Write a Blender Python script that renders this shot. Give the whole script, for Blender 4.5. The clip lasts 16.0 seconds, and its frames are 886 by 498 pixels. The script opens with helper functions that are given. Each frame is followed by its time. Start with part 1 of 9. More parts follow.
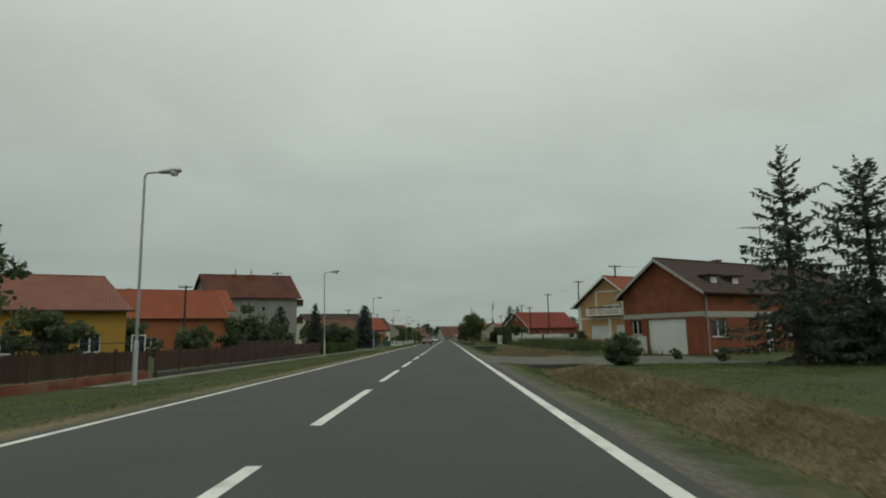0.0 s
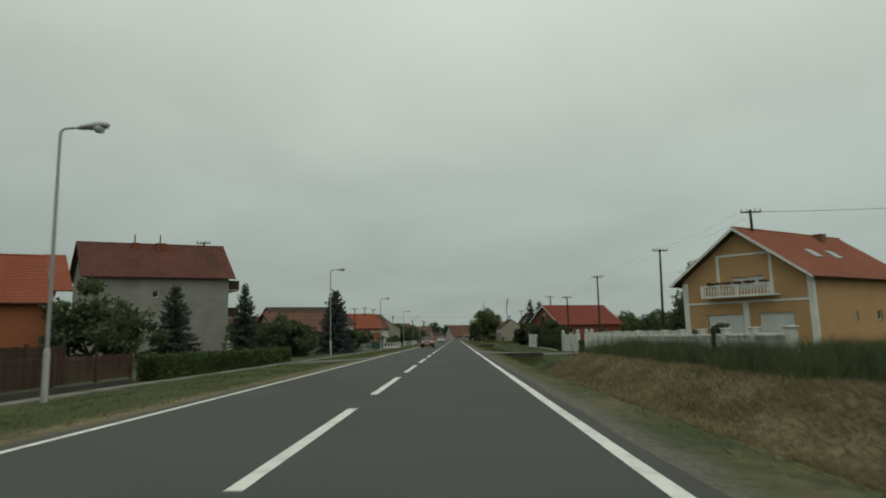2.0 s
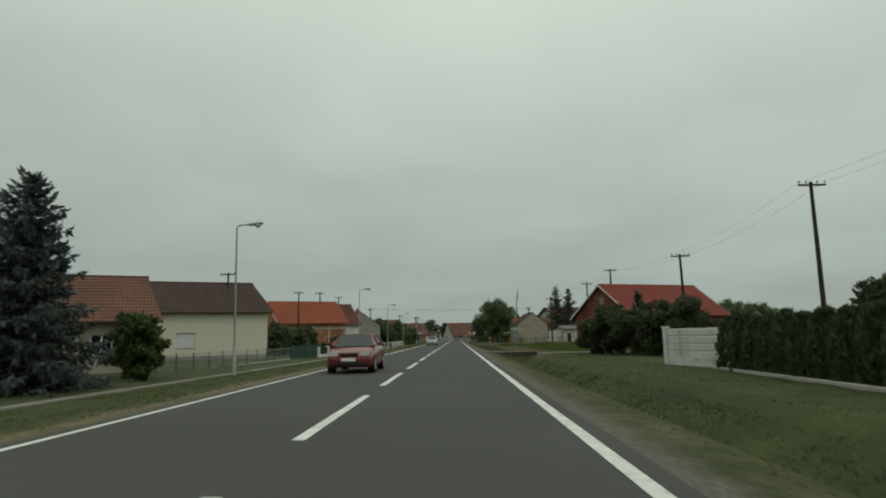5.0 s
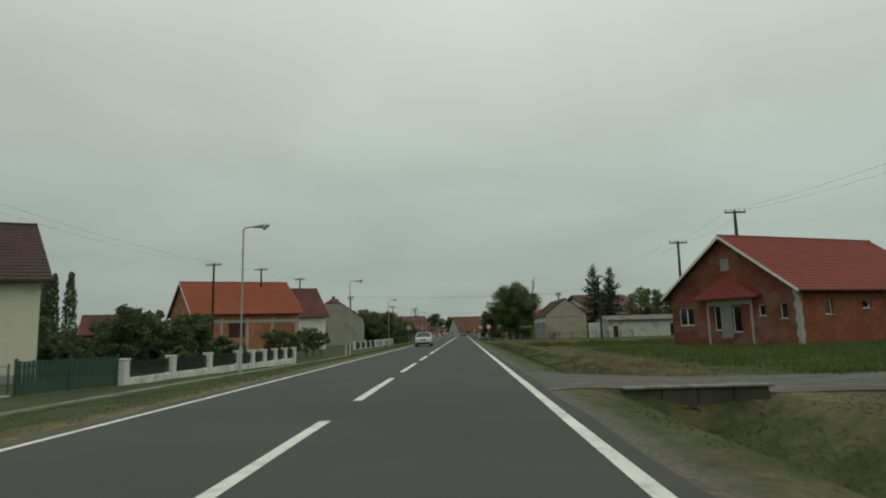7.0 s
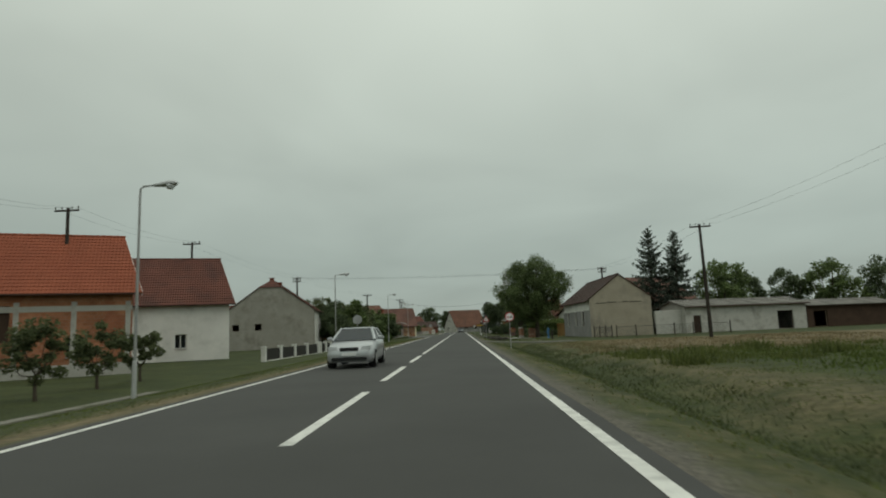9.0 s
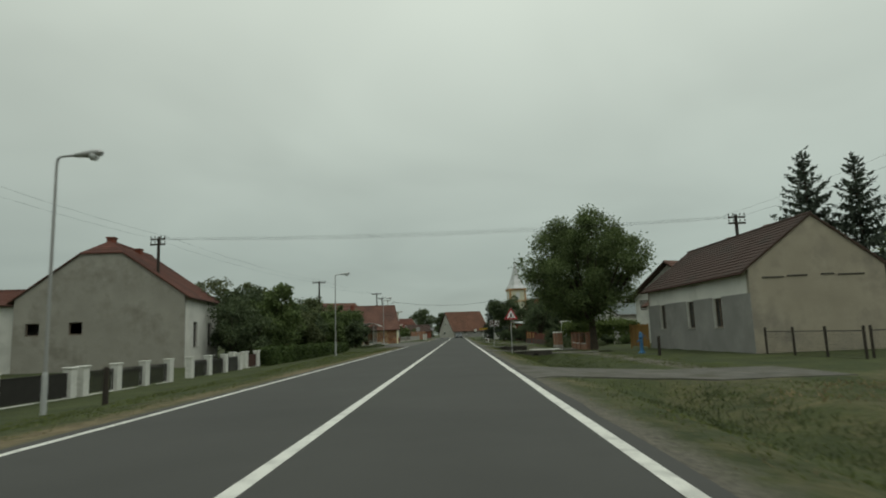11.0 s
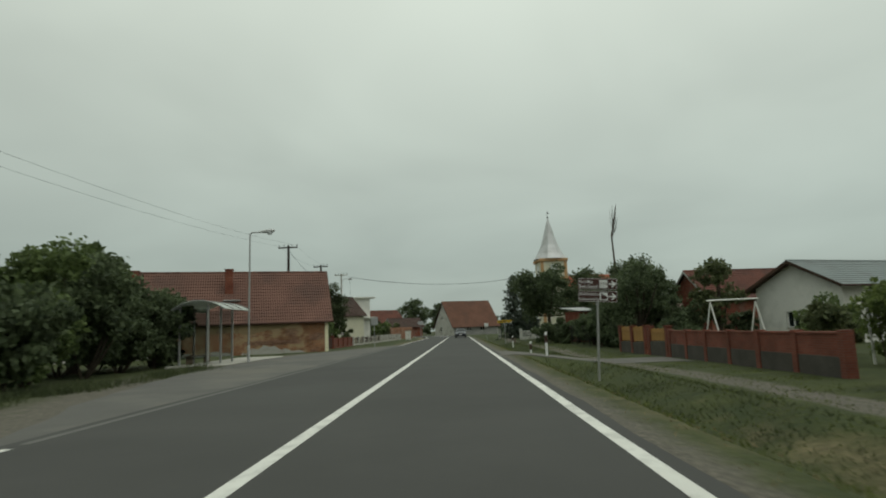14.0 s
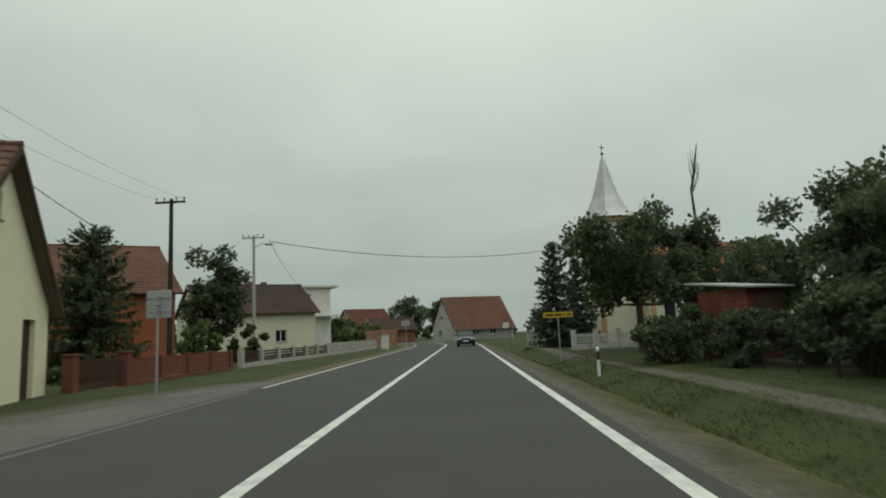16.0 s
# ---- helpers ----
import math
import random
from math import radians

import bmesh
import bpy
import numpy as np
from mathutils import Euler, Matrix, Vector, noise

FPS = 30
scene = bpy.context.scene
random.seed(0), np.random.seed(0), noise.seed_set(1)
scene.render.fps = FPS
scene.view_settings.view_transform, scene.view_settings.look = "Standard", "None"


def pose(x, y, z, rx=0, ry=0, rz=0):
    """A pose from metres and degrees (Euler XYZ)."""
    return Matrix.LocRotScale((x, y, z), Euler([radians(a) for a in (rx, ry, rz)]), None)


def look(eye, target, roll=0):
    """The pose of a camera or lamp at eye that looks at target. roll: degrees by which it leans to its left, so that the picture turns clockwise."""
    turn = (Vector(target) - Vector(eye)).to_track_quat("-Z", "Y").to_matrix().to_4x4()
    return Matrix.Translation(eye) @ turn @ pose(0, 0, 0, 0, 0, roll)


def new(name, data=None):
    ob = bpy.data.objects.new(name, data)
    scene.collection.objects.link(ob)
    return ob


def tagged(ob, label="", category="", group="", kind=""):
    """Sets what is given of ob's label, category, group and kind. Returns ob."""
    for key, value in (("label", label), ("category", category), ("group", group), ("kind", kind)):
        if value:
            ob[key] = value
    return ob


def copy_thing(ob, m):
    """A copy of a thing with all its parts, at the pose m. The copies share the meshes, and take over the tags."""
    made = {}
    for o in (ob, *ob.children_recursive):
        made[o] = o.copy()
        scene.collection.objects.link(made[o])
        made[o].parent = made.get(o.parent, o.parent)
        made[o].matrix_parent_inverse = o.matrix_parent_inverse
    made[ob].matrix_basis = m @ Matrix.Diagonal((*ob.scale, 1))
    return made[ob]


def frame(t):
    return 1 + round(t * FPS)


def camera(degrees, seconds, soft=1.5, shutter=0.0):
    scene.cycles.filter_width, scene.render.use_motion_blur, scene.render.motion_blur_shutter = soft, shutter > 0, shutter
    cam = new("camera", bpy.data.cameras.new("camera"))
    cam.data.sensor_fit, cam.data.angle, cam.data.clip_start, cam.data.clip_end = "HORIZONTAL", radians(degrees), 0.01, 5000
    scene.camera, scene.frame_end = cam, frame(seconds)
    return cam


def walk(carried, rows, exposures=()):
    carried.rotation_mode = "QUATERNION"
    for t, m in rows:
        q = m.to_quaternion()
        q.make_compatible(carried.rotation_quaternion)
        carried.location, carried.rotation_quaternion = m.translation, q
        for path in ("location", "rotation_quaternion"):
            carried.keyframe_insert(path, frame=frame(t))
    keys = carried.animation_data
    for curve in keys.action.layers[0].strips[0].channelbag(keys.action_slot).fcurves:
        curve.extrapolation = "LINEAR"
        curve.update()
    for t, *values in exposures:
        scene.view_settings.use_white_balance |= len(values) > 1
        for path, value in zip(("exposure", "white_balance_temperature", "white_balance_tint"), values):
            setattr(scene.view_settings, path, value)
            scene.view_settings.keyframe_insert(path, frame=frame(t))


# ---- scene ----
cam = camera(72.5, 16.0, soft=1.95, shutter=0.15)
# seconds, x, y, z (metres), yaw, pitch, roll (degrees)
ROWS = [
    (0.0, 1.841, 0.00, 1.161, 0.328, 8.387, 1.219),
    (0.5, 1.852, 9.37, 1.165, 0.486, 8.799, 1.023),
    (1.0, 1.877, 18.75, 1.189, 0.657, 8.555, 0.966),
    (1.5, 1.874, 28.18, 1.190, 1.056, 8.398, 1.250),
    (2.0, 1.861, 37.67, 1.202, 1.211, 8.386, 1.404),
    (2.5, 1.833, 47.15, 1.236, 1.285, 7.860, 1.276),
    (3.0, 1.836, 56.63, 1.259, 1.648, 7.954, 0.967),
    (3.5, 1.840, 66.16, 1.252, 1.412, 8.374, 1.086),
    (4.0, 1.883, 75.77, 1.230, 1.152, 8.515, 1.279),
    (6.3, 2.064, 120.02, 1.201, 1.504, 8.112, 1.479),
    (6.5, 2.074, 123.89, 1.194, 1.560, 8.169, 1.565),
    (7.0, 2.079, 133.61, 1.228, 1.891, 7.963, 1.747),
    (7.5, 2.128, 143.37, 1.200, 1.733, 7.486, 2.451),
    (8.0, 2.125, 153.10, 1.205, 1.617, 7.198, 2.659),
    (8.5, 2.099, 162.85, 1.211, 1.695, 7.151, 2.502),
    (8.7, 2.063, 166.76, 1.227, 1.698, 7.317, 2.436),
    (10.8, 1.919, 208.03, 1.195, 1.455, 8.067, 2.174),
    (11.0, 1.879, 211.96, 1.212, 1.415, 8.014, 2.101),
    (11.5, 1.857, 221.79, 1.192, 1.400, 8.002, 1.973),
    (12.0, 1.871, 231.62, 1.199, 1.398, 8.241, 2.042),
    (12.5, 1.912, 241.40, 1.202, 1.613, 8.198, 2.279),
    (13.0, 1.927, 251.15, 1.195, 1.621, 8.084, 2.139),
    (13.5, 1.954, 260.95, 1.200, 1.945, 8.006, 2.238),
    (14.0, 1.916, 270.72, 1.198, 1.539, 7.694, 2.209),
    (14.5, 1.883, 280.39, 1.201, 1.826, 7.822, 2.517),
    (15.0, 1.850, 289.91, 1.192, 1.858, 7.929, 2.413),
    (15.5, 1.859, 299.33, 1.214, 1.872, 8.000, 2.570),
    (16.0, 1.914, 308.69, 1.203, 1.932, 8.042, 2.606),
]
walk(cam, [(t, pose(x, y, z, 90 + pitch, roll, yaw)) for t, x, y, z, yaw, pitch, roll in ROWS],
     exposures=[(0.0, 0.0), (8.5, 0.04), (11.5, 0.10), (12.0, 0.18), (12.5, 0.30), (13.0, 0.28), (13.5, 0.18), (14.5, 0.14), (15.0, 0.14), (16.0, 0.17)])

# ---- overcast sky and soft sun ----
world = bpy.data.worlds.new("overcast_sky")
scene.world = world
world.use_nodes = True
wt = world.node_tree
wt.nodes.clear()


def wnode(kind, **props):
    n = wt.nodes.new(kind)
    for k, v in props.items():
        if k == "operation":
            n.operation = v
        elif k == "blend_type":
            n.blend_type = v
    return n


w_out = wnode("ShaderNodeOutputWorld")
w_tc = wnode("ShaderNodeTexCoord")
w_sep = wnode("ShaderNodeSeparateXYZ")
wt.links.new(w_tc.outputs["Generated"], w_sep.inputs[0])
# brightness rises from the horizon to the zenith, as under a closed cloud cover
w_grad = wnode("ShaderNodeValToRGB")
w_grad.color_ramp.elements[0].position = 0.0
w_grad.color_ramp.elements[0].color = (0.282, 0.331, 0.302, 1)
w_grad.color_ramp.elements[1].position = 1.0
w_grad.color_ramp.elements[1].color = (0.70, 0.75, 0.67, 1)
for p, c in ((0.12, (0.322, 0.376, 0.336)), (0.30, (0.436, 0.492, 0.433)), (0.50, (0.555, 0.612, 0.536))):
    e = w_grad.color_ramp.elements.new(p)
    e.color = (*c, 1)
wt.links.new(w_sep.outputs["Z"], w_grad.inputs[0])
# cloud sheets: directions laid onto a flat layer overhead
w_add = wnode("ShaderNodeMath", operation="ADD")
w_add.inputs[1].default_value = 0.22
wt.links.new(w_sep.outputs["Z"], w_add.inputs[0])
w_dx, w_dy = wnode("ShaderNodeMath", operation="DIVIDE"), wnode("ShaderNodeMath", operation="DIVIDE")
for d, axis in ((w_dx, "X"), (w_dy, "Y")):
    wt.links.new(w_sep.outputs[axis], d.inputs[0])
    wt.links.new(w_add.outputs[0], d.inputs[1])
w_comb = wnode("ShaderNodeCombineXYZ")
wt.links.new(w_dx.outputs[0], w_comb.inputs[0])
wt.links.new(w_dy.outputs[0], w_comb.inputs[1])
w_noise = wnode("ShaderNodeTexNoise")
w_noise.inputs["Scale"].default_value = 1.15
w_noise.inputs["Detail"].default_value = 3.5
w_noise.inputs["Roughness"].default_value = 0.45
w_noise.inputs["Distortion"].default_value = 0.4
wt.links.new(w_comb.outputs[0], w_noise.inputs["Vector"])
w_var = wnode("ShaderNodeMapRange")
w_var.inputs["From Min"].default_value, w_var.inputs["From Max"].default_value = 0.3, 0.7
w_var.inputs["To Min"].default_value, w_var.inputs["To Max"].default_value = 0.90, 1.09
wt.links.new(w_noise.outputs["Fac"], w_var.inputs["Value"])
w_mul = wnode("ShaderNodeMix")
w_mul.data_type, w_mul.blend_type = "RGBA", "MULTIPLY"
w_mul.inputs["Factor"].default_value = 1.0
wt.links.new(w_grad.outputs["Color"], w_mul.inputs["A"])
wt.links.new(w_var.outputs["Result"], w_mul.inputs["B"])
# the cloud is thinner towards the sun's side
w_side = wnode("ShaderNodeMapRange")
w_side.inputs["From Min"].default_value, w_side.inputs["From Max"].default_value = -0.6, 0.6
w_side.inputs["To Min"].default_value, w_side.inputs["To Max"].default_value = 0.97, 1.10
wt.links.new(w_sep.outputs["X"], w_side.inputs["Value"])
w_mul2 = wnode("ShaderNodeMix")
w_mul2.data_type, w_mul2.blend_type = "RGBA", "MULTIPLY"
w_mul2.inputs["Factor"].default_value = 1.0
wt.links.new(w_mul.outputs["Result"], w_mul2.inputs["A"])
wt.links.new(w_side.outputs["Result"], w_mul2.inputs["B"])
w_bg = wnode("ShaderNodeBackground")
w_bg.inputs["Strength"].default_value = 1.0
wt.links.new(w_mul2.outputs["Result"], w_bg.inputs["Color"])
# a trace of the clear sky that lights the cloud from above
w_sky = wnode("ShaderNodeTexSky")
w_sky.sky_type, w_sky.sun_disc = "NISHITA", False
w_sky.sun_elevation, w_sky.sun_rotation = radians(58), radians(35)
w_bg2 = wnode("ShaderNodeBackground")
w_bg2.inputs["Strength"].default_value = 0.004
wt.links.new(w_sky.outputs["Color"], w_bg2.inputs["Color"])
w_sum = wnode("ShaderNodeAddShader")
wt.links.new(w_bg.outputs[0], w_sum.inputs[0])
wt.links.new(w_bg2.outputs[0], w_sum.inputs[1])
wt.links.new(w_sum.outputs[0], w_out.inputs["Surface"])

sun = new("sun", bpy.data.lights.new("sun", "SUN"))
sun.data.energy, sun.data.angle, sun.data.color = 0.45, radians(50), (1.0, 0.97, 0.92)
sun.matrix_world = look((40, -25, 80), (0, 0, 0))

# ---- materials ----
def shade(name, base, rough=0.8, spread=0.12, scale=3.0, fine=40.0, bump=0.15, metal=0.0, tint=None, spots=0.0,
          stain=None, stain_scale=0.6, stain_amount=0.0, per_object=0.0, per_island=0.0, rows=0.0, cols=0.0, coat=0.0, bump_size=0.01):
    """A rough, uneven surface: broad and fine variation, stains with a shape of their own, fine relief."""
    m = bpy.data.materials.new(name)
    m.use_nodes = True
    nt = m.node_tree
    b = nt.nodes["Principled BSDF"]
    b.inputs["Roughness"].default_value = rough
    b.inputs["Metallic"].default_value = metal
    b.inputs["Specular IOR Level"].default_value = 0.3
    b.inputs["Coat Weight"].default_value = coat
    tc = nt.nodes.new("ShaderNodeTexCoord")
    n1 = nt.nodes.new("ShaderNodeTexNoise")
    n1.inputs["Scale"].default_value, n1.inputs["Detail"].default_value = scale, 5
    n2 = nt.nodes.new("ShaderNodeTexNoise")
    n2.inputs["Scale"].default_value, n2.inputs["Detail"].default_value = fine, 3
    for n in (n1, n2):
        nt.links.new(tc.outputs["Object"], n.inputs["Vector"])
    mix = nt.nodes.new("ShaderNodeMath")
    mix.operation = "MULTIPLY_ADD"
    mix.inputs[1].default_value = 0.45
    nt.links.new(n2.outputs["Fac"], mix.inputs[0])
    half = nt.nodes.new("ShaderNodeMath")
    half.operation = "MULTIPLY"
    half.inputs[1].default_value = 0.55
    nt.links.new(n1.outputs["Fac"], half.inputs[0])
    nt.links.new(half.outputs[0], mix.inputs[2])
    ramp = nt.nodes.new("ShaderNodeValToRGB")
    lo = [c * (1 - spread * 1.6) for c in base]
    hi = [min(1, c * (1 + spread * 1.6)) for c in (tint or base)]
    ramp.color_ramp.elements[0].position, ramp.color_ramp.elements[1].position = 0.3, 0.7
    ramp.color_ramp.elements[0].color, ramp.color_ramp.elements[1].color = (*lo, 1), (*hi, 1)
    nt.links.new(mix.outputs[0], ramp.inputs[0])
    colour = ramp.outputs["Color"]
    if stain:
        n3 = nt.nodes.new("ShaderNodeTexNoise")
        n3.inputs["Scale"].default_value, n3.inputs["Detail"].default_value, n3.inputs["Roughness"].default_value = stain_scale, 6, 0.65
        nt.links.new(tc.outputs["Object"], n3.inputs["Vector"])
        r3 = nt.nodes.new("ShaderNodeMapRange")
        r3.inputs["From Min"].default_value, r3.inputs["From Max"].default_value = 0.48, 0.66
        r3.inputs["To Max"].default_value = stain_amount
        nt.links.new(n3.outputs["Fac"], r3.inputs["Value"])
        mx = nt.nodes.new("ShaderNodeMix")
        mx.data_type = "RGBA"
        nt.links.new(r3.outputs["Result"], mx.inputs["Factor"])
        nt.links.new(colour, mx.inputs["A"])
        mx.inputs["B"].default_value = (*stain, 1)
        colour = mx.outputs["Result"]
    for amount, where, socket in ((per_object, "ShaderNodeObjectInfo", "Random"), (per_island, "ShaderNodeNewGeometry", "Random Per Island")):
        if amount:
            oi = nt.nodes.new(where)
            mr = nt.nodes.new("ShaderNodeMapRange")
            mr.inputs["To Min"].default_value, mr.inputs["To Max"].default_value = 1 - amount, 1 + amount
            nt.links.new(oi.outputs[socket], mr.inputs["Value"])
            mu = nt.nodes.new("ShaderNodeMix")
            mu.data_type, mu.blend_type = "RGBA", "MULTIPLY"
            mu.inputs["Factor"].default_value = 1.0
            nt.links.new(colour, mu.inputs["A"])
            nt.links.new(mr.outputs["Result"], mu.inputs["B"])
            colour = mu.outputs["Result"]
    nt.links.new(colour, b.inputs["Base Color"])
    height = mix.outputs[0]
    for period, axis in ((rows, "Z"), (cols, "X")):
        if period:
            wv = nt.nodes.new("ShaderNodeTexWave")
            wv.bands_direction = axis
            wv.inputs["Scale"].default_value = math.pi / 10 / period
            wv.inputs["Distortion"].default_value = 0.6
            wv.inputs["Detail Scale"].default_value = 2.0
            nt.links.new(tc.outputs["Object"], wv.inputs["Vector"])
            ad = nt.nodes.new("ShaderNodeMath")
            ad.operation = "MULTIPLY_ADD"
            ad.inputs[1].default_value = 1.5
            nt.links.new(wv.outputs["Fac"], ad.inputs[0])
            nt.links.new(height, ad.inputs[2])
            height = ad.outputs[0]
    if bump:
        bp = nt.nodes.new("ShaderNodeBump")
        bp.inputs["Strength"].default_value, bp.inputs["Distance"].default_value = bump, bump_size
        nt.links.new(height, bp.inputs["Height"])
        nt.links.new(bp.outputs["Normal"], b.inputs["Normal"])
    return m


def brickwork(name, c1, c2, mortar, patch=None, patch_amount=0.0, patch_scale=0.5, w=0.25, h=0.075):
    """Unplastered brick; courses run round the house by its own axes."""
    m = shade(name, c1, rough=0.92, bump=0.0)
    nt = m.node_tree
    b = nt.nodes["Principled BSDF"]
    tc = nt.nodes.new("ShaderNodeTexCoord")
    sep = nt.nodes.new("ShaderNodeSeparateXYZ")
    nt.links.new(tc.outputs["Object"], sep.inputs[0])
    ad = nt.nodes.new("ShaderNodeMath")
    ad.operation = "ADD"
    nt.links.new(sep.outputs["X"], ad.inputs[0])
    nt.links.new(sep.outputs["Y"], ad.inputs[1])
    cb = nt.nodes.new("ShaderNodeCombineXYZ")
    nt.links.new(ad.outputs[0], cb.inputs[0])
    nt.links.new(sep.outputs["Z"], cb.inputs[1])
    br = nt.nodes.new("ShaderNodeTexBrick")
    br.inputs["Scale"].default_value = 1.0
    br.inputs["Brick Width"].default_value, br.inputs["Row Height"].default_value = w, h
    br.inputs["Mortar Size"].default_value, br.inputs["Mortar Smooth"].default_value = 0.008, 0.3
    br.inputs["Color1"].default_value, br.inputs["Color2"].default_value = (*c1, 1), (*c2, 1)
    br.inputs["Mortar"].default_value = (*mortar, 1)
    nt.links.new(cb.outputs[0], br.inputs["Vector"])
    n = nt.nodes.new("ShaderNodeTexNoise")
    n.inputs["Scale"].default_value, n.inputs["Detail"].default_value = 0.9, 6
    nt.links.new(tc.outputs["Object"], n.inputs["Vector"])
    mr = nt.nodes.new("ShaderNodeMapRange")
    mr.inputs["From Min"].default_value, mr.inputs["From Max"].default_value = 0.3, 0.7
    mr.inputs["To Min"].default_value, mr.inputs["To Max"].default_value = 0.72, 1.2
    nt.links.new(n.outputs["Fac"], mr.inputs["Value"])
    mu = nt.nodes.new("ShaderNodeMix")
    mu.data_type, mu.blend_type = "RGBA", "MULTIPLY"
    mu.inputs["Factor"].default_value = 1.0
    nt.links.new(br.outputs["Color"], mu.inputs["A"])
    nt.links.new(mr.outputs["Result"], mu.inputs["B"])
    colour = mu.outputs["Result"]
    if patch:
        n3 = nt.nodes.new("ShaderNodeTexNoise")
        n3.inputs["Scale"].default_value, n3.inputs["Detail"].default_value, n3.inputs["Roughness"].default_value = patch_scale, 7, 0.6
        nt.links.new(tc.outputs["Object"], n3.inputs["Vector"])
        r3 = nt.nodes.new("ShaderNodeMapRange")
        r3.inputs["From Min"].default_value, r3.inputs["From Max"].default_value = 0.52, 0.58
        r3.inputs["To Max"].default_value = patch_amount
        nt.links.new(n3.outputs["Fac"], r3.inputs["Value"])
        mx = nt.nodes.new("ShaderNodeMix")
        mx.data_type = "RGBA"
        nt.links.new(r3.outputs["Result"], mx.inputs["Factor"])
        nt.links.new(colour, mx.inputs["A"])
        mx.inputs["B"].default_value = (*patch, 1)
        colour = mx.outputs["Result"]
    nt.links.new(colour, b.inputs["Base Color"])
    bp = nt.nodes.new("ShaderNodeBump")
    bp.inputs["Strength"].default_value, bp.inputs["Distance"].default_value = 0.6, 0.01
    nt.links.new(br.outputs["Fac"], bp.inputs["Height"])
    bp.invert = True
    nt.links.new(bp.outputs["Normal"], b.inputs["Normal"])
    return m


M = {}
M["asphalt"] = shade("asphalt", (0.064, 0.064, 0.060), 0.88, 0.10, 0.35, 60, 0.35, stain=(0.051, 0.051, 0.048), stain_scale=0.12, stain_amount=0.7, bump_size=0.006)
M["bay"] = shade("asphalt_old", (0.115, 0.113, 0.104), 0.9, 0.14, 0.5, 50, 0.4, stain=(0.17, 0.16, 0.13), stain_scale=0.25, stain_amount=0.6)
M["drive"] = shade("asphalt_drive", (0.12, 0.116, 0.105), 0.92, 0.16, 0.8, 45, 0.4, stain=(0.15, 0.135, 0.105), stain_scale=0.5, stain_amount=0.6)
M["line"] = shade("road_paint", (0.70, 0.70, 0.65), 0.7, 0.10, 0.8, 70, 0.1, stain=(0.30, 0.30, 0.28), stain_scale=3.0, stain_amount=0.55)
M["faded"] = shade("road_paint_worn", (0.135, 0.135, 0.125), 0.8, 0.2, 2, 60, 0.1, stain=(0.11, 0.11, 0.10), stain_scale=2.0, stain_amount=0.9)
M["concrete"] = shade("concrete", (0.40, 0.39, 0.35), 0.9, 0.14, 1.2, 50, 0.2, stain=(0.22, 0.21, 0.18), stain_scale=1.2, stain_amount=0.6)
M["white_conc"] = shade("white_concrete", (0.64, 0.64, 0.60), 0.85, 0.10, 1.5, 40, 0.3, stain=(0.30, 0.295, 0.26), stain_scale=1.3, stain_amount=0.75)
M["white"] = shade("white_paint", (0.72, 0.72, 0.68), 0.6, 0.06, 2, 40, 0.08, stain=(0.5, 0.5, 0.46), stain_scale=1.0, stain_amount=0.4)
M["plastic_white"] = shade("white_shutter", (0.62, 0.63, 0.62), 0.5, 0.05, 2, 30, 0.05)
M["render_grey"] = shade("grey_render", (0.27, 0.265, 0.235), 0.93, 0.12, 0.5, 30, 0.25, stain=(0.19, 0.18, 0.155), stain_scale=0.35, stain_amount=0.7)
M["render_g2"] = shade("weathered_grey_render", (0.315, 0.30, 0.262), 0.93, 0.14, 0.45, 30, 0.25, stain=(0.20, 0.187, 0.16), stain_scale=0.5, stain_amount=0.8)
M["render_cream"] = shade("cream_render", (0.62, 0.60, 0.47), 0.88, 0.06, 0.6, 30, 0.15, stain=(0.48, 0.46, 0.36), stain_scale=0.6, stain_amount=0.4)
M["render_beige"] = shade("stained_beige_render", (0.36, 0.32, 0.25), 0.93, 0.14, 0.5, 30, 0.3, stain=(0.22, 0.20, 0.17), stain_scale=0.45, stain_amount=0.8)
M["render_greylow"] = shade("grey_plaster", (0.25, 0.245, 0.235), 0.93, 0.12, 0.7, 30, 0.2, stain=(0.34, 0.33, 0.31), stain_scale=0.6, stain_amount=0.6)
M["render_white"] = shade("white_render", (0.68, 0.67, 0.63), 0.9, 0.07, 0.6, 30, 0.15, stain=(0.42, 0.42, 0.38), stain_scale=0.5, stain_amount=0.5)
M["render_orange"] = shade("apricot_render", (0.48, 0.29, 0.145), 0.9, 0.06, 0.6, 30, 0.12, stain=(0.43, 0.27, 0.12), stain_scale=0.5, stain_amount=0.5)
M["render_yellow"] = shade("yellow_render", (0.41, 0.235, 0.045), 0.9, 0.06, 0.6, 30, 0.12, stain=(0.36, 0.21, 0.05), stain_scale=0.5, stain_amount=0.5)
M["render_brightorange"] = shade("orange_render", (0.30, 0.104, 0.05), 0.9, 0.1, 0.6, 30, 0.12)
M["render_pale"] = shade("pale_yellow_render", (0.78, 0.74, 0.52), 0.88, 0.05, 0.6, 30, 0.1, stain=(0.66, 0.62, 0.44), stain_scale=0.6, stain_amount=0.5)
M["brick_red"] = brickwork("red_block", (0.21, 0.065, 0.034), (0.27, 0.085, 0.044), (0.24, 0.15, 0.10), (0.21, 0.06, 0.03), 0.5, 0.4, 0.30, 0.22)
M["brick_dark"] = brickwork("dark_red_block", (0.165, 0.05, 0.032), (0.215, 0.066, 0.04), (0.22, 0.15, 0.11), (0.25, 0.22, 0.18), 0.25, 0.5, 0.30, 0.22)
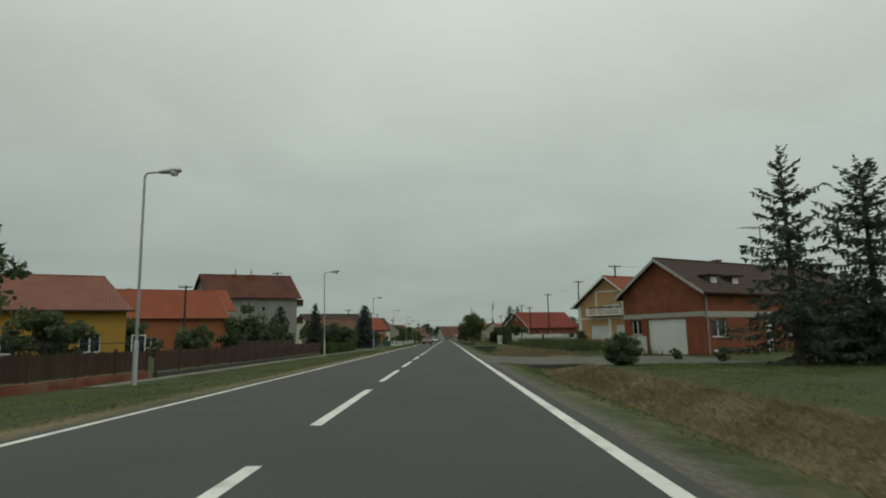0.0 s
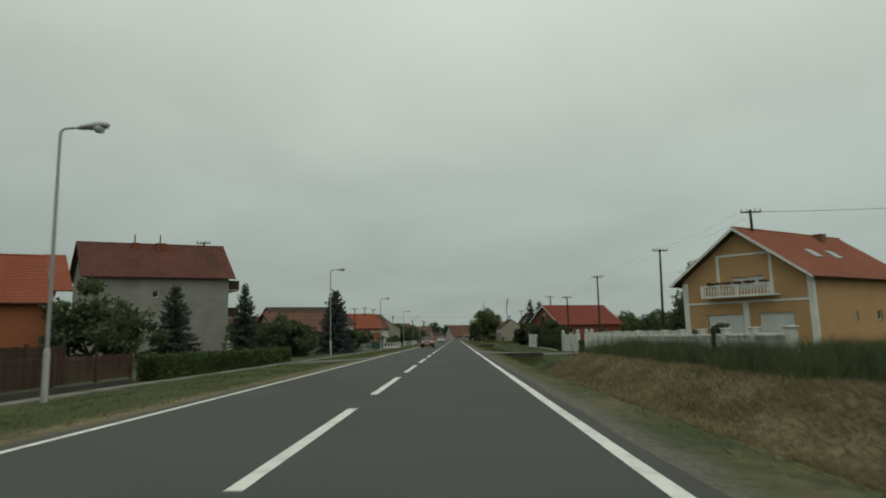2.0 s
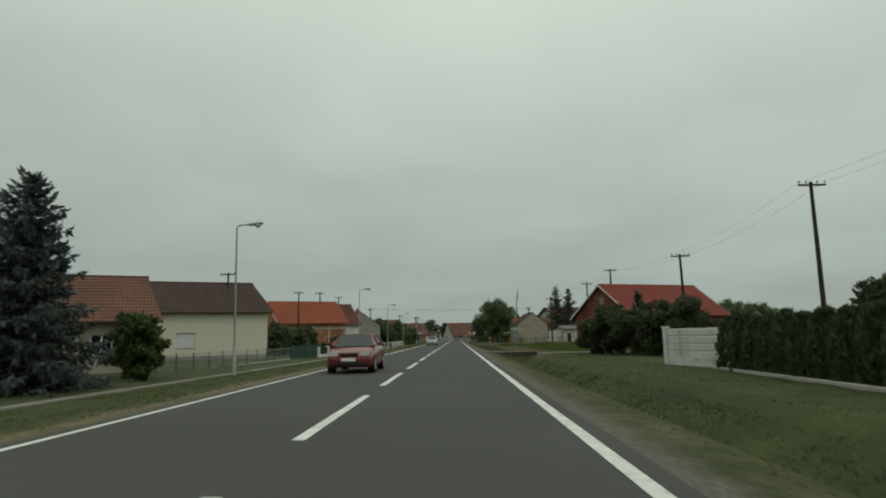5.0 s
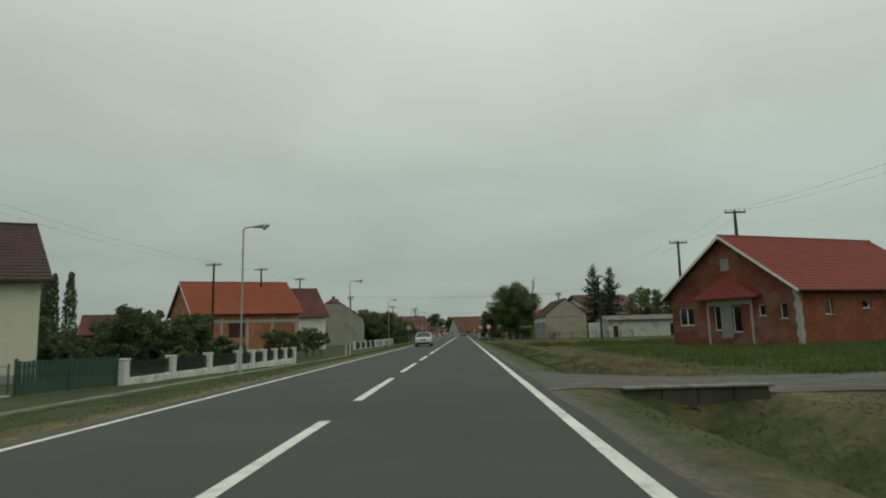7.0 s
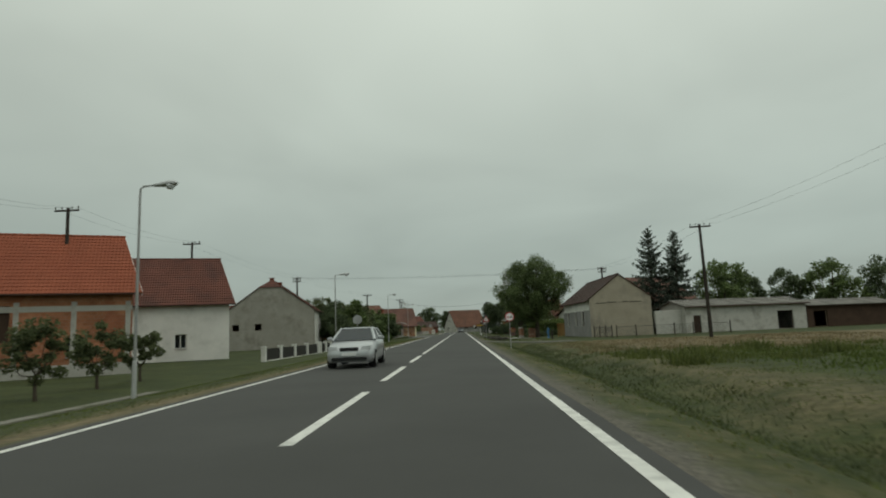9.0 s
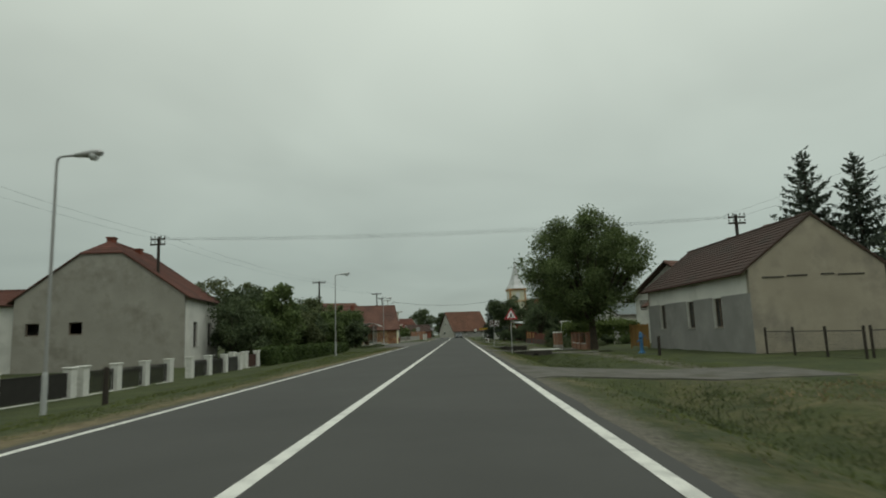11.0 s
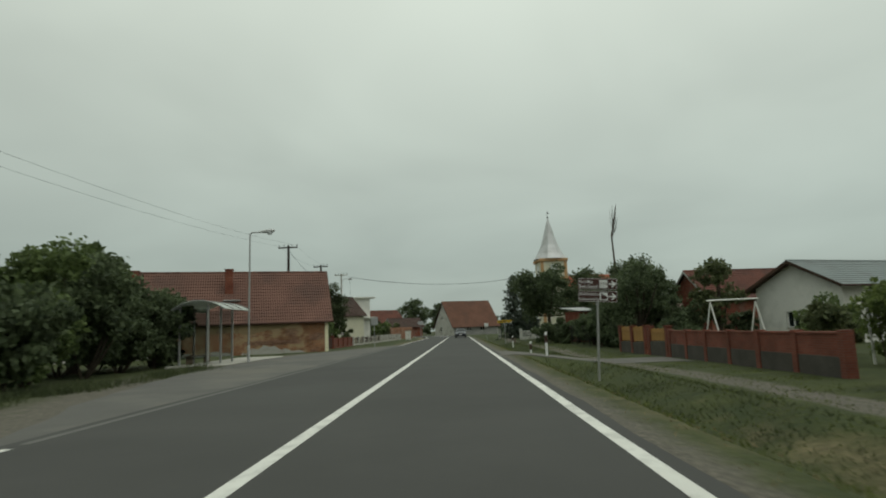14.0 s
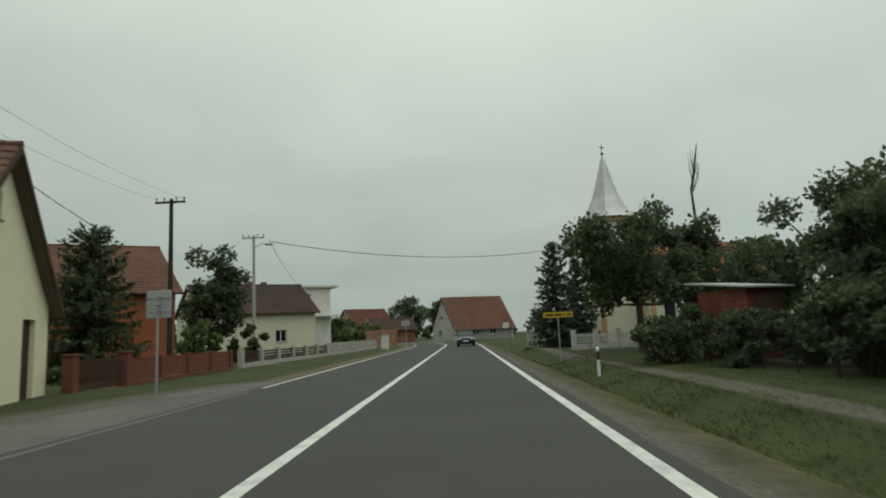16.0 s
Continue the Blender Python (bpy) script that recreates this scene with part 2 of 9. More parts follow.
M["brick_orange"] = brickwork("orange_block", (0.30, 0.125, 0.065), (0.38, 0.16, 0.085), (0.33, 0.24, 0.17), (0.27, 0.09, 0.05), 0.5, 0.5, 0.30, 0.22)
M["brick_old"] = brickwork("old_brick", (0.21, 0.085, 0.045), (0.33, 0.15, 0.075), (0.34, 0.26, 0.17), (0.36, 0.27, 0.16), 0.85, 0.45)
M["brick_wall"] = brickwork("fence_brick", (0.165, 0.048, 0.032), (0.205, 0.064, 0.040), (0.15, 0.095, 0.075))
M["brick_pillar"] = brickwork("pillar_brick", (0.27, 0.12, 0.075), (0.34, 0.17, 0.10), (0.33, 0.28, 0.23))
M["tile_orange"] = shade("orange_roof_tile", (0.262, 0.074, 0.037), 0.8, 0.12, 0.6, 14, 0.5, stain=(0.23, 0.06, 0.03), stain_scale=0.5, stain_amount=0.6, cols=0.22, per_island=0.10, bump_size=0.03)
M["tile_red"] = shade("red_roof_tile", (0.20, 0.042, 0.027), 0.75, 0.10, 0.6, 14, 0.4, stain=(0.19, 0.034, 0.02), stain_scale=0.5, stain_amount=0.5, cols=0.22, per_island=0.08, bump_size=0.03)
M["tile_apricot"] = shade("terracotta_roof_tile", (0.25, 0.078, 0.042), 0.8, 0.12, 0.6, 14, 0.5, stain=(0.22, 0.066, 0.036), stain_scale=0.5, stain_amount=0.6, cols=0.22, per_island=0.10, bump_size=0.03)
M["tile_pink"] = shade("faded_roof_tile", (0.24, 0.105, 0.078), 0.85, 0.12, 0.6, 14, 0.5, stain=(0.19, 0.085, 0.06), stain_scale=0.5, stain_amount=0.6, cols=0.22, per_island=0.10, bump_size=0.03)
M["tile_brown"] = shade("brown_roof_tile", (0.130, 0.052, 0.038), 0.88, 0.18, 0.5, 12, 0.5, stain=(0.075, 0.04, 0.034), stain_scale=0.4, stain_amount=0.8, cols=0.2, per_island=0.14, bump_size=0.03)
M["tile_dark"] = shade("dark_weathered_roof_tile", (0.078, 0.050, 0.042), 0.9, 0.2, 0.5, 12, 0.6, stain=(0.045, 0.040, 0.034), stain_scale=0.5, stain_amount=0.8, cols=0.2, per_island=0.2, bump_size=0.03)
M["tile_old"] = shade("old_clay_roof_tile", (0.150, 0.080, 0.062), 0.9, 0.2, 0.4, 12, 0.6, stain=(0.100, 0.060, 0.050), stain_scale=0.35, stain_amount=0.85, cols=0.18, per_island=0.18, bump_size=0.035)
M["tile_end"] = shade("faded_brown_roof_tile", (0.155, 0.078, 0.054), 0.88, 0.18, 0.4, 12, 0.5, stain=(0.12, 0.066, 0.050), stain_scale=0.3, stain_amount=0.8, cols=0.2, per_island=0.14, bump_size=0.03)
M["render_flaky"] = shade("flaking_whitewash", (0.50, 0.49, 0.45), 0.93, 0.15, 0.7, 30, 0.3, stain=(0.27, 0.255, 0.225), stain_scale=0.7, stain_amount=0.85)
M["shingle"] = shade("faded_shingle", (0.21, 0.155, 0.13), 0.9, 0.2, 0.6, 14, 0.5, stain=(0.13, 0.105, 0.09), stain_scale=0.6, stain_amount=0.7, cols=0.22, per_island=0.14, bump_size=0.03)
M["sheet_grey"] = shade("grey_sheet_roof", (0.20, 0.235, 0.235), 0.55, 0.08, 0.6, 20, 0.2, cols=0.25, stain=(0.16, 0.17, 0.165), stain_scale=0.4, stain_amount=0.6)
M["asbestos"] = shade("grey_fibre_cement_roof", (0.24, 0.23, 0.21), 0.92, 0.15, 0.6, 20, 0.3, cols=0.18, stain=(0.12, 0.115, 0.10), stain_scale=0.5, stain_amount=0.8)
M["zinc"] = shade("zinc_spire", (0.50, 0.51, 0.51), 0.45, 0.08, 0.6, 20, 0.15, metal=0.35, stain=(0.34, 0.34, 0.33), stain_scale=0.5, stain_amount=0.6)
M["galv"] = shade("galvanised_steel", (0.34, 0.345, 0.335), 0.55, 0.08, 2, 40, 0.08, metal=0.4, stain=(0.28, 0.28, 0.27), stain_scale=2.0, stain_amount=0.5)
M["steel_dark"] = shade("dark_steel", (0.035, 0.033, 0.030), 0.6, 0.15, 3, 40, 0.1, metal=0.3)
M["rusty"] = shade("rust_brown_metal", (0.066, 0.034, 0.026), 0.8, 0.2, 3, 40, 0.2, per_object=0.15)
M["wood_pole"] = shade("tarred_wood", (0.040, 0.033, 0.027), 0.92, 0.2, 1.0, 30, 0.4)
M["wood_dark"] = shade("dark_wood", (0.055, 0.033, 0.022), 0.85, 0.2, 1.5, 30, 0.3, per_object=0.2)
M["wood_old"] = shade("weathered_wood", (0.15, 0.115, 0.085), 0.9, 0.2, 1.5, 30, 0.3, per_object=0.2)
M["wood_yellow"] = shade("yellow_varnished_wood", (0.34, 0.19, 0.06), 0.7, 0.12, 1.5, 30, 0.2, per_object=0.12)
M["fascia"] = shade("grey_white_fascia", (0.40, 0.40, 0.37), 0.8, 0.08, 1.5, 30, 0.1)
M["green_metal"] = shade("green_painted_metal", (0.032, 0.075, 0.055), 0.6, 0.15, 2, 40, 0.1, stain=(0.06, 0.10, 0.08), stain_scale=1.0, stain_amount=0.6)
M["green_plastic"] = shade("green_plastic", (0.015, 0.045, 0.026), 0.5, 0.1, 2, 40, 0.05)
M["blue_paint"] = shade("blue_paint", (0.045, 0.15, 0.30), 0.5, 0.1, 3, 40, 0.05, stain=(0.10, 0.18, 0.26), stain_scale=3.0, stain_amount=0.5)
M["red_paint"] = shade("red_sign_paint", (0.42, 0.022, 0.030), 0.5, 0.06, 3, 40, 0.02)
M["sign_white"] = shade("sign_white", (0.70, 0.71, 0.70), 0.45, 0.03, 3, 40, 0.02)
M["sign_black"] = shade("sign_black", (0.014, 0.014, 0.014), 0.5, 0.05, 3, 40, 0.02)
M["sign_brown"] = shade("sign_brown", (0.060, 0.026, 0.022), 0.5, 0.08, 3, 40, 0.03)
M["sign_yellow"] = shade("sign_yellow", (0.46, 0.30, 0.02), 0.5, 0.06, 3, 40, 0.03)
M["sign_back"] = shade("sign_back_aluminium", (0.36, 0.37, 0.37), 0.55, 0.06, 3, 40, 0.05, metal=0.3)
# near black: shade of rooms and pipes put into the colour; also dark car seats
M["dark_inside_shade"] = shade("dark_interior", (0.03, 0.028, 0.026), 0.95, 0.1, 1, 10, 0)
M["rubber"] = shade("rubber", (0.018, 0.018, 0.018), 0.85, 0.1, 5, 60, 0.1)
M["car_silver"] = shade("silver_car_paint", (0.46, 0.48, 0.49), 0.32, 0.03, 2, 60, 0, metal=0.5, coat=0.6)
M["car_navy"] = shade("dark_blue_car_paint", (0.020, 0.025, 0.038), 0.3, 0.05, 2, 60, 0, metal=0.3, coat=0.6)
M["car_red"] = shade("dark_red_car_paint", (0.16, 0.022, 0.02), 0.3, 0.05, 2, 60, 0, metal=0.2, coat=0.6)
M["lamp_clear"] = shade("headlamp_lens", (0.55, 0.57, 0.58), 0.12, 0.03, 4, 60, 0, coat=1.0)
M["lamp_red"] = shade("tail_lamp_lens", (0.22, 0.012, 0.012), 0.2, 0.05, 4, 60, 0, coat=1.0)
M["bark"] = shade("bark", (0.075, 0.060, 0.045), 0.95, 0.25, 2.0, 25, 0.6, bump_size=0.03)
M["path"] = shade("worn_path", (0.17, 0.155, 0.115), 0.95, 0.15, 0.8, 30, 0.4, stain=(0.08, 0.09, 0.035), stain_scale=0.7, stain_amount=0.8)
M["gravel"] = shade("grey_gravel", (0.115, 0.110, 0.097), 0.95, 0.3, 1.6, 40, 0.6, stain=(0.07, 0.066, 0.045), stain_scale=0.9, stain_amount=0.85, bump_size=0.02)
M["footpath"] = shade("worn_footpath", (0.205, 0.195, 0.165), 0.95, 0.14, 0.7, 40, 0.3, stain=(0.075, 0.085, 0.035), stain_scale=0.9, stain_amount=0.9)
M["coping"] = shade("worn_coping", (0.22, 0.21, 0.18), 0.93, 0.16, 1.2, 50, 0.3, stain=(0.09, 0.09, 0.06), stain_scale=1.6, stain_amount=0.9)
M["old_plaster"] = shade("sandy_old_plaster", (0.27, 0.20, 0.115), 0.95, 0.16, 0.9, 30, 0.5, stain=(0.15, 0.10, 0.065), stain_scale=0.9, stain_amount=0.85, bump_size=0.02)
M["brick_loose"] = shade("weathered_loose_brick", (0.235, 0.125, 0.083), 0.95, 0.2, 2.0, 40, 0.5, stain=(0.28, 0.23, 0.17), stain_scale=2.5, stain_amount=0.6, per_object=0.35)
M["ditch"] = shade("dark_ditch_stone", (0.070, 0.064, 0.055), 0.95, 0.2, 1.5, 30, 0.4)


def glass(name, tone=(0.02, 0.025, 0.028)):
    m = bpy.data.materials.new(name)
    m.use_nodes = True
    b = m.node_tree.nodes["Principled BSDF"]
    b.inputs["Base Color"].default_value = (*tone, 1)
    b.inputs["Roughness"].default_value = 0.06
    b.inputs["Specular IOR Level"].default_value = 0.6
    b.inputs["Transmission Weight"].default_value = 0.35
    b.inputs["IOR"].default_value = 1.45
    return m


M["glass"] = glass("window_glass")
M["clear"] = glass("clear_acrylic", (0.6, 0.64, 0.64))
M["clear"].node_tree.nodes["Principled BSDF"].inputs["Transmission Weight"].default_value = 1.0
M["clear"].node_tree.nodes["Principled BSDF"].inputs["IOR"].default_value = 1.02
M["polycarb"] = glass("milky_polycarbonate", (0.50, 0.54, 0.49))
M["polycarb"].node_tree.nodes["Principled BSDF"].inputs["Transmission Weight"].default_value = 0.45
M["polycarb"].node_tree.nodes["Principled BSDF"].inputs["Roughness"].default_value = 0.35
M["car_glass"] = glass("car_glass", (0.03, 0.04, 0.045))


def leaves(name, base, alt, bright=0.35):
    """Leaves: two greens by clump, a little light through them."""
    m = bpy.data.materials.new(name)
    m.use_nodes = True
    nt = m.node_tree
    b = nt.nodes["Principled BSDF"]
    b.inputs["Roughness"].default_value = 0.65
    b.inputs["Specular IOR Level"].default_value = 0.25
    tc = nt.nodes.new("ShaderNodeTexCoord")
    n = nt.nodes.new("ShaderNodeTexNoise")
    n.inputs["Scale"].default_value, n.inputs["Detail"].default_value = 0.7, 3
    nt.links.new(tc.outputs["Object"], n.inputs["Vector"])
    ge = nt.nodes.new("ShaderNodeNewGeometry")
    ad = nt.nodes.new("ShaderNodeMath")
    ad.operation = "MULTIPLY_ADD"
    ad.inputs[1].default_value = 0.5
    nt.links.new(ge.outputs["Random Per Island"], ad.inputs[0])
    sb = nt.nodes.new("ShaderNodeMath")
    sb.operation = "SUBTRACT"
    sb.inputs[1].default_value = 0.25
    nt.links.new(n.outputs["Fac"], sb.inputs[0])
    nt.links.new(sb.outputs[0], ad.inputs[2])
    r = nt.nodes.new("ShaderNodeValToRGB")
    r.color_ramp.elements[0].position, r.color_ramp.elements[1].position = 0.15, 0.8
    r.color_ramp.elements[0].color = (*[c * (1 - bright) for c in base], 1)
    r.color_ramp.elements[1].color = (*[c * (1 + bright) for c in alt], 1)
    nt.links.new(ad.outputs[0], r.inputs[0])
    nt.links.new(r.outputs["Color"], b.inputs["Base Color"])
    tr = nt.nodes.new("ShaderNodeBsdfTranslucent")
    nt.links.new(r.outputs["Color"], tr.inputs["Color"])
    mx = nt.nodes.new("ShaderNodeMixShader")
    mx.inputs[0].default_value = 0.38
    nt.links.new(b.outputs[0], mx.inputs[1])
    nt.links.new(tr.outputs[0], mx.inputs[2])
    nt.links.new(mx.outputs[0], nt.nodes["Material Output"].inputs["Surface"])
    return m


M["leaf"] = leaves("broad_leaves", (0.089, 0.127, 0.051), (0.130, 0.174, 0.062))
M["leaf_walnut"] = leaves("walnut_leaves", (0.083, 0.117, 0.048), (0.125, 0.164, 0.063))
M["leaf_dark"] = leaves("dark_leaves", (0.070, 0.097, 0.052), (0.106, 0.136, 0.068))
M["leaf_olive"] = leaves("olive_leaves", (0.077, 0.100, 0.046), (0.122, 0.141, 0.064))
M["needle"] = leaves("spruce_needles", (0.053, 0.070, 0.053), (0.079, 0.100, 0.074))
M["needle_blue"] = leaves("blue_spruce_needles", (0.064, 0.077, 0.074), (0.100, 0.115, 0.110))
M["thuja"] = leaves("thuja_needles", (0.059, 0.077, 0.041), (0.089, 0.109, 0.054))
M["hedge"] = leaves("hedge_leaves", (0.050, 0.075, 0.026), (0.075, 0.110, 0.034))
M["grass_blade"] = leaves("grass_blades", (0.078, 0.102, 0.028), (0.116, 0.136, 0.040))
M["grass_dry"] = leaves("dry_grass", (0.165, 0.136, 0.074), (0.245, 0.198, 0.112), 0.25)
M["grass_tall"] = leaves("tall_meadow_grass", (0.078, 0.112, 0.026), (0.110, 0.145, 0.038))
M["leaf_vine"] = leaves("vine_leaves", (0.082, 0.122, 0.034), (0.140, 0.178, 0.056))
M["weed"] = leaves("tall_weeds", (0.055, 0.074, 0.032), (0.090, 0.106, 0.050))

# ---- building helpers ----
class Shape:
    """Collects the faces of one mesh."""

    def __init__(self):
        self.v, self.f = [], []

    def add(self, pts, faces):
        n = len(self.v)
        self.v += [tuple(p) for p in pts]
        self.f += [tuple(n + i for i in f) for f in faces]
        return self

    def box(self, x0, x1, y0, y1, z0, z1, d=0.0):
        """A box; d chamfers all its edges."""
        if d <= 0:
            return self.add([(x, y, z) for z in (z0, z1) for y in (y0, y1) for x in (x0, x1)],
                            [(0, 2, 3, 1), (4, 5, 7, 6), (0, 1, 5, 4), (2, 6, 7, 3), (0, 4, 6, 2), (1, 3, 7, 5)])
        c, h = ((x0 + x1) / 2, (y0 + y1) / 2, (z0 + z1) / 2), ((x1 - x0) / 2, (y1 - y0) / 2, (z1 - z0) / 2)
        pts, key = [], {}
        for sx in (-1, 1):
            for sy in (-1, 1):
                for sz in (-1, 1):
                    s = (sx, sy, sz)
                    for a in range(3):
                        key[s, a] = len(pts)
                        pts.append(tuple(c[k] + s[k] * (h[k] - (0 if k == a else d)) for k in range(3)))
        faces = []
        for a in range(3):
            b, g = (a + 1) % 3, (a + 2) % 3
            for s in (-1, 1):
                ring = []
                for sb, sg in ((-1, -1), (1, -1), (1, 1), (-1, 1)):
                    q = [0, 0, 0]
                    q[a], q[b], q[g] = s, sb, sg
                    ring.append(key[tuple(q), a])
                faces.append(tuple(ring if s > 0 else ring[::-1]))
            for sb in (-1, 1):
                for sg in (-1, 1):
                    q0, q1 = [0, 0, 0], [0, 0, 0]
                    q0[a], q0[b], q0[g] = -1, sb, sg
                    q1[a], q1[b], q1[g] = 1, sb, sg
                    q0, q1 = tuple(q0), tuple(q1)
                    ring = [key[q0, b], key[q1, b], key[q1, g], key[q0, g]]
                    faces.append(tuple(ring if sb * sg < 0 else ring[::-1]))
        for s in key:
            if s[1] == 0:
                ring = [key[s[0], 0], key[s[0], 1], key[s[0], 2]]
                faces.append(tuple(ring if s[0][0] * s[0][1] * s[0][2] > 0 else ring[::-1]))
        return self.add(pts, faces)

    def tube(self, pts, radii, n=8, cap=True):
        """A round bar along points."""
        pts = [Vector(p) for p in pts]
        rings = []
        for i, p in enumerate(pts):
            d = (pts[min(i + 1, len(pts) - 1)] - pts[max(i - 1, 0)]).normalized()
            a = d.orthogonal().normalized() if abs(d.z) < 0.95 else (Vector((1, 0, 0)) - d * d.x).normalized()
            b = d.cross(a)
            r = radii[i] if hasattr(radii, "__len__") else radii
            rings.append([p + (a * math.cos(t * 2 * math.pi / n) + b * math.sin(t * 2 * math.pi / n)) * r for t in range(n)])
        base = [q for r in rings for q in r]
        faces = [(i * n + t, i * n + (t + 1) % n, (i + 1) * n + (t + 1) % n, (i + 1) * n + t) for i in range(len(pts) - 1) for t in range(n)]
        if cap:
            faces += [tuple(range(n))[::-1], tuple((len(pts) - 1) * n + t for t in range(n))]
        return self.add(base, faces)

    def lathe(self, c, prof, n=12):
        """A turned body: (radius, z) round the upright through c."""
        base = [(c[0] + r * math.cos(t * 2 * math.pi / n), c[1] + r * math.sin(t * 2 * math.pi / n), c[2] + z) for r, z in prof for t in range(n)]
        faces = [(i * n + t, i * n + (t + 1) % n, (i + 1) * n + (t + 1) % n, (i + 1) * n + t) for i in range(len(prof) - 1) for t in range(n)]
        faces += [tuple(range(n))[::-1], tuple((len(prof) - 1) * n + t for t in range(n))]
        return self.add(base, faces)

    def prism(self, poly, a, b, axis="x"):
        """A flat outline, drawn out from a to b along an axis."""
        n = len(poly)

        def put(u, w, s):
            return (s, u, w) if axis == "x" else (u, s, w) if axis == "y" else (u, w, s)
        pts = [put(u, w, s) for s in (a, b) for u, w in poly]
        faces = [tuple(range(n))[::-1], tuple(range(n, 2 * n))] + [(i, (i + 1) % n, n + (i + 1) % n, n + i) for i in range(n)]
        return self.add(pts, faces)

    def turn(self, m, start=0):
        self.v = self.v[:start] + [tuple(m @ Vector(p)) for p in self.v[start:]]
        return self

    def mesh(self, name, smooth=False):
        me = bpy.data.meshes.new(name)
        me.from_pydata(self.v, [], self.f)
        me.validate()
        bm = bmesh.new()
        bm.from_mesh(me)
        bmesh.ops.recalc_face_normals(bm, faces=bm.faces)
        bm.to_mesh(me)
        bm.free()
        if smooth:
            me.polygons.foreach_set("use_smooth", [True] * len(me.polygons))
        return me


def part(name, shape, material, parent=None, label="", smooth=False):
    """Links a shape as one mesh object under a thing or a part."""
    me = shape.mesh(name, smooth) if isinstance(shape, Shape) else shape
    if not me.materials:
        me.materials.append(M[material])
    ob = new(name, me)
    if parent:
        ob.parent = parent
    if label:
        ob["label"] = label
    return ob


def thing(name, m, label, category, group="", kind=""):
    ob = new(name)
    ob.empty_display_size = 0.3
    ob.matrix_world = m
    return tagged(ob, label, category, group, kind)


def setting(name, shape, material, label="", smooth=False):
    return tagged(part(name, shape, material, None, label, smooth), kind="structure")


# ---- the lie of the land ----
LEFT_Y = (-80, 60, 84, 117, 165, 182, 195, 213, 240, 255, 280, 300, 420)
LEFT_Z = (-0.25, -0.25, -0.30, -0.42, -0.60, -0.75, -0.78, -0.70, -0.60, -0.50, -0.28, -0.16, -0.20)
# drives over the ditch: from, to, surface, how far the ditch takes to reach its depth
CROSSINGS = [(29.0, 41.0, "gravel", 0.4), (87.1, 92.7, "drive", 0.4), (147.8, 152.6, "gravel", 0.4), (229.4, 234.0, "gravel", 2.0), (253.8, 255.6, "gravel", 0.4),
             (268.8, 272.2, "drive", 0.4), (300.2, 304.4, "drive", 2.4)]
BAY_Y = (276.5, 283, 289, 296, 305, 312, 316, 319.2, 324.5, 327, 330)
BAY_X = (3.5, 5.9, 7.4, 8.7, 9.0, 8.5, 7.2, 6.15, 5.5, 4.6, 3.5)


def road_x(y):
    """The road's middle: straight, then a bend to the left past the church."""
    return -0.0062 * max(0.0, y - 372.0) ** 2 * 0.55


def bay_edge(y):
    """Outer edge of the bus bay, from the road's middle."""
    return float(np.interp(y, BAY_Y, BAY_X))


def ramp(u, at, to):
    """Straight pieces through the points (at, to); to may hold arrays."""
    out = to[0]
    for i in range(len(at) - 1):
        out = out + (to[i + 1] - to[i]) * np.clip((u - at[i]) / (at[i + 1] - at[i]), 0.0, 1.0)
    return out


def land(x, y):
    """Height of the ground beside and under the road, for one place or for arrays of places."""
    x = x + 0.0062 * 0.55 * np.maximum(0.0, y - 372.0) ** 2
    far = np.interp(y, LEFT_Y, LEFT_Z)
    left = ramp(-x, (0, 3.4, 3.9, 4.6, 6.2, 9.0, 11.0), (-0.12, -0.12, -0.05, -0.10, -0.2, far * 0.85, far))
    e = np.interp(y, BAY_Y, BAY_X)
    d = -x - e
    stop = np.where(d < 0.5, -0.12 + 0.085 * np.clip(d / 0.5, 0, 1), np.where(d < 3, -0.035 - 0.065 * (d - 0.5) / 2.5, -0.10 + (far + 0.10) * np.clip((d - 3) / 380, 0, 1)))
    left = np.where((y > 276.5) & (y < 330), stop, left)
    deep = np.interp(y, (-50, 26, 44, 76, 100, 147, 154, 200, 240, 262, 300, 400), (0.50, 0.55, 0.60, 0.98, 0.98, 0.92, 0.70, 0.42, 0.48, 0.72, 0.66, 0.6))
    for a, b, _, w in CROSSINGS:
        deep = deep * (1 - np.clip(np.minimum(y - a + w, b + w - y) / w, 0.0, 1.0))
    far = np.interp(y, (-50, 244, 259, 266, 290, 312, 330, 365, 400), (-0.34, -0.36, -0.42, -0.68, -0.60, -0.78, -0.68, -0.40, -0.34))
    bank = np.interp(y, (-50, 28, 30, 41, 43, 74, 80), (-0.22, -0.22, -0.3, -0.3, 0.02, 0.02, -0.34))
    side = np.where((x < 14) & (y < 80), bank, far)
    right = ramp(x, (0, 3.4, 3.9, 4.7, 5.4, 9.2), (-0.12, -0.12, -0.05, -0.09, -0.16, side))
    mid, half = np.interp(y, (28, 44, 240, 265), (6.6, 7.1, 7.1, 6.6)), np.interp(y, (28, 44, 240, 265), (1.45, 1.85, 1.85, 1.6))
    right = right - deep * np.maximum(0.0, 1 - np.abs(x - mid) / half) ** 0.7
    return np.where(x < 0, left, right)[()]


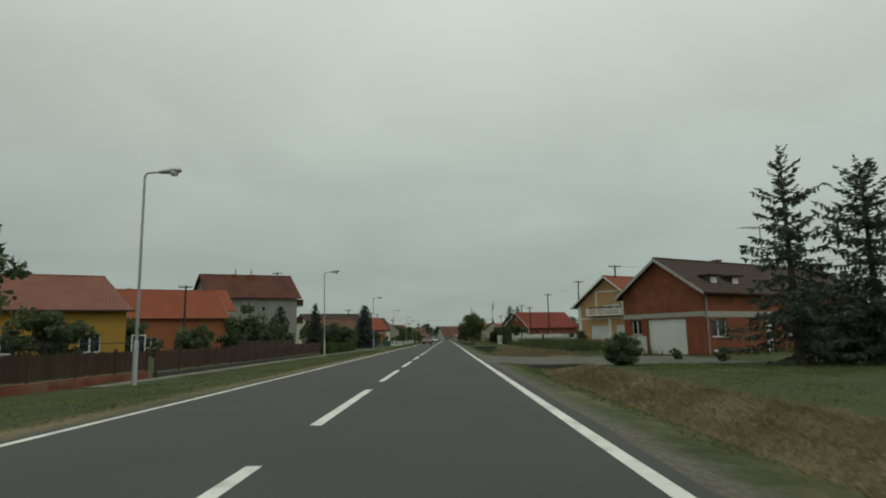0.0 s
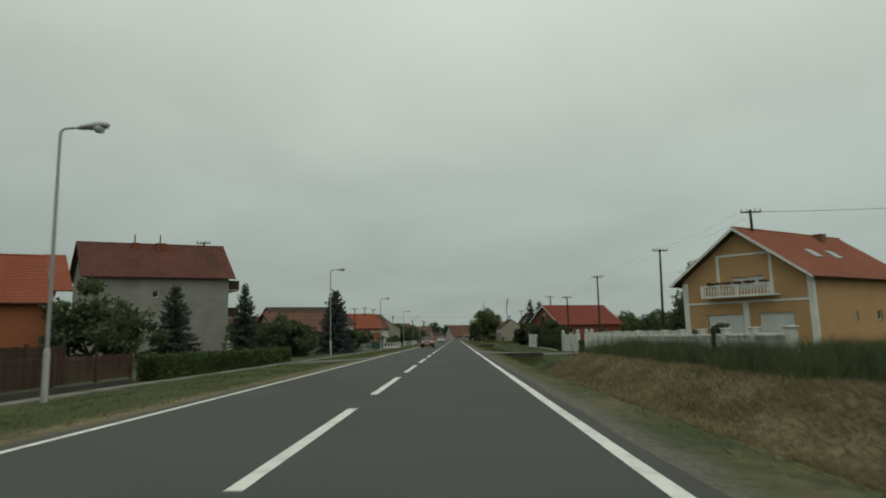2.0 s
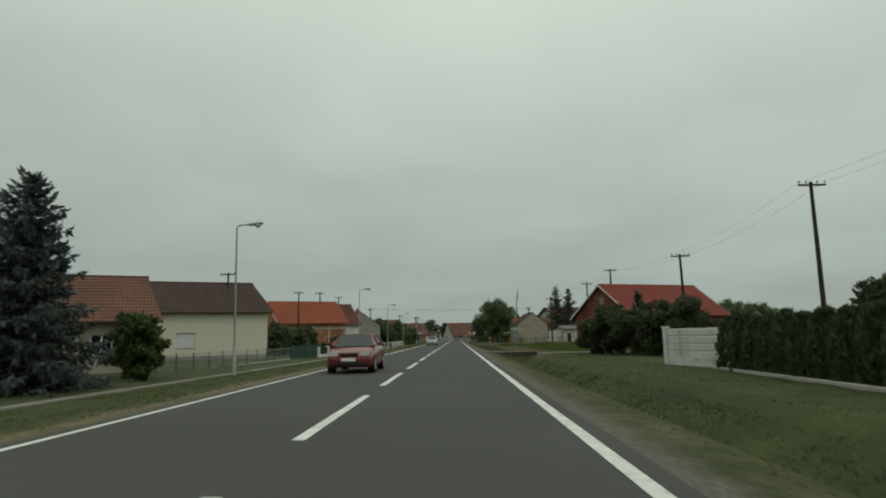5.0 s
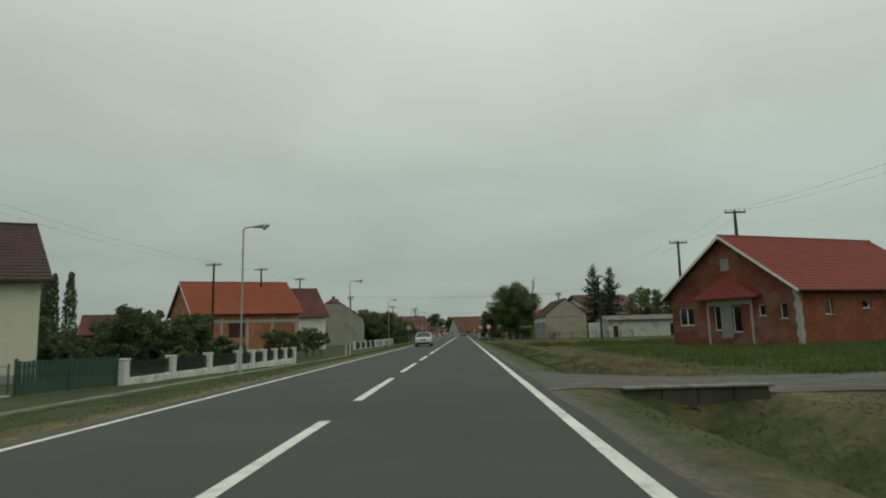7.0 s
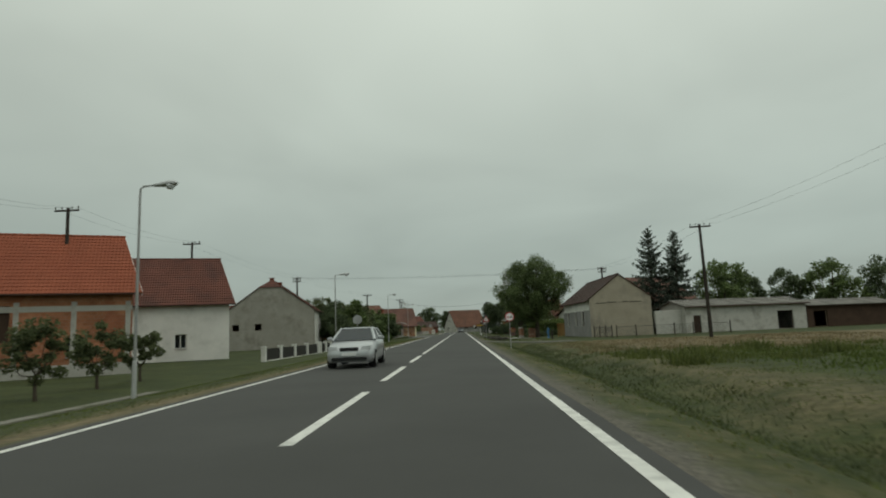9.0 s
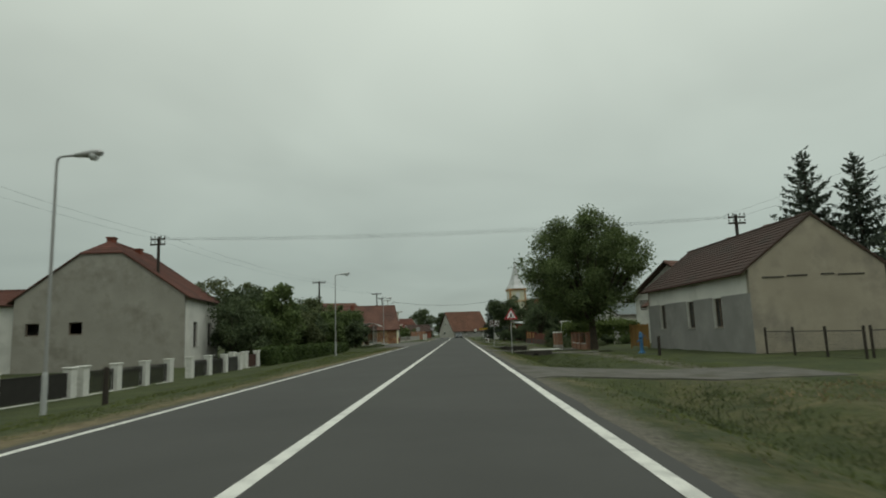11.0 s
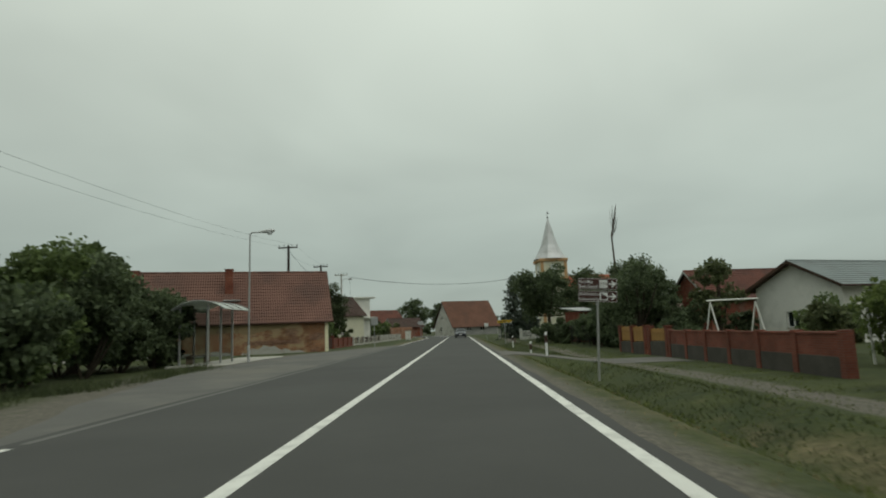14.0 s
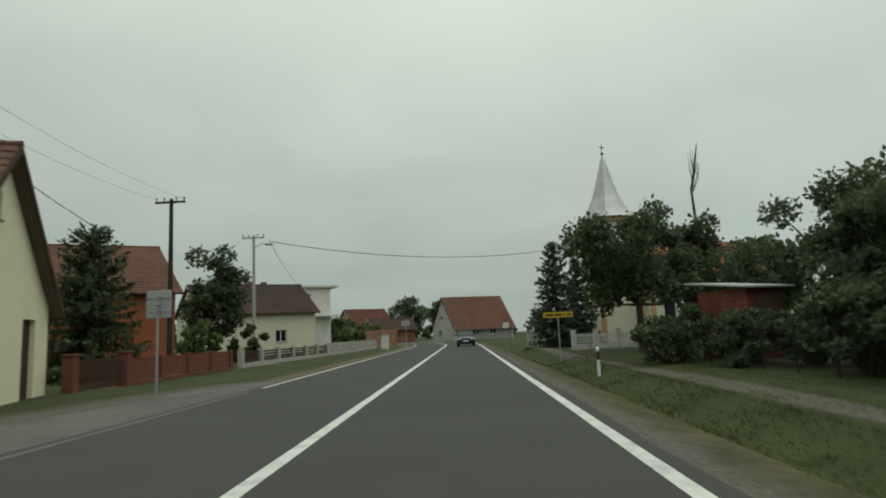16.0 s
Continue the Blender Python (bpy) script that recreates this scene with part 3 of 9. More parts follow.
def side_dry(x, y):
    """How much of the grass is dry or cut (0 to 1)."""
    d = 0.0
    if x > 0:
        bank = min(1.0, 1.5 * max(0, 1 - abs(x - (7.2 if y < 30 else 8.3)) / (1.5 if y < 30 else 2.9)))
        d = max(d, bank * float(np.interp(y, (-20, 0, 27, 30, 40, 42, 72, 78), (1, 1, 1, 0.5, 0.5, 1, 0.95, 0))))
        d = max(d, max(0, 1 - abs(x - 4.8) / 1.2) * 0.40)
        d = max(d, max(0, 1 - abs(x - 9.5) / 4.0) * float(np.interp(y, (138, 148, 170, 196, 206, 228, 236), (0, 0.5, 0.5, 0.45, 0.45, 0.45, 0))))
        d = max(d, float(np.interp(x, (11, 14, 30, 40), (0, 0.95, 0.95, 0.6))) * float(np.interp(y, (200, 206, 226, 232), (0, 1, 1, 0))))
        d = max(d, max(0, 1 - abs(x - 7.4) / 1.3) * float(np.interp(y, (255, 262, 281, 287), (0, 0.7, 0.55, 0))))
    else:
        d = max(d, max(0, 1 - abs(x + 4.6) / 1.4) * 0.7)
    return d


def side_bare(x, y):
    """How much of the ground is worn to gravel and dust (0 to 1)."""
    e = bay_edge(y) if x < 0 and 276.5 < y < 330 else 3.7
    wide = 1.1 if x > 0 else 0.75
    b = max(0.0, 1 - max(0.0, abs(x) - e - 0.1) / wide) * 0.95
    if e > 3.8:
        b = max(b, max(0.0, 1 - max(0.0, abs(x) - e - 0.6) / 3.2) * 0.85)
    if x < 0 and y < 160:
        b = max(b, 0.35 * max(0.0, 1 - abs(abs(x) - 9.75) / 0.7))
    if x > 0 and 234 < y < 368:
        b = max(b, min(0.98, 1.5 * max(0.0, 1 - abs(x - float(np.interp(y, (234, 262, 282, 330, 345), (10.6, 10.2, 9.8, 9.7, 8.8))) - 0.2 * math.sin(y * 0.16)) / 1.0)))
    return b


ground_v, ground_f, ground_dry, ground_bare = [], [], [], []
GX = [-900, -400, -200, -120, -80, -60, -50, -42, -35, -30, -26, -22, -19, -16.5, -14.5, -13, -12, -11, -10.45, -10.1, -9.75, -9.4, -9.0, -8.5, -8, -7.5, -7, -6.6, -6.2, -5.8, -5.4, -5.0, -4.6, -4.2, -3.9, -3.4, 0,
      3.4, 3.9, 4.3, 4.7, 5.2, 5.6, 6.0, 6.4, 6.8, 7.1, 7.5, 8.0, 8.5, 9.0, 9.6, 10.0, 10.4, 10.8, 11.2, 11.6, 12, 13, 14.5, 16, 18, 20, 23, 26, 30, 35, 42, 50, 60, 80, 120, 200, 400, 900]
GY = [-900, -300, -120] + sorted([-60 + i * 1.5 for i in range(340)] + [q for a, b, _, w in CROSSINGS for q in (a - w - 0.05, a - 0.02, b + 0.02, b + w + 0.05)]) + [460, 480, 520, 600, 800, 1200, 1900]
for y in GY:
    for x in GX:
        xx = x + road_x(min(y, 450.0))
        amp = 0.05 * max(0.0, min(1.0, (abs(x) - 4.7) / 2.0))
        amp *= 0.0 if -13 < x < 0 and 274 < y < 333 else 1.0
        z = land(xx, min(y, 450.0)) + amp * (noise.noise(Vector((x * 0.6, y * 0.6, 0))) + 0.6 * noise.noise(Vector((x * 1.7, y * 1.7, 3))))
        ground_v.append((xx, y, z))
        ground_bare.append(side_bare(x, y))
        ground_dry.append(min(1.0, max(0.0, side_dry(x, y) + 0.25 * noise.noise(Vector((x * 0.35, y * 0.35, 9))))))
nx = len(GX)
for j in range(len(GY) - 1):
    for i in range(nx - 1):
        ground_f.append((j * nx + i, j * nx + i + 1, (j + 1) * nx + i + 1, (j + 1) * nx + i))
gm = bpy.data.meshes.new("ground")
gm.from_pydata(ground_v, [], ground_f)
gm.polygons.foreach_set("use_smooth", [True] * len(gm.polygons))
at = gm.attributes.new("dry", "FLOAT", "POINT")
at.data.foreach_set("value", ground_dry)
at = gm.attributes.new("bare", "FLOAT", "POINT")
at.data.foreach_set("value", ground_bare)


def grass_ground():
    m = shade("verge_grass", (0.038, 0.052, 0.014), 0.95, 0.28, 0.55, 7.0, 0.9, tint=(0.048, 0.057, 0.016), stain=(0.030, 0.045, 0.014), stain_scale=0.8, stain_amount=0.7, bump_size=0.06)
    nt = m.node_tree
    b = nt.nodes["Principled BSDF"]
    old = b.inputs["Base Color"].links[0].from_socket
    tc = nt.nodes.new("ShaderNodeTexCoord")
    a = nt.nodes.new("ShaderNodeAttribute")
    a.attribute_name = "dry"
    n = nt.nodes.new("ShaderNodeTexNoise")
    n.inputs["Scale"].default_value, n.inputs["Detail"].default_value, n.inputs["Roughness"].default_value = 1.1, 8, 0.7
    nt.links.new(tc.outputs["Object"], n.inputs["Vector"])
    ad = nt.nodes.new("ShaderNodeMath")
    ad.operation = "ADD"
    nt.links.new(a.outputs["Fac"], ad.inputs[0])
    nt.links.new(n.outputs["Fac"], ad.inputs[1])
    mr = nt.nodes.new("ShaderNodeMapRange")
    mr.inputs["From Min"].default_value, mr.inputs["From Max"].default_value = 0.70, 1.25
    nt.links.new(ad.outputs[0], mr.inputs["Value"])
    straw = nt.nodes.new("ShaderNodeValToRGB")
    straw.color_ramp.elements[0].color, straw.color_ramp.elements[1].color = (0.105, 0.083, 0.046, 1), (0.225, 0.178, 0.102, 1)
    straw.color_ramp.elements[0].position, straw.color_ramp.elements[1].position = 0.35, 0.7
    n2 = nt.nodes.new("ShaderNodeTexNoise")
    n2.inputs["Scale"].default_value, n2.inputs["Detail"].default_value = 5.0, 6
    nt.links.new(tc.outputs["Object"], n2.inputs["Vector"])
    nt.links.new(n2.outputs["Fac"], straw.inputs[0])
    mx = nt.nodes.new("ShaderNodeMix")
    mx.data_type = "RGBA"
    nt.links.new(mr.outputs["Result"], mx.inputs["Factor"])
    nt.links.new(old, mx.inputs["A"])
    nt.links.new(straw.outputs["Color"], mx.inputs["B"])
    # gravel and dust show where the sward is worn through
    a2 = nt.nodes.new("ShaderNodeAttribute")
    a2.attribute_name = "bare"
    n4 = nt.nodes.new("ShaderNodeTexNoise")
    n4.inputs["Scale"].default_value, n4.inputs["Detail"].default_value, n4.inputs["Roughness"].default_value = 1.6, 9, 0.75
    nt.links.new(tc.outputs["Object"], n4.inputs["Vector"])
    ad2 = nt.nodes.new("ShaderNodeMath")
    ad2.operation = "ADD"
    nt.links.new(a2.outputs["Fac"], ad2.inputs[0])
    nt.links.new(n4.outputs["Fac"], ad2.inputs[1])
    mr2 = nt.nodes.new("ShaderNodeMapRange")
    mr2.inputs["From Min"].default_value, mr2.inputs["From Max"].default_value = 0.85, 1.25
    nt.links.new(ad2.outputs[0], mr2.inputs["Value"])
    dust = nt.nodes.new("ShaderNodeValToRGB")
    dust.color_ramp.elements[0].color, dust.color_ramp.elements[1].color = (0.075, 0.070, 0.058, 1), (0.165, 0.150, 0.118, 1)
    dust.color_ramp.elements[0].position, dust.color_ramp.elements[1].position = 0.35, 0.7
    n5 = nt.nodes.new("ShaderNodeTexNoise")
    n5.inputs["Scale"].default_value, n5.inputs["Detail"].default_value = 14.0, 6
    nt.links.new(tc.outputs["Object"], n5.inputs["Vector"])
    nt.links.new(n5.outputs["Fac"], dust.inputs[0])
    mx2 = nt.nodes.new("ShaderNodeMix")
    mx2.data_type = "RGBA"
    nt.links.new(mr2.outputs["Result"], mx2.inputs["Factor"])
    nt.links.new(mx.outputs["Result"], mx2.inputs["A"])
    nt.links.new(dust.outputs["Color"], mx2.inputs["B"])
    nt.links.new(mx2.outputs["Result"], b.inputs["Base Color"])
    return m


gm.materials.append(grass_ground())
tagged(new("ground", gm), "short green verge grass with dry straw patches and shallow ditches", "ground", kind="structure")


def ribbon(xl, xr, ya, yb, z, step=3.0, wobble=0.0, seed=0, bend=True, only=None):
    """A strip along the road between two distances from its middle; z: height or height(x, y)."""
    s = Shape()
    n = max(1, int(math.ceil((yb - ya) / step)))
    lift = z if callable(z) else (lambda x, y: z)
    for k in range(n + 1):
        y = ya + (yb - ya) * k / n
        c = road_x(y) if bend else 0.0
        for j, x in enumerate((xl, xr)):
            w = wobble * noise.noise(Vector((y * 0.35, j * 7.3 + seed, 0.5))) if only is None or only == j else 0.0
            s.v.append((x + c + w, y, lift(x + c + w, y)))
    s.f = [(2 * k, 2 * k + 1, 2 * k + 3, 2 * k + 2) for k in range(n)]
    return s


# carriageway: a slab with a worn edge
road = ribbon(-3.78, 3.82, -70, 447, 0.0, 1.5, 0.10, 3)
road.f = [f for f in road.f]
nb = len(road.v)
for k in range(0, nb, 2):
    (x0, y0, z0), (x1, y1, z1) = road.v[k], road.v[k + 1]
    road.v += [(x0 - 0.06, y0, -0.14), (x1 + 0.06, y1, -0.14)]
for k in range(0, nb - 2, 2):
    road.f += [(k, k + 2, nb + k + 2, nb + k), (k + 1, nb + k + 1, nb + k + 3, k + 3)]
setting("road", road, "asphalt", "dark grey asphalt two-lane road with white markings")
bay = Shape()
for k in range(54):
    y = 276.8 + k
    e = max(3.55, bay_edge(y) + 0.22 * noise.noise(Vector((y * 0.5, 8.0, 0.5))))
    bay.v += [(-e, y, -0.008), (-3.5, y, -0.008)]
bay.f = [(2 * k, 2 * k + 1, 2 * k + 3, 2 * k + 2) for k in range(53)]
setting("bus_bay", bay, "bay", "worn grey asphalt bus bay beside the road")
edge = 0.085
er = ribbon(3.50 - edge, 3.50 + edge, -70, 420, 0.004, 3, 0.012, 1)
er.v = [(x + 0.03 * min(1.0, max(0.0, (y - 172) / 33)), y, z) for x, y, z in er.v]
setting("edge_line_right", er, "line", "solid white edge line")
setting("edge_line_left", ribbon(-3.50 - edge * 0.8, -3.50 + edge * 0.8, -70, 278, 0.004, 3, 0.012, 2), "line", "solid white edge line")
setting("edge_line_left_2", ribbon(-3.56, -3.44, 325, 420, 0.004, 3, 0.012, 4), "line", "solid white edge line")
setting("edge_line_worn", ribbon(-3.60, -3.46, 278.3, 324, 0.004, 3, 0.015, 5), "faded", "almost worn-off white line")
setting("centre_line", ribbon(-0.085, 0.085, 204.9, 420, 0.004, 3, 0.01, 6), "line", "solid white centre line")
for k in range(-8, 24):
    far_end = 5.92 + 8.55 * k
    setting("centre_dash", ribbon(-0.085, 0.085, far_end - 5.85, far_end, 0.004, 1.5, 0.012, k + 40), "line", "broken white centre line")


def crossing(ya, yb, reach):
    """A drive across the ditch: a slab with sides that reach into the ground."""
    s = Shape()
    xs = [3.75, 4.4, 5.2, 6.2, 7.2, 8.2, 9.2, 10.5, 12.5, reach]
    for i, x in enumerate(xs):
        flare = 1.1 * max(0, 1 - (x - 3.75) / 1.3)
        for j in range(9):
            f = min(1.0, max(0.0, (j - 1) / 6))
            y = ya - flare + (yb - ya + 2 * flare) * f
            w = 0.22 * noise.noise(Vector((x * 0.8, y * 0.3, 4.0))) if 0 < i and f in (0.0, 1.0) else 0
            z = land(x, (ya + yb) / 2) + (0.035 if 0 < j < 8 else -0.45)
            s.v.append((x, y + w, z))
    for i in range(len(xs) - 1):
        for j in range(8):
            s.f.append((i * 9 + j, (i + 1) * 9 + j, (i + 1) * 9 + j + 1, i * 9 + j + 1))
    return s


SURFACE = {"gravel": "grey gravel drive across the ditch", "drive": "grey asphalt drive across the ditch"}
for ya, yb, mat, soft_ in CROSSINGS:
    setting("driveway", crossing(ya, yb, 17.0 if mat == "gravel" and ya < 200 else 11.5 if 250 < ya < 256 else 13.0), mat, SURFACE[mat])
    if soft_ > 1:
        continue
    # head wall: cast in board-marked bays, with a pipe through it
    x0, x1 = 5.7, float(np.interp(ya, (29, 87, 148, 253.8, 268.8), (8.4, 8.85, 8.9, 8.2, 8.2)))
    low = land(7.0, ya - 0.6) - 0.5
    wall = thing("culvert_wall", pose(0, ya, 0), "dark concrete head wall of a ditch culvert", "culvert", "culvert walls")
    n = 4
    for k in range(n):
        hw = Shape()
        a0, a1 = x0 + (x1 - x0) * k / n, x0 + (x1 - x0) * (k + 1) / n
        hw.box(a0, a1 - 0.012, -0.13 - 0.012 * (k % 2), 0.14, low, -0.165, 0.02)
        part("bay", hw, "ditch", wall)
    if ya < 80:
        continue
    lip = Shape()
    lip.box(x0 - 0.05, x1 + 0.1, -0.19, 0.18, -0.161, -0.10, 0.015)
    part("coping", lip, "coping", wall, "thin worn concrete coping")
    pipe = Shape()
    ring = [(r, yy) for r, yy in ((0.27, -0.20), (0.27, 0.1), (0.22, 0.1), (0.22, -0.20))]
    m_ = 18
    zc = low + 0.5 + 0.32
    pipe.add([(7.1 + r * math.cos(t_ * 2 * math.pi / m_), yy, zc + r * math.sin(t_ * 2 * math.pi / m_)) for r, yy in ring for t_ in range(m_)],
             [(i * m_ + t_, i * m_ + (t_ + 1) % m_, ((i + 1) % 4) * m_ + (t_ + 1) % m_, ((i + 1) % 4) * m_ + t_) for i in range(4) for t_ in range(m_)])
    pp_ = part("pipe", pipe, "ditch", wall, "open mouth of a concrete pipe")
    # thin near-black disc behind the mouth, painted in place of the pipe's shaded depth
    shade_disc = Shape()
    shade_disc.prism([(7.1 + 0.225 * math.cos(t_ * 2 * math.pi / m_), zc + 0.225 * math.sin(t_ * 2 * math.pi / m_)) for t_ in range(m_)], -0.15, -0.148, "y")
    part("pipe_inside", shade_disc, "dark_inside_shade", pp_, "flat near-black disc painted as the shade in the pipe")

# narrow concrete footpath along the left verge
for ya, yb in ((20.0, 77.0), (82.5, 196.0)):
    fp_ = Shape()
    n = int((yb - ya) / 1.2)
    for k in range(n + 1):
        y = ya + (yb - ya) * k / n
        c = -9.75 + 0.12 * noise.noise(Vector((y * 0.11, 3.0, 1.0)))
        for dx in (-0.36, -0.34, 0.34, 0.36):
            fp_.v.append((c + dx, y, land(c + dx, y) + (0.045 if abs(dx) < 0.35 else -0.12)))
    fp_.f = [(4 * k + j, 4 * k + j + 1, 4 * k + j + 5, 4 * k + j + 4) for k in range(n) for j in range(3)]
    setting("footpath", fp_, "footpath", "narrow worn concrete footpath in the grass")

# drive across the left verge
s = Shape()
for i, x in enumerate((3.72, 4.6, 6.0, 7.5, 9.0, 10.6, 12.5)):
    flare = 0.9 * max(0, 1 - (x - 3.72) / 1.5)
    for j, f in enumerate((0.0, 0.0, 0.5, 1.0, 1.0)):
        y = 77.6 - flare + (4.2 + 2 * flare) * f + 0.15 * noise.noise(Vector((x * 0.9, f * 5, 2.0)))
        s.v.append((-x, y, land(-x, 79.7) + (0.04 if 0 < j < 4 else -0.3)))
s.f = [(i * 5 + j, i * 5 + j + 1, (i + 1) * 5 + j + 1, (i + 1) * 5 + j) for i in range(6) for j in range(4)]
setting("driveway", s, "drive", "grey drive across the grass verge")

# ---- houses ----
def wall_cells(length, z0, z1, holes, place):
    """One connected wall round its openings. holes: (middle, bottom, width, height); place(along, depth 0 or 1, z) gives the point."""
    xs = sorted({0.0, length, *[round(min(length, max(0, c + k * w / 2)), 4) for c, b, w, h in holes for k in (-1, 1)]})
    zs = sorted({z0, z1, *[round(min(z1, max(z0, q)), 4) for c, b, w, h in holes for q in (b, b + h)]})
    nx, nz = len(xs) - 1, len(zs) - 1
    full = [[not any(abs((xs[i] + xs[i + 1]) / 2 - c) < w / 2 and b < (zs[k] + zs[k + 1]) / 2 < b + h for c, b, w, h in holes) for k in range(nz)] for i in range(nx)]
    s, index = Shape(), {}

    def v(i, d, k):
        if (i, d, k) not in index:
            index[i, d, k] = len(s.v)
            s.v.append(place(xs[i], d, zs[k]))
        return index[i, d, k]

    def solid(i, k):
        return 0 <= i < nx and 0 <= k < nz and full[i][k]
    for i in range(nx):
        for k in range(nz):
            if not full[i][k]:
                continue
            s.f.append((v(i, 0, k), v(i + 1, 0, k), v(i + 1, 0, k + 1), v(i, 0, k + 1)))
            s.f.append((v(i, 1, k + 1), v(i + 1, 1, k + 1), v(i + 1, 1, k), v(i, 1, k)))
            if not solid(i - 1, k):
                s.f.append((v(i, 1, k), v(i, 0, k), v(i, 0, k + 1), v(i, 1, k + 1)))
            if not solid(i + 1, k):
                s.f.append((v(i + 1, 0, k), v(i + 1, 1, k), v(i + 1, 1, k + 1), v(i + 1, 0, k + 1)))
            if not solid(i, k - 1):
                s.f.append((v(i, 0, k), v(i, 1, k), v(i + 1, 1, k), v(i + 1, 0, k)))
            if not solid(i, k + 1):
                s.f.append((v(i, 0, k + 1), v(i + 1, 0, k + 1), v(i + 1, 1, k + 1), v(i, 1, k + 1)))
    return s


def opening(house, kind, m, w, h, frame="white", back=0.14):
    """A window or door in its hole. m: local pose of the hole's lower middle, +y into the house."""
    t = 0.07
    fr = Shape()
    fr.box(-w / 2, -w / 2 + t, back, back + 0.07, 0, h, 0.006)
    fr.box(w / 2 - t, w / 2, back, back + 0.07, 0, h, 0.006)
    fr.box(-w / 2 + t, w / 2 - t, back, back + 0.07, h - t, h, 0.006)
    fr.box(-w / 2 + t, w / 2 - t, back, back + 0.07, 0, t, 0.006)
    if kind in ("window2", "window3"):
        for k in range(1, int(kind[-1])):
            c = -w / 2 + w * k / int(kind[-1])
            fr.box(c - 0.045, c + 0.045, back + 0.002, back + 0.068, t, h - t, 0.006)
    fr.turn(m)
    name = "door" if kind.startswith("door") or kind == "garage" else "window"
    ob = part(name, fr, frame, house)
    pn = Shape()
    if kind in ("shutter", "garage", "door_solid"):
        n = max(3, int(h / (0.32 if kind == "garage" else 0.12)))
        step = (h - 2 * t) / n
        prof = []
        for k in range(n):
            z = t + step * k
            prof += [(back + 0.022, z), (back + 0.012, z + step * 0.15), (back + 0.012, z + step * 0.85), (back + 0.022, z + step)]
        prof = prof + [(back + 0.05, h - t), (back + 0.05, t)]
        pn.prism(prof, -w / 2 + t, w / 2 - t, "x")
        pn.turn(m)
        part("shutter" if kind == "shutter" else "leaf", pn, {"shutter": "plastic_white", "garage": "white", "door_solid": frame}[kind], ob)
    elif kind != "hole":
        pn.box(-w / 2 + t, w / 2 - t, back + 0.03, back + 0.038, t, h - t)
        pn.turn(m)
        part("pane", pn, "glass", ob)
    if name == "window" and kind != "hole":
        sl = Shape()
        sl.box(-w / 2 - 0.06, w / 2 + 0.06, -0.08, back, -0.06, 0.0, 0.01)
        sl.turn(m)
        part("sill", sl, "concrete", ob)
    return ob


def roof_slope(L, hw, z_eave, z_ridge, oe, og0, og1, side, inset0=(1, 0), inset1=(1, 0), course=0.34, thick=0.10):
    """One slope of stepped tile courses. inset: (share of the height where a hip begins, how far the ridge end draws in)."""
    rise = (z_ridge - z_eave) / hw
    lo = hw + oe
    zlo = z_eave - oe * rise
    slope = math.hypot(lo, z_ridge - zlo)
    n = max(4, int(slope / course))
    courses = []
    ny, nz = math.sin(math.atan(rise)), math.cos(math.atan(rise))

    def lim(t):
        a = -og0 if t <= inset0[0] else -og0 + (t - inset0[0]) / max(1e-6, 1 - inset0[0]) * (inset0[1] + og0)
        b = L + og1 if t <= inset1[0] else L + og1 - (t - inset1[0]) / max(1e-6, 1 - inset1[0]) * (inset1[1] + og1)
        return a, b

    def at(x, t, lift):
        y = lo * (1 - t)
        return (x, side * (y + ny * lift), zlo + (z_ridge - zlo) * t + nz * lift)
    for k in range(n):
        t0, t1 = k / n, (k + 1) / n
        a0, b0 = lim(t0)
        a1, b1 = lim(t1)
        up = thick + 0.035
        s = Shape()
        courses.append(s)
        s.add([at(a0, t0, up), at(b0, t0, up), at(b1, t1, thick), at(a1, t1, thick), at(a0, t0, thick - 0.03), at(b0, t0, thick - 0.03), at(a1, t1, thick - 0.03), at(b1, t1, thick - 0.03)],
              [(0, 1, 2, 3), (4, 5, 1, 0), (4, 0, 3, 6), (1, 5, 7, 2)])
    base = Shape()
    ts = sorted({0.0, 1.0, inset0[0], inset1[0]})
    for t0, t1 in zip(ts, ts[1:]):
        a0, b0 = lim(t0)
        a1, b1 = lim(t1)
        base.add([at(a0, t0, thick - 0.031), at(b0, t0, thick - 0.031), at(b1, t1, thick - 0.031), at(a1, t1, thick - 0.031), at(a0, t0, 0), at(b0, t0, 0), at(b1, t1, 0), at(a1, t1, 0)],
                 [(0, 1, 2, 3), (7, 6, 5, 4), (0, 4, 5, 1), (1, 5, 6, 2), (2, 6, 7, 3), (3, 7, 4, 0)])
    return courses, base


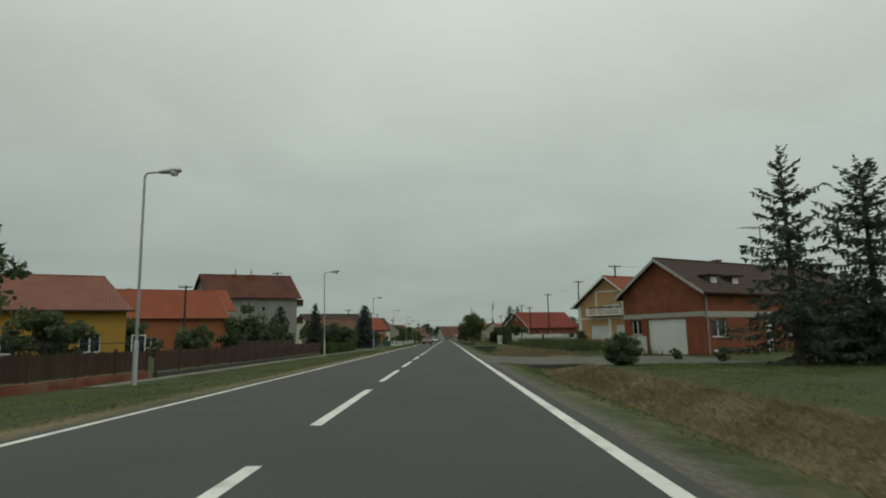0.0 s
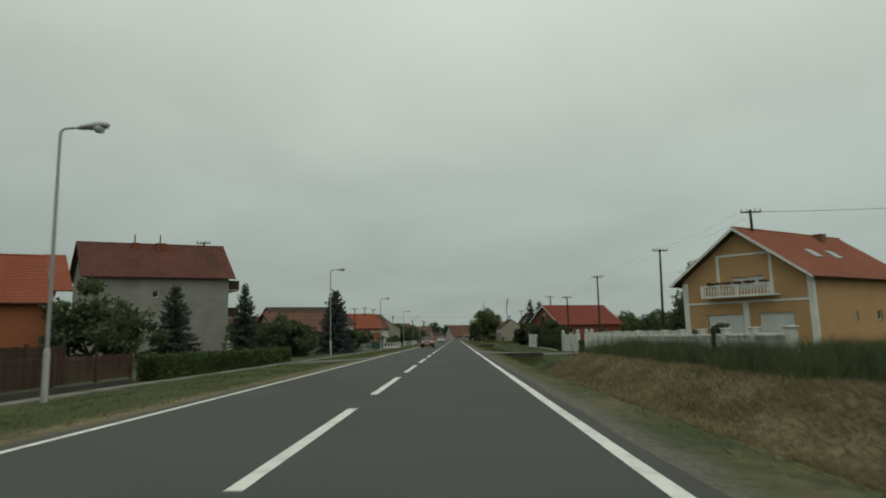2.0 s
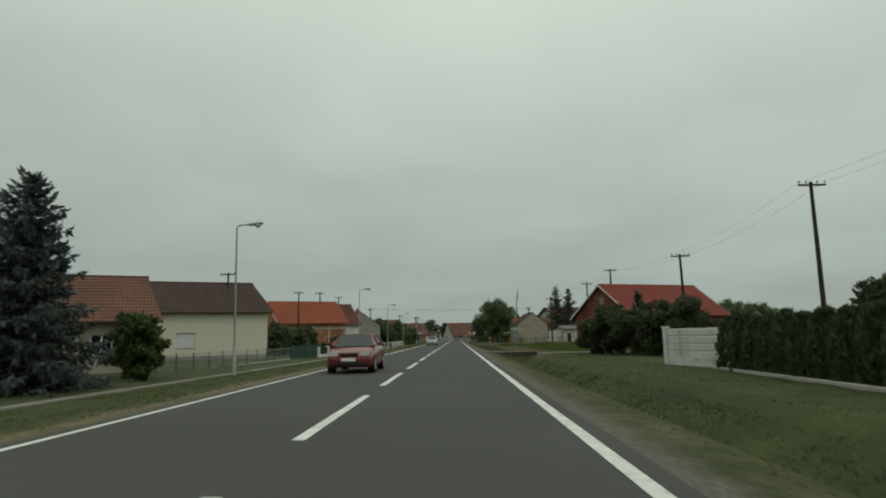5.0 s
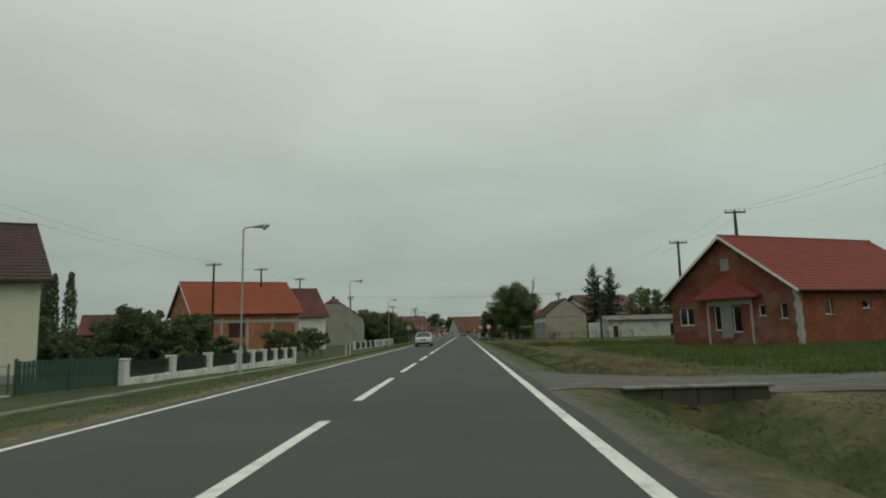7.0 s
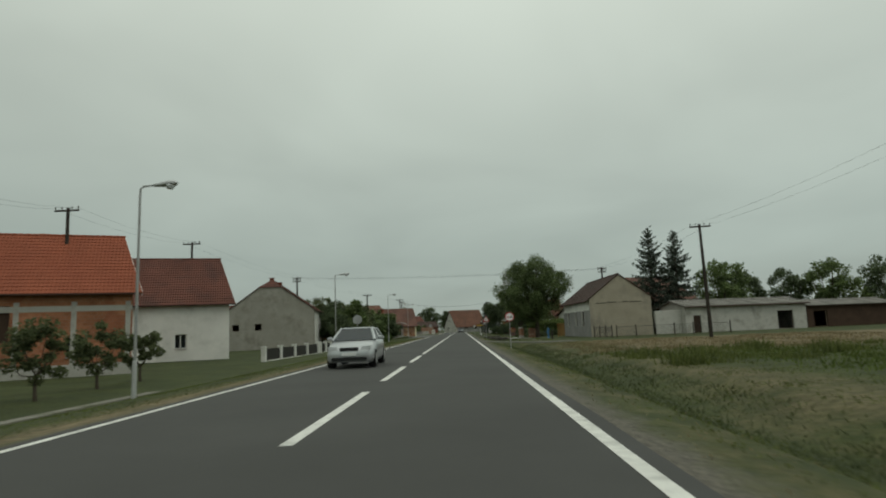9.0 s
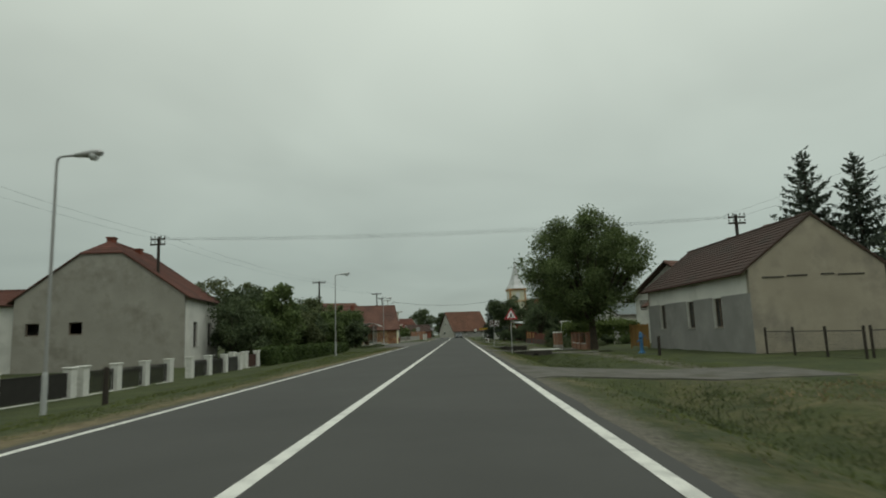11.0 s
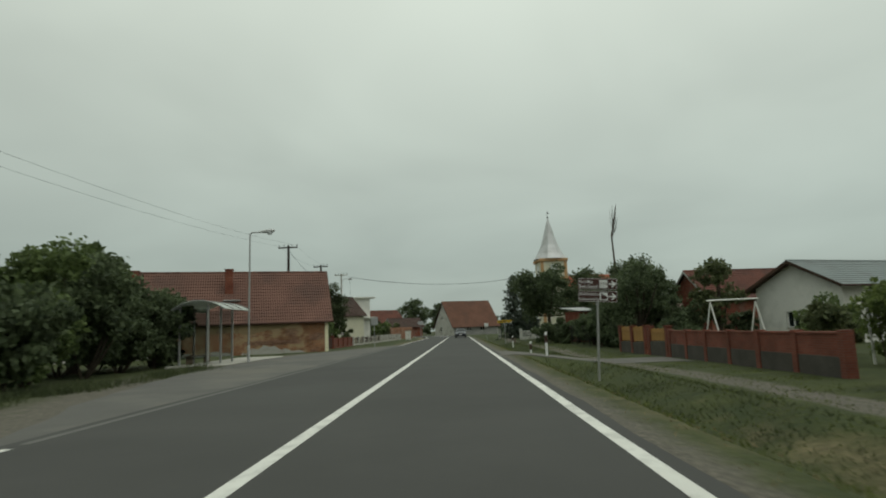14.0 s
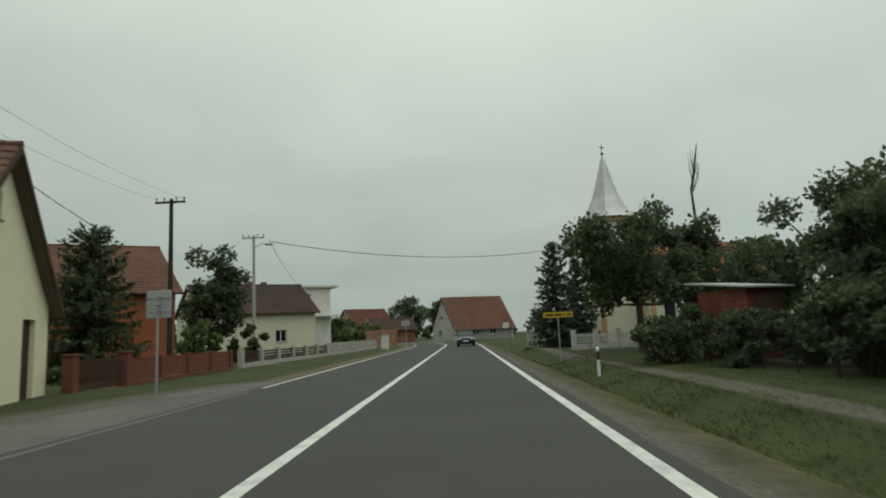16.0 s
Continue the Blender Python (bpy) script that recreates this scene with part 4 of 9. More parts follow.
def house(x, y, ang, L, hw, eave, ridge, wall, roof, label, gz=None, oe=0.45, og=(0.4, 0.4), trim="fascia", soffit="wood_dark", openings=(), chimneys=(),
          walls={}, plinth=None, inset0=(1, 0), inset1=(1, 0), frame="white", category="house", gutter=True, corner=None, boards=True, skew=0.0):
    """A house with a pitched roof. x, y: middle of the front gable; the ridge runs off at ang. openings: (wall, along, bottom, width, height, kind)."""
    gz = -0.36 if gz is None else gz
    top = thing("house" if category == "house" else category.replace(" ", "_"), pose(x, y, gz, 0, 0, ang), label, category, "houses along the road")
    ze, zr = eave - gz, ridge - gz
    t = 0.28
    hole = {k: [] for k in ("front", "back", "south", "north")}
    for o in openings:
        hole[o[0]].append(o)
    for w in ("front", "back", "south", "north"):
        mat = walls.get(w, wall)
        if w in ("south", "north"):
            sy = -1 if w == "south" else 1
            hs = [(o[1] - t, o[2], o[3], o[4]) for o in hole[w]]
            s = wall_cells(L - 2 * t, 0, ze, hs, lambda u, d, z: (t + u, sy * (hw - 0.002 - d * t), z))
            part("wall", s, mat, top)
            continue
        xa, xb = (0, t) if w == "front" else (L, L - t)
        low = [(o[1] + hw, o[2], o[3], o[4]) for o in hole[w] if o[2] < ze - 0.3]
        s = wall_cells(2 * hw, 0, ze, low, lambda u, d, z: (xb if d else xa, u - hw, z))
        part("wall", s, mat, top)
        ins = inset0 if w == "front" else inset1
        cutz = ze + (zr - ze) * (ins[0] if ins[0] < 1 else 1)
        slope = (zr - ze) / hw
        high = [o for o in hole[w] if o[2] >= ze - 0.3]
        x0, x1 = sorted((xa, xb))
        if cutz > ze + 0.05:
            k = (cutz - ze) / (zr - ze)
            s = Shape()
            if high:
                c, b, ww, hh = high[0][1], max(high[0][2], ze), high[0][3], high[0][4]
                for sg in (-1, 1):
                    e = c + sg * ww / 2
                    s.prism([(sg * hw, ze), (e, ze), (e, ze + (hw - abs(e)) * slope)], x0, x1)
                s.prism([(c - ww / 2, b + hh), (c + ww / 2, b + hh), (c + ww / 2, ze + (hw - abs(c + ww / 2)) * slope), (0, zr), (c - ww / 2, ze + (hw - abs(c - ww / 2)) * slope)], x0, x1)
                if b > ze + 0.01:
                    s.prism([(c - ww / 2, ze), (c + ww / 2, ze), (c + ww / 2, b), (c - ww / 2, b)], x0, x1)
            else:
                s.prism([(-hw, ze), (hw, ze), (hw * (1 - k), cutz), (-hw * (1 - k), cutz)] if k < 0.999 else [(-hw, ze), (hw, ze), (0, zr)], x0, x1)
            part("gable", s, mat, top)
    # floor and ceiling coloured near black, which paints in the shade of the rooms
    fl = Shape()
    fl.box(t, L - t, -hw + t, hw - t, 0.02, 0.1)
    part("floor", fl, "dark_inside_shade", top)
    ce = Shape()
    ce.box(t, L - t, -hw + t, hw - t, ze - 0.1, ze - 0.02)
    part("ceiling_slab", ce, "dark_inside_shade", top)
    if plinth:
        p = Shape()
        p.box(-0.03, L + 0.03, -hw - 0.03, hw + 0.03, -0.3, 0.45, 0.015)
        part("plinth", p, plinth, top)
    for o in hole["front"] + hole["back"] + hole["south"] + hole["north"]:
        m = {"front": pose(0, o[1], o[2], 0, 0, -90), "back": pose(L, o[1], o[2], 0, 0, 90), "south": pose(o[1], -hw, o[2]), "north": pose(o[1], hw, o[2], 0, 0, 180)}[o[0]]
        if o[0] in ("front", "back"):
            m = {"front": Matrix.Translation((0, o[1], o[2])) @ Matrix(((0, 1, 0, 0), (1, 0, 0, 0), (0, 0, 1, 0), (0, 0, 0, 1))), "back": Matrix.Translation((L, o[1], o[2])) @ Matrix(((0, -1, 0, 0), (1, 0, 0, 0), (0, 0, 1, 0), (0, 0, 0, 1)))}[o[0]]
        opening(top, o[5], m, o[3], o[4], o[6] if len(o) > 6 else frame)
    for side in (-1, 1):
        a, b = roof_slope(L, hw, ze, zr, oe, og[0], og[1], side, inset0, inset1)
        r = part("roof", b, soffit, top)
        for c in a:
            part("tile_course", c, roof, r)
    rise = (zr - ze) / hw
    for ins, x0, sg in ((inset0, -og[0], 1), (inset1, L + og[1], -1)):
        if ins[0] < 1:
            h = Shape()
            zc = ze - oe * rise + (zr - ze + oe * rise) * ins[0]
            wy = (hw + oe) * (1 - ins[0])
            n = max(3, int(math.hypot(ins[1] + og[0], zr - zc) / 0.34))
            for k in range(n):
                t0, t1 = k / n, (k + 1) / n
                xs = [x0 + sg * t_ * (ins[1] + abs(og[0])) for t_ in (t0, t1)]
                zs_ = [zc + (zr - zc) * t_ + 0.12 for t_ in (t0, t1)]
                ws = [wy * (1 - t_) + 0.03 for t_ in (t0, t1)]
                h.add([(xs[0], -ws[0], zs_[0] + 0.03), (xs[0], ws[0], zs_[0] + 0.03), (xs[1], ws[1], zs_[1]), (xs[1], -ws[1], zs_[1]), (xs[0], -ws[0], zs_[0] - 0.08), (xs[0], ws[0], zs_[0] - 0.08)],
                      [(0, 1, 2, 3), (4, 5, 1, 0)])
            part("roof", h, roof, top)
    cap = Shape()
    xa = inset0[1] if inset0[0] < 1 else -og[0]
    xb = L - inset1[1] if inset1[0] < 1 else L + og[1]
    n = max(2, int((xb - xa) / 0.4))
    for k in range(n):
        a, b = xa + (xb - xa) * k / n, xa + (xb - xa) * (k + 1) / n
        cap.tube([(a, 0, zr + 0.10), (b + 0.03, 0, zr + 0.115)], [0.10, 0.115], 8)
    tagged(part("ridge_cap", cap, roof, top), kind="stuff")
    if boards:
        for x0, ins in ((-og[0], inset0), (L + og[1], inset1)):
            if ins[0] >= 1 or ins[0] > 0.3:
                for side in (-1, 1):
                    bd = Shape()
                    lo, zlo = hw + oe, ze - oe * rise
                    hi = 0.0 if ins[0] >= 1 else lo * (1 - ins[0])
                    zhi = zlo + (zr - zlo) * (1 - hi / lo)
                    d = 0.03 if x0 > 0 else -0.03
                    bd.prism([(side * lo, zlo - 0.10), (side * hi, zhi - 0.12), (side * hi, zhi + 0.13), (side * lo, zlo + 0.13)], x0 + min(d, 0) - 0.002, x0 + max(d, 0) + 0.002)
                    part("bargeboard", bd, trim, top)
    if gutter:
        for side in (-1, 1):
            gt = Shape()
            gt.tube([(-og[0], side * (hw + oe + 0.05), ze - oe * rise + 0.02), (L + og[1], side * (hw + oe + 0.05), ze - oe * rise + 0.02)], 0.06, 8)
            gp = part("gutter", gt, "rusty", top)
    if corner:
        for cx, cy in ((0.15, -hw), (0.15, hw)):
            dp = Shape()
            dp.tube([(cx, cy * 1.02, ze - 0.1), (cx, cy * 1.02, 0.1)], 0.05, 8)
            part("downpipe", dp, corner, top)
    for cx, cy, h, w, mat in chimneys:
        ch = Shape()
        zb = zr - abs(cy) * rise - 0.3
        ch.box(cx - w / 2, cx + w / 2, cy - w / 2, cy + w / 2, zb, zr + h, 0.015)
        ch.box(cx - w / 2 - 0.06, cx + w / 2 + 0.06, cy - w / 2 - 0.06, cy + w / 2 + 0.06, zr + h, zr + h + 0.09, 0.015)
        part("chimney", ch, mat, top)
    if skew:
        seen = set()
        for o in top.children_recursive:
            if o.type == "MESH" and o.data.name not in seen:
                seen.add(o.data.name)
                for v in o.data.vertices:
                    v.co.x -= skew * v.co.y
    return top

def extra(top, name, shape, material, label="", skew=0.0):
    """A further part of a house, drawn in the house's own axes."""
    if skew:
        shape.v = [(x - skew * y, y, z) for x, y, z in shape.v]
    return part(name, shape, material, top, label)


# brick house with a white garage door and two small dormers
r1 = house(17.4, 43.9, 31, 22, 3.4, 4.05, 6.45, "brick_red", "tile_dark", "unplastered red brick house with white garage door and dark tile roof", oe=0.4, og=(0.5, 0.3), skew=0.05,
           openings=[("front", 2.3, 1.45, 0.9, 1.15, "window2"), ("front", -0.3, 0.05, 3.2, 2.5, "garage"), ("south", 1.5, 1.2, 1.75, 1.25, "window2"),
                     ("south", 7.4, 0.05, 1.0, 2.3, "door_solid"), ("south", 10.6, 1.2, 1.6, 1.3, "window2"), ("south", 15, 1.2, 1.6, 1.3, "window2")],
           chimneys=[(7.6, 0.5, 0.35, 0.5, "brick_dark")], corner="galv")
band = Shape()
band.box(-0.012, 0.05, -3.39, 3.39, 2.62, 2.95, 0.005)
band.box(-0.01, 22, -3.412, -3.36, 2.55, 2.95, 0.005)
extra(r1, "ring_beam", band, "concrete", "bare concrete ring beam", 0.05)
low = Shape()
low.box(-0.012, 0.05, 1.45, 3.3, 0.0, 1.35, 0.005)
extra(r1, "render_patch", low, "render_white", "white plastered strip of wall", 0.05)
for dx in (2.2, 4.7):
    d = Shape()
    d.box(dx - 0.45, dx + 0.45, -2.75, -0.9, 4.6, 5.5, 0.01)
    dm = extra(r1, "dormer", d, "wood_old", "", 0.05)
    d2 = Shape()
    d2.box(dx - 0.75, dx + 0.75, -3.05, -0.5, 5.5, 5.6, 0.02)
    d2.turn(pose(0, 0, 0))
    ob = part("dormer_roof", Shape().add([(x - 0.05 * y, y, z) for x, y, z in d2.v], d2.f), "tile_dark", dm)
    d3 = Shape()
    d3.box(dx - 0.33, dx + 0.33, -2.775, -2.74, 4.72, 5.4)
    part("pane", Shape().add([(x - 0.05 * y, y, z) for x, y, z in d3.v], d3.f), "white", dm)
for dx in (0.55, 4.6):
    bl = Shape()
    bl.lathe((dx, -3.6, 0.22), [(0.02, -0.14), (0.12, -0.1), (0.15, 0), (0.12, 0.1), (0.02, 0.14)], 10)
    extra(r1, "globe_lamp", bl, "white", "white glass globe", 0.05)

an = Shape()
an.tube([(13.4, 0.2, 6.7), (13.4, 0.2, 10.4)], 0.035, 6)
an.tube([(10.9, 0.2, 10.1), (14.3, 0.2, 10.3)], 0.02, 6)
for k in range(10):
    an.tube([(11.0 + k * 0.35, -0.3, 10.11 + k * 0.02), (11.0 + k * 0.35, 0.7, 10.11 + k * 0.02)], 0.01, 5)
extra(r1, "aerial", an, "steel_dark", "thin roof aerial")

# apricot house with balcony and white shutters
orange = house(25.1, 86.6, 31, 14.5, 4.5, 5.5, 9.35, "render_orange", "tile_apricot", "apricot rendered house with balcony, white shutters and terracotta roof", oe=0.55, og=(0.9, 0.4), skew=0.33, trim="white",
               openings=[("front", -0.3, 5.0, 2.35, 2.05, "shutter"), ("front", 1.55, 0.9, 2.6, 2.0, "shutter"), ("front", -2.0, 0.9, 2.3, 2.0, "shutter"),
                         ("south", 5.9, 2.2, 0.5, 0.7, "window"), ("south", 9.5, 2.2, 0.9, 0.8, "window"), ("south", 12.5, 2.2, 0.9, 0.8, "window")],
               chimneys=[(10.5, -0.6, 0.1, 0.6, "brick_dark")], corner="white")
bal = Shape()
bal.box(-1.1, 0.0, -2.4, 2.6, 4.2, 4.35, 0.02)
bl = extra(orange, "balcony", bal, "white", "white balcony with turned balusters", 0.33)
for k in range(23):
    b = Shape()
    y = -2.3 + k * 4.8 / 22
    b.lathe((-1.02, y, 4.35), [(0.05, 0), (0.05, 0.06), (0.03, 0.14), (0.065, 0.36), (0.035, 0.62), (0.05, 0.74), (0.05, 0.8)], 8)
    b.v = [(x - 0.33 * yy, yy, z) for x, yy, z in b.v]
    part("baluster", b, "white", bl)
rl = Shape()
rl.box(-1.1, -0.94, -2.4, 2.6, 5.15, 5.25, 0.02)
rl.box(-1.1, -0.94, -0.1, 0.1, 4.35, 5.15, 0.02)
rl.box(-1.1, -0.94, -2.4, -2.2, 4.35, 5.15, 0.02)
rl.box(-1.1, -0.94, 2.4, 2.6, 4.35, 5.15, 0.02)
part("rail", Shape().add([(x - 0.33 * y, y, z) for x, y, z in rl.v], rl.f), "white", bl)
fb = Shape()
for k in range(60):
    y = random.uniform(-2.2, 2.4)
    r = random.uniform(0.08, 0.15)
    fb.lathe((-1.05 + random.uniform(-0.08, 0.05), y, 5.32 + random.uniform(-0.02, 0.06)), [(0.01, -r), (r, 0), (0.01, r)], 5)
part("flower_box", Shape().add([(x - 0.33 * y, y, z) for x, y, z in fb.v], fb.f), "rusty", bl, "dark red flowers along the rail")
tr = Shape()
for y in (-4.42, 4.42, 0.0):
    tr.box(-0.05, 0.08, y - 0.2, y + 0.2, 0.0, 5.6 if y else 3.75, 0.01)
for y0, y1, z in ((-2.0, 1.9, 7.55), (-4.4, 4.4, 3.75)):
    tr.box(-0.05, 0.08, y0, y1, z, z + 0.18, 0.01)
for y in (-1.95, 1.8):
    tr.box(-0.052, 0.08, y - 0.1, y + 0.1, 4.35, 7.6, 0.01)
extra(orange, "wall_trim", tr, "white", "raised white window and corner trim", 0.33)
for dx in (4.8, 7.9):
    sk = Shape()
    rise = (9.35 - 5.5) / 4.5
    z = 9.71 - 2.5 * rise
    a = math.degrees(math.atan(rise))
    sk.box(-0.5, 0.5, -0.55, 0.55, 0.10, 0.22, 0.02)
    sk.turn(pose(dx, -2.5, z, a, 0, 0))
    extra(orange, "roof_window", sk, "sign_back", "", 0.33)

# old outbuilding behind the apricot house
house(44, 93, 31, 9, 3.2, 3.4, 5.6, "render_beige", "tile_brown", "low beige outbuilding with a brown tile roof and open loft", og=(0.4, 0.4), openings=[("south", 3, 1.0, 1.2, 1.0, "window2")])

# yellow house with a faded roof
house(-37.6, 39.9, 29.5, 14.3, 6.0, 3.7, 6.35, "render_yellow", "tile_pink", "yellow rendered bungalow with a faded pink tile roof", gz=-0.3, oe=0.5, og=(0.4, 0.3), skew=0.3, trim="wood_dark",
      openings=[("south", 12.2, 1.0, 1.3, 1.3, "window2"), ("south", 7.2, 1.0, 1.6, 1.3, "window2"), ("south", 15.2, 0.05, 0.9, 2.1, "door")], chimneys=[(9.0, 0.3, 0.5, 0.7, "render_g2")])
house(-58, 171, 26, 22, 4.4, 3.9, 7.0, "render_cream", "tile_brown", "long house with a reddish brown roof behind shrubs", gz=-0.6, oe=0.4, og=(0.3, 0.3), skew=0.3)
# house with a bright orange roof
ol = house(-40.9, 78.4, 27, 11.8, 4.1, 4.65, 8.2, "render_brightorange", "tile_orange", "unplastered orange block house with a bright orange roof", gz=-0.3, oe=0.4, og=(0.3, 0.3), skew=0.3,
           openings=[("south", 3, 1.0, 1.6, 1.3, "window2"), ("back", 1.5, 1.0, 1.2, 1.3, "window2"), ("back", -1.5, 1.0, 1.2, 1.3, "window2")], chimneys=[])
up = Shape()
up.prism([(-3.2, 5.6), (0.05, 8.62), (3.2, 5.6), (3.2, 5.72), (0.05, 8.76), (-3.2, 5.72)], 12.05, 13.5)
extra(ol, "porch_roof", up, "tile_orange", "roof drawn out over the balcony", 0.3)
# tall grey house
gray = house(-40.7, 105.2, 24.8, 14.7, 3.6, 9.25, 13.0, "render_grey", "tile_brown", "tall grey rendered house with a brown tile roof and two chimneys", gz=-0.35, oe=0.5, og=(0.55, 0.55), skew=0.3, trim="wood_dark",
             openings=[("south", 6.9, 6.85, 0.65, 0.8, "window"), ("south", 9.0, 6.85, 0.65, 0.8, "window"), ("south", 7.1, 3.4, 0.65, 0.65, "window"), ("back", 1.2, 6.6, 1.4, 1.4, "window2"), ("back", 1.2, 3.4, 1.4, 1.4, "window2")],
             chimneys=[(5.3, -0.5, 0.05, 0.6, "brick_red"), (8.0, -0.6, 0.05, 0.95, "brick_red")])
for cx in (5.3, 8.0):
    pp = Shape()
    pp.tube([(cx, -0.5, 13.4), (cx, -0.5, 14.5)], 0.07, 8)
    extra(gray, "flue_pipe", pp, "rusty", "", 0.3)
for z in (4.5, 7.7):
    b = Shape()
    b.box(14.7, 16.0, -3.3, 3.3, z, z + 0.16, 0.02)
    g = extra(gray, "balcony", b, "concrete", "dark timber balcony on the gable", 0.3)
    b = Shape()
    b.box(15.9, 16.0, -3.3, 3.3, z + 0.16, z + 1.25, 0.02)
    b.box(14.75, 15.9, -3.3, -3.2, z + 0.16, z + 1.25, 0.02)
    part("parapet", Shape().add([(x - 0.3 * y, y, zz) for x, y, zz in b.v], b.f), "wood_dark", g)

# low house with a red roof behind the blue spruce
house(-27.6, 131.2, 26, 9.4, 3.6, 2.9, 5.6, "render_beige", "tile_end", "low beige house with a faded red tile roof behind shrubs", gz=-0.45, oe=0.45, og=(0.35, 0.35), skew=0.25, trim="wood_dark", openings=[("south", 3.0, 1.1, 1.2, 1.2, "window2"), ("south", 6.6, 1.1, 1.2, 1.2, "window2")], chimneys=[(4.6, 0.3, 0.4, 0.5, "brick_dark")])
# cream house with a brown roof
house(-36.4, 160.8, 26, 15.0, 4.8, 4.8, 8.1, "render_cream", "tile_dark", "cream rendered bungalow with a weathered brown roof", gz=-0.6, oe=0.5, og=(0.4, 0.4), skew=0.33, plinth="render_greylow", trim="wood_dark",
      openings=[("south", 6.45, 1.35, 1.9, 1.6, "shutter"), ("south", 2.0, 1.35, 1.6, 1.4, "shutter"), ("back", 0.5, 1.35, 1.4, 1.5, "window2")])
# block house with new red tiles, and the older one joined behind it
l8 = house(-33.2, 208.7, 26, 12.6, 4.0, 4.75, 8.55, "brick_orange", "tile_orange", "unplastered orange block house with a bright orange tile roof", gz=-0.7, oe=0.45, og=(0.35, 0.4), skew=0.3, trim="white",
           openings=[("south", 5.1, 2.2, 1.9, 2.2, "door_solid", "wood_dark"), ("south", 9.5, 1.2, 1.0, 1.2, "window2", "wood_dark"), ("back", 0.5, 1.2, 1.4, 1.4, "window2", "wood_dark")], chimneys=[(8.2, 0.3, 0.15, 0.5, "brick_orange")])
bands = Shape()
for k in range(5):
    bands.box(0.2 + k * 3.0, 0.5 + k * 3.0, -4.012, -3.95, 0, 4.6, 0.005)
bands.box(0, 12.6, -4.014, -3.95, 4.0, 4.35, 0.005)
extra(l8, "concrete_frame", bands, "concrete", "grey concrete posts and ring beam", 0.3)
pl = Shape()
pl.box(-0.02, 12.62, -4.016, -3.94, -0.2, 0.75, 0.01)
extra(l8, "plinth", pl, "concrete", "", 0.3)
house(-31.0, 228.4, 21, 9.6, 4.2, 4.8, 9.0, "render_white", "tile_brown", "old white rendered house with a brown tile roof", gz=-0.6, oe=0.45, og=(0.3, 0.4), skew=0.3, trim="white", openings=[("south", 5.5, 1.1, 1.0, 1.3, "window2")])
house(-44, 206.5, 26, 6, 2.6, 2.6, 4.6, "brick_red", "tile_brown", "small brick shed with a brown tile roof", gz=-0.6, category="shed")

# grey house with a clipped gable, white street side
g2 = house(-24.0, 255.3, 98, 9.8, 6.0, 4.75, 9.0, "render_g2", "tile_brown", "weathered grey house with a clipped gable and white street wall", gz=-0.5, oe=0.35, og=(0.12, 0.3), skew=-0.06, walls={"south": "render_white"}, inset0=(0.76, 1.3), boards=False,
           openings=[("front", 4.65, 2.62, 0.95, 0.9, "hole", "wood_old"), ("front", 1.65, 2.62, 0.95, 0.9, "hole", "wood_old"), ("south", 2.9, 1.45, 1.1, 1.9, "window2", "wood_dark"), ("south", 7.0, 1.45, 1.1, 1.9, "window2", "wood_dark")],
           chimneys=[(1.6, 0, 0.35, 0.55, "brick_dark"), (5.5, -0.5, 0.0, 0.6, "brick_dark")])
an2 = house(-37.6, 258.0, 8, 7.4, 3.2, 4.5, 5.7, "render_white", "tile_brown", "low white annexe with a brown tile roof", gz=-0.5, oe=0.3, og=(0.2, 0.2), chimneys=[(2.6, -0.6, 1.2, 0.6, "brick_dark")], boards=False)

# red block house under construction
rb = house(22.9, 181.6, 22.8, 16.6, 5.2, 3.85, 8.1, "brick_dark", "tile_red", "unfinished red block bungalow with red roof and porch", gz=-0.3, oe=0.5, og=(0.6, 0.4), skew=0.19, trim="white", walls={"south": "brick_red", "front": "brick_dark"},
           openings=[("front", 3.9, 1.55, 1.4, 1.45, "window2"), ("front", 1.1, 1.1, 0.65, 1.95, "window"), ("front", -0.5, 0.95, 0.75, 2.0, "window"), ("front", -2.5, 2.1, 0.55, 0.85, "window"), ("front", -4.1, 1.85, 0.55, 1.15, "window"),
                     ("south", 3.0, 2.05, 0.8, 1.1, "window"), ("south", 7.0, 2.45, 1.0, 0.6, "window"), ("south", 12, 1.6, 1.4, 1.3, "window2")])
pr = Shape()
pr.add([(-0.75, -2.75, 3.62), (-0.75, 2.6, 3.62), (0.02, 0.0, 5.45), (0.02, -2.6, 3.75), (0.02, 2.5, 3.75), (-0.75, -2.75, 3.5), (-0.75, 2.6, 3.5), (0.02, -2.6, 3.5), (0.02, 2.5, 3.5)],
       [(0, 1, 2), (0, 2, 3), (1, 4, 2), (5, 6, 1, 0), (5, 7, 8, 6), (0, 3, 7, 5), (1, 6, 8, 4)])
extra(rb, "porch_roof", pr, "tile_red", "small hipped porch roof", 0.19)
for y in (-1.75, 1.85):
    ps = Shape()
    ps.box(-0.09, 0.03, y - 0.07, y + 0.07, 0, 3.5, 0.01)
    extra(rb, "porch_post", ps, "concrete", "", 0.19)
ps = Shape()
ps.box(-0.02, 0.03, -0.15, 0.8, 0.5, 3.3, 0.008)
extra(rb, "mortar_patch", ps, "render_greylow", "smeared grey mortar between the openings", 0.19)
ps = Shape()
ps.box(-0.025, 0.03, -1.7, 1.8, 3.05, 3.5, 0.008)
extra(rb, "lintel", ps, "concrete", "", 0.19)
qn = Shape()
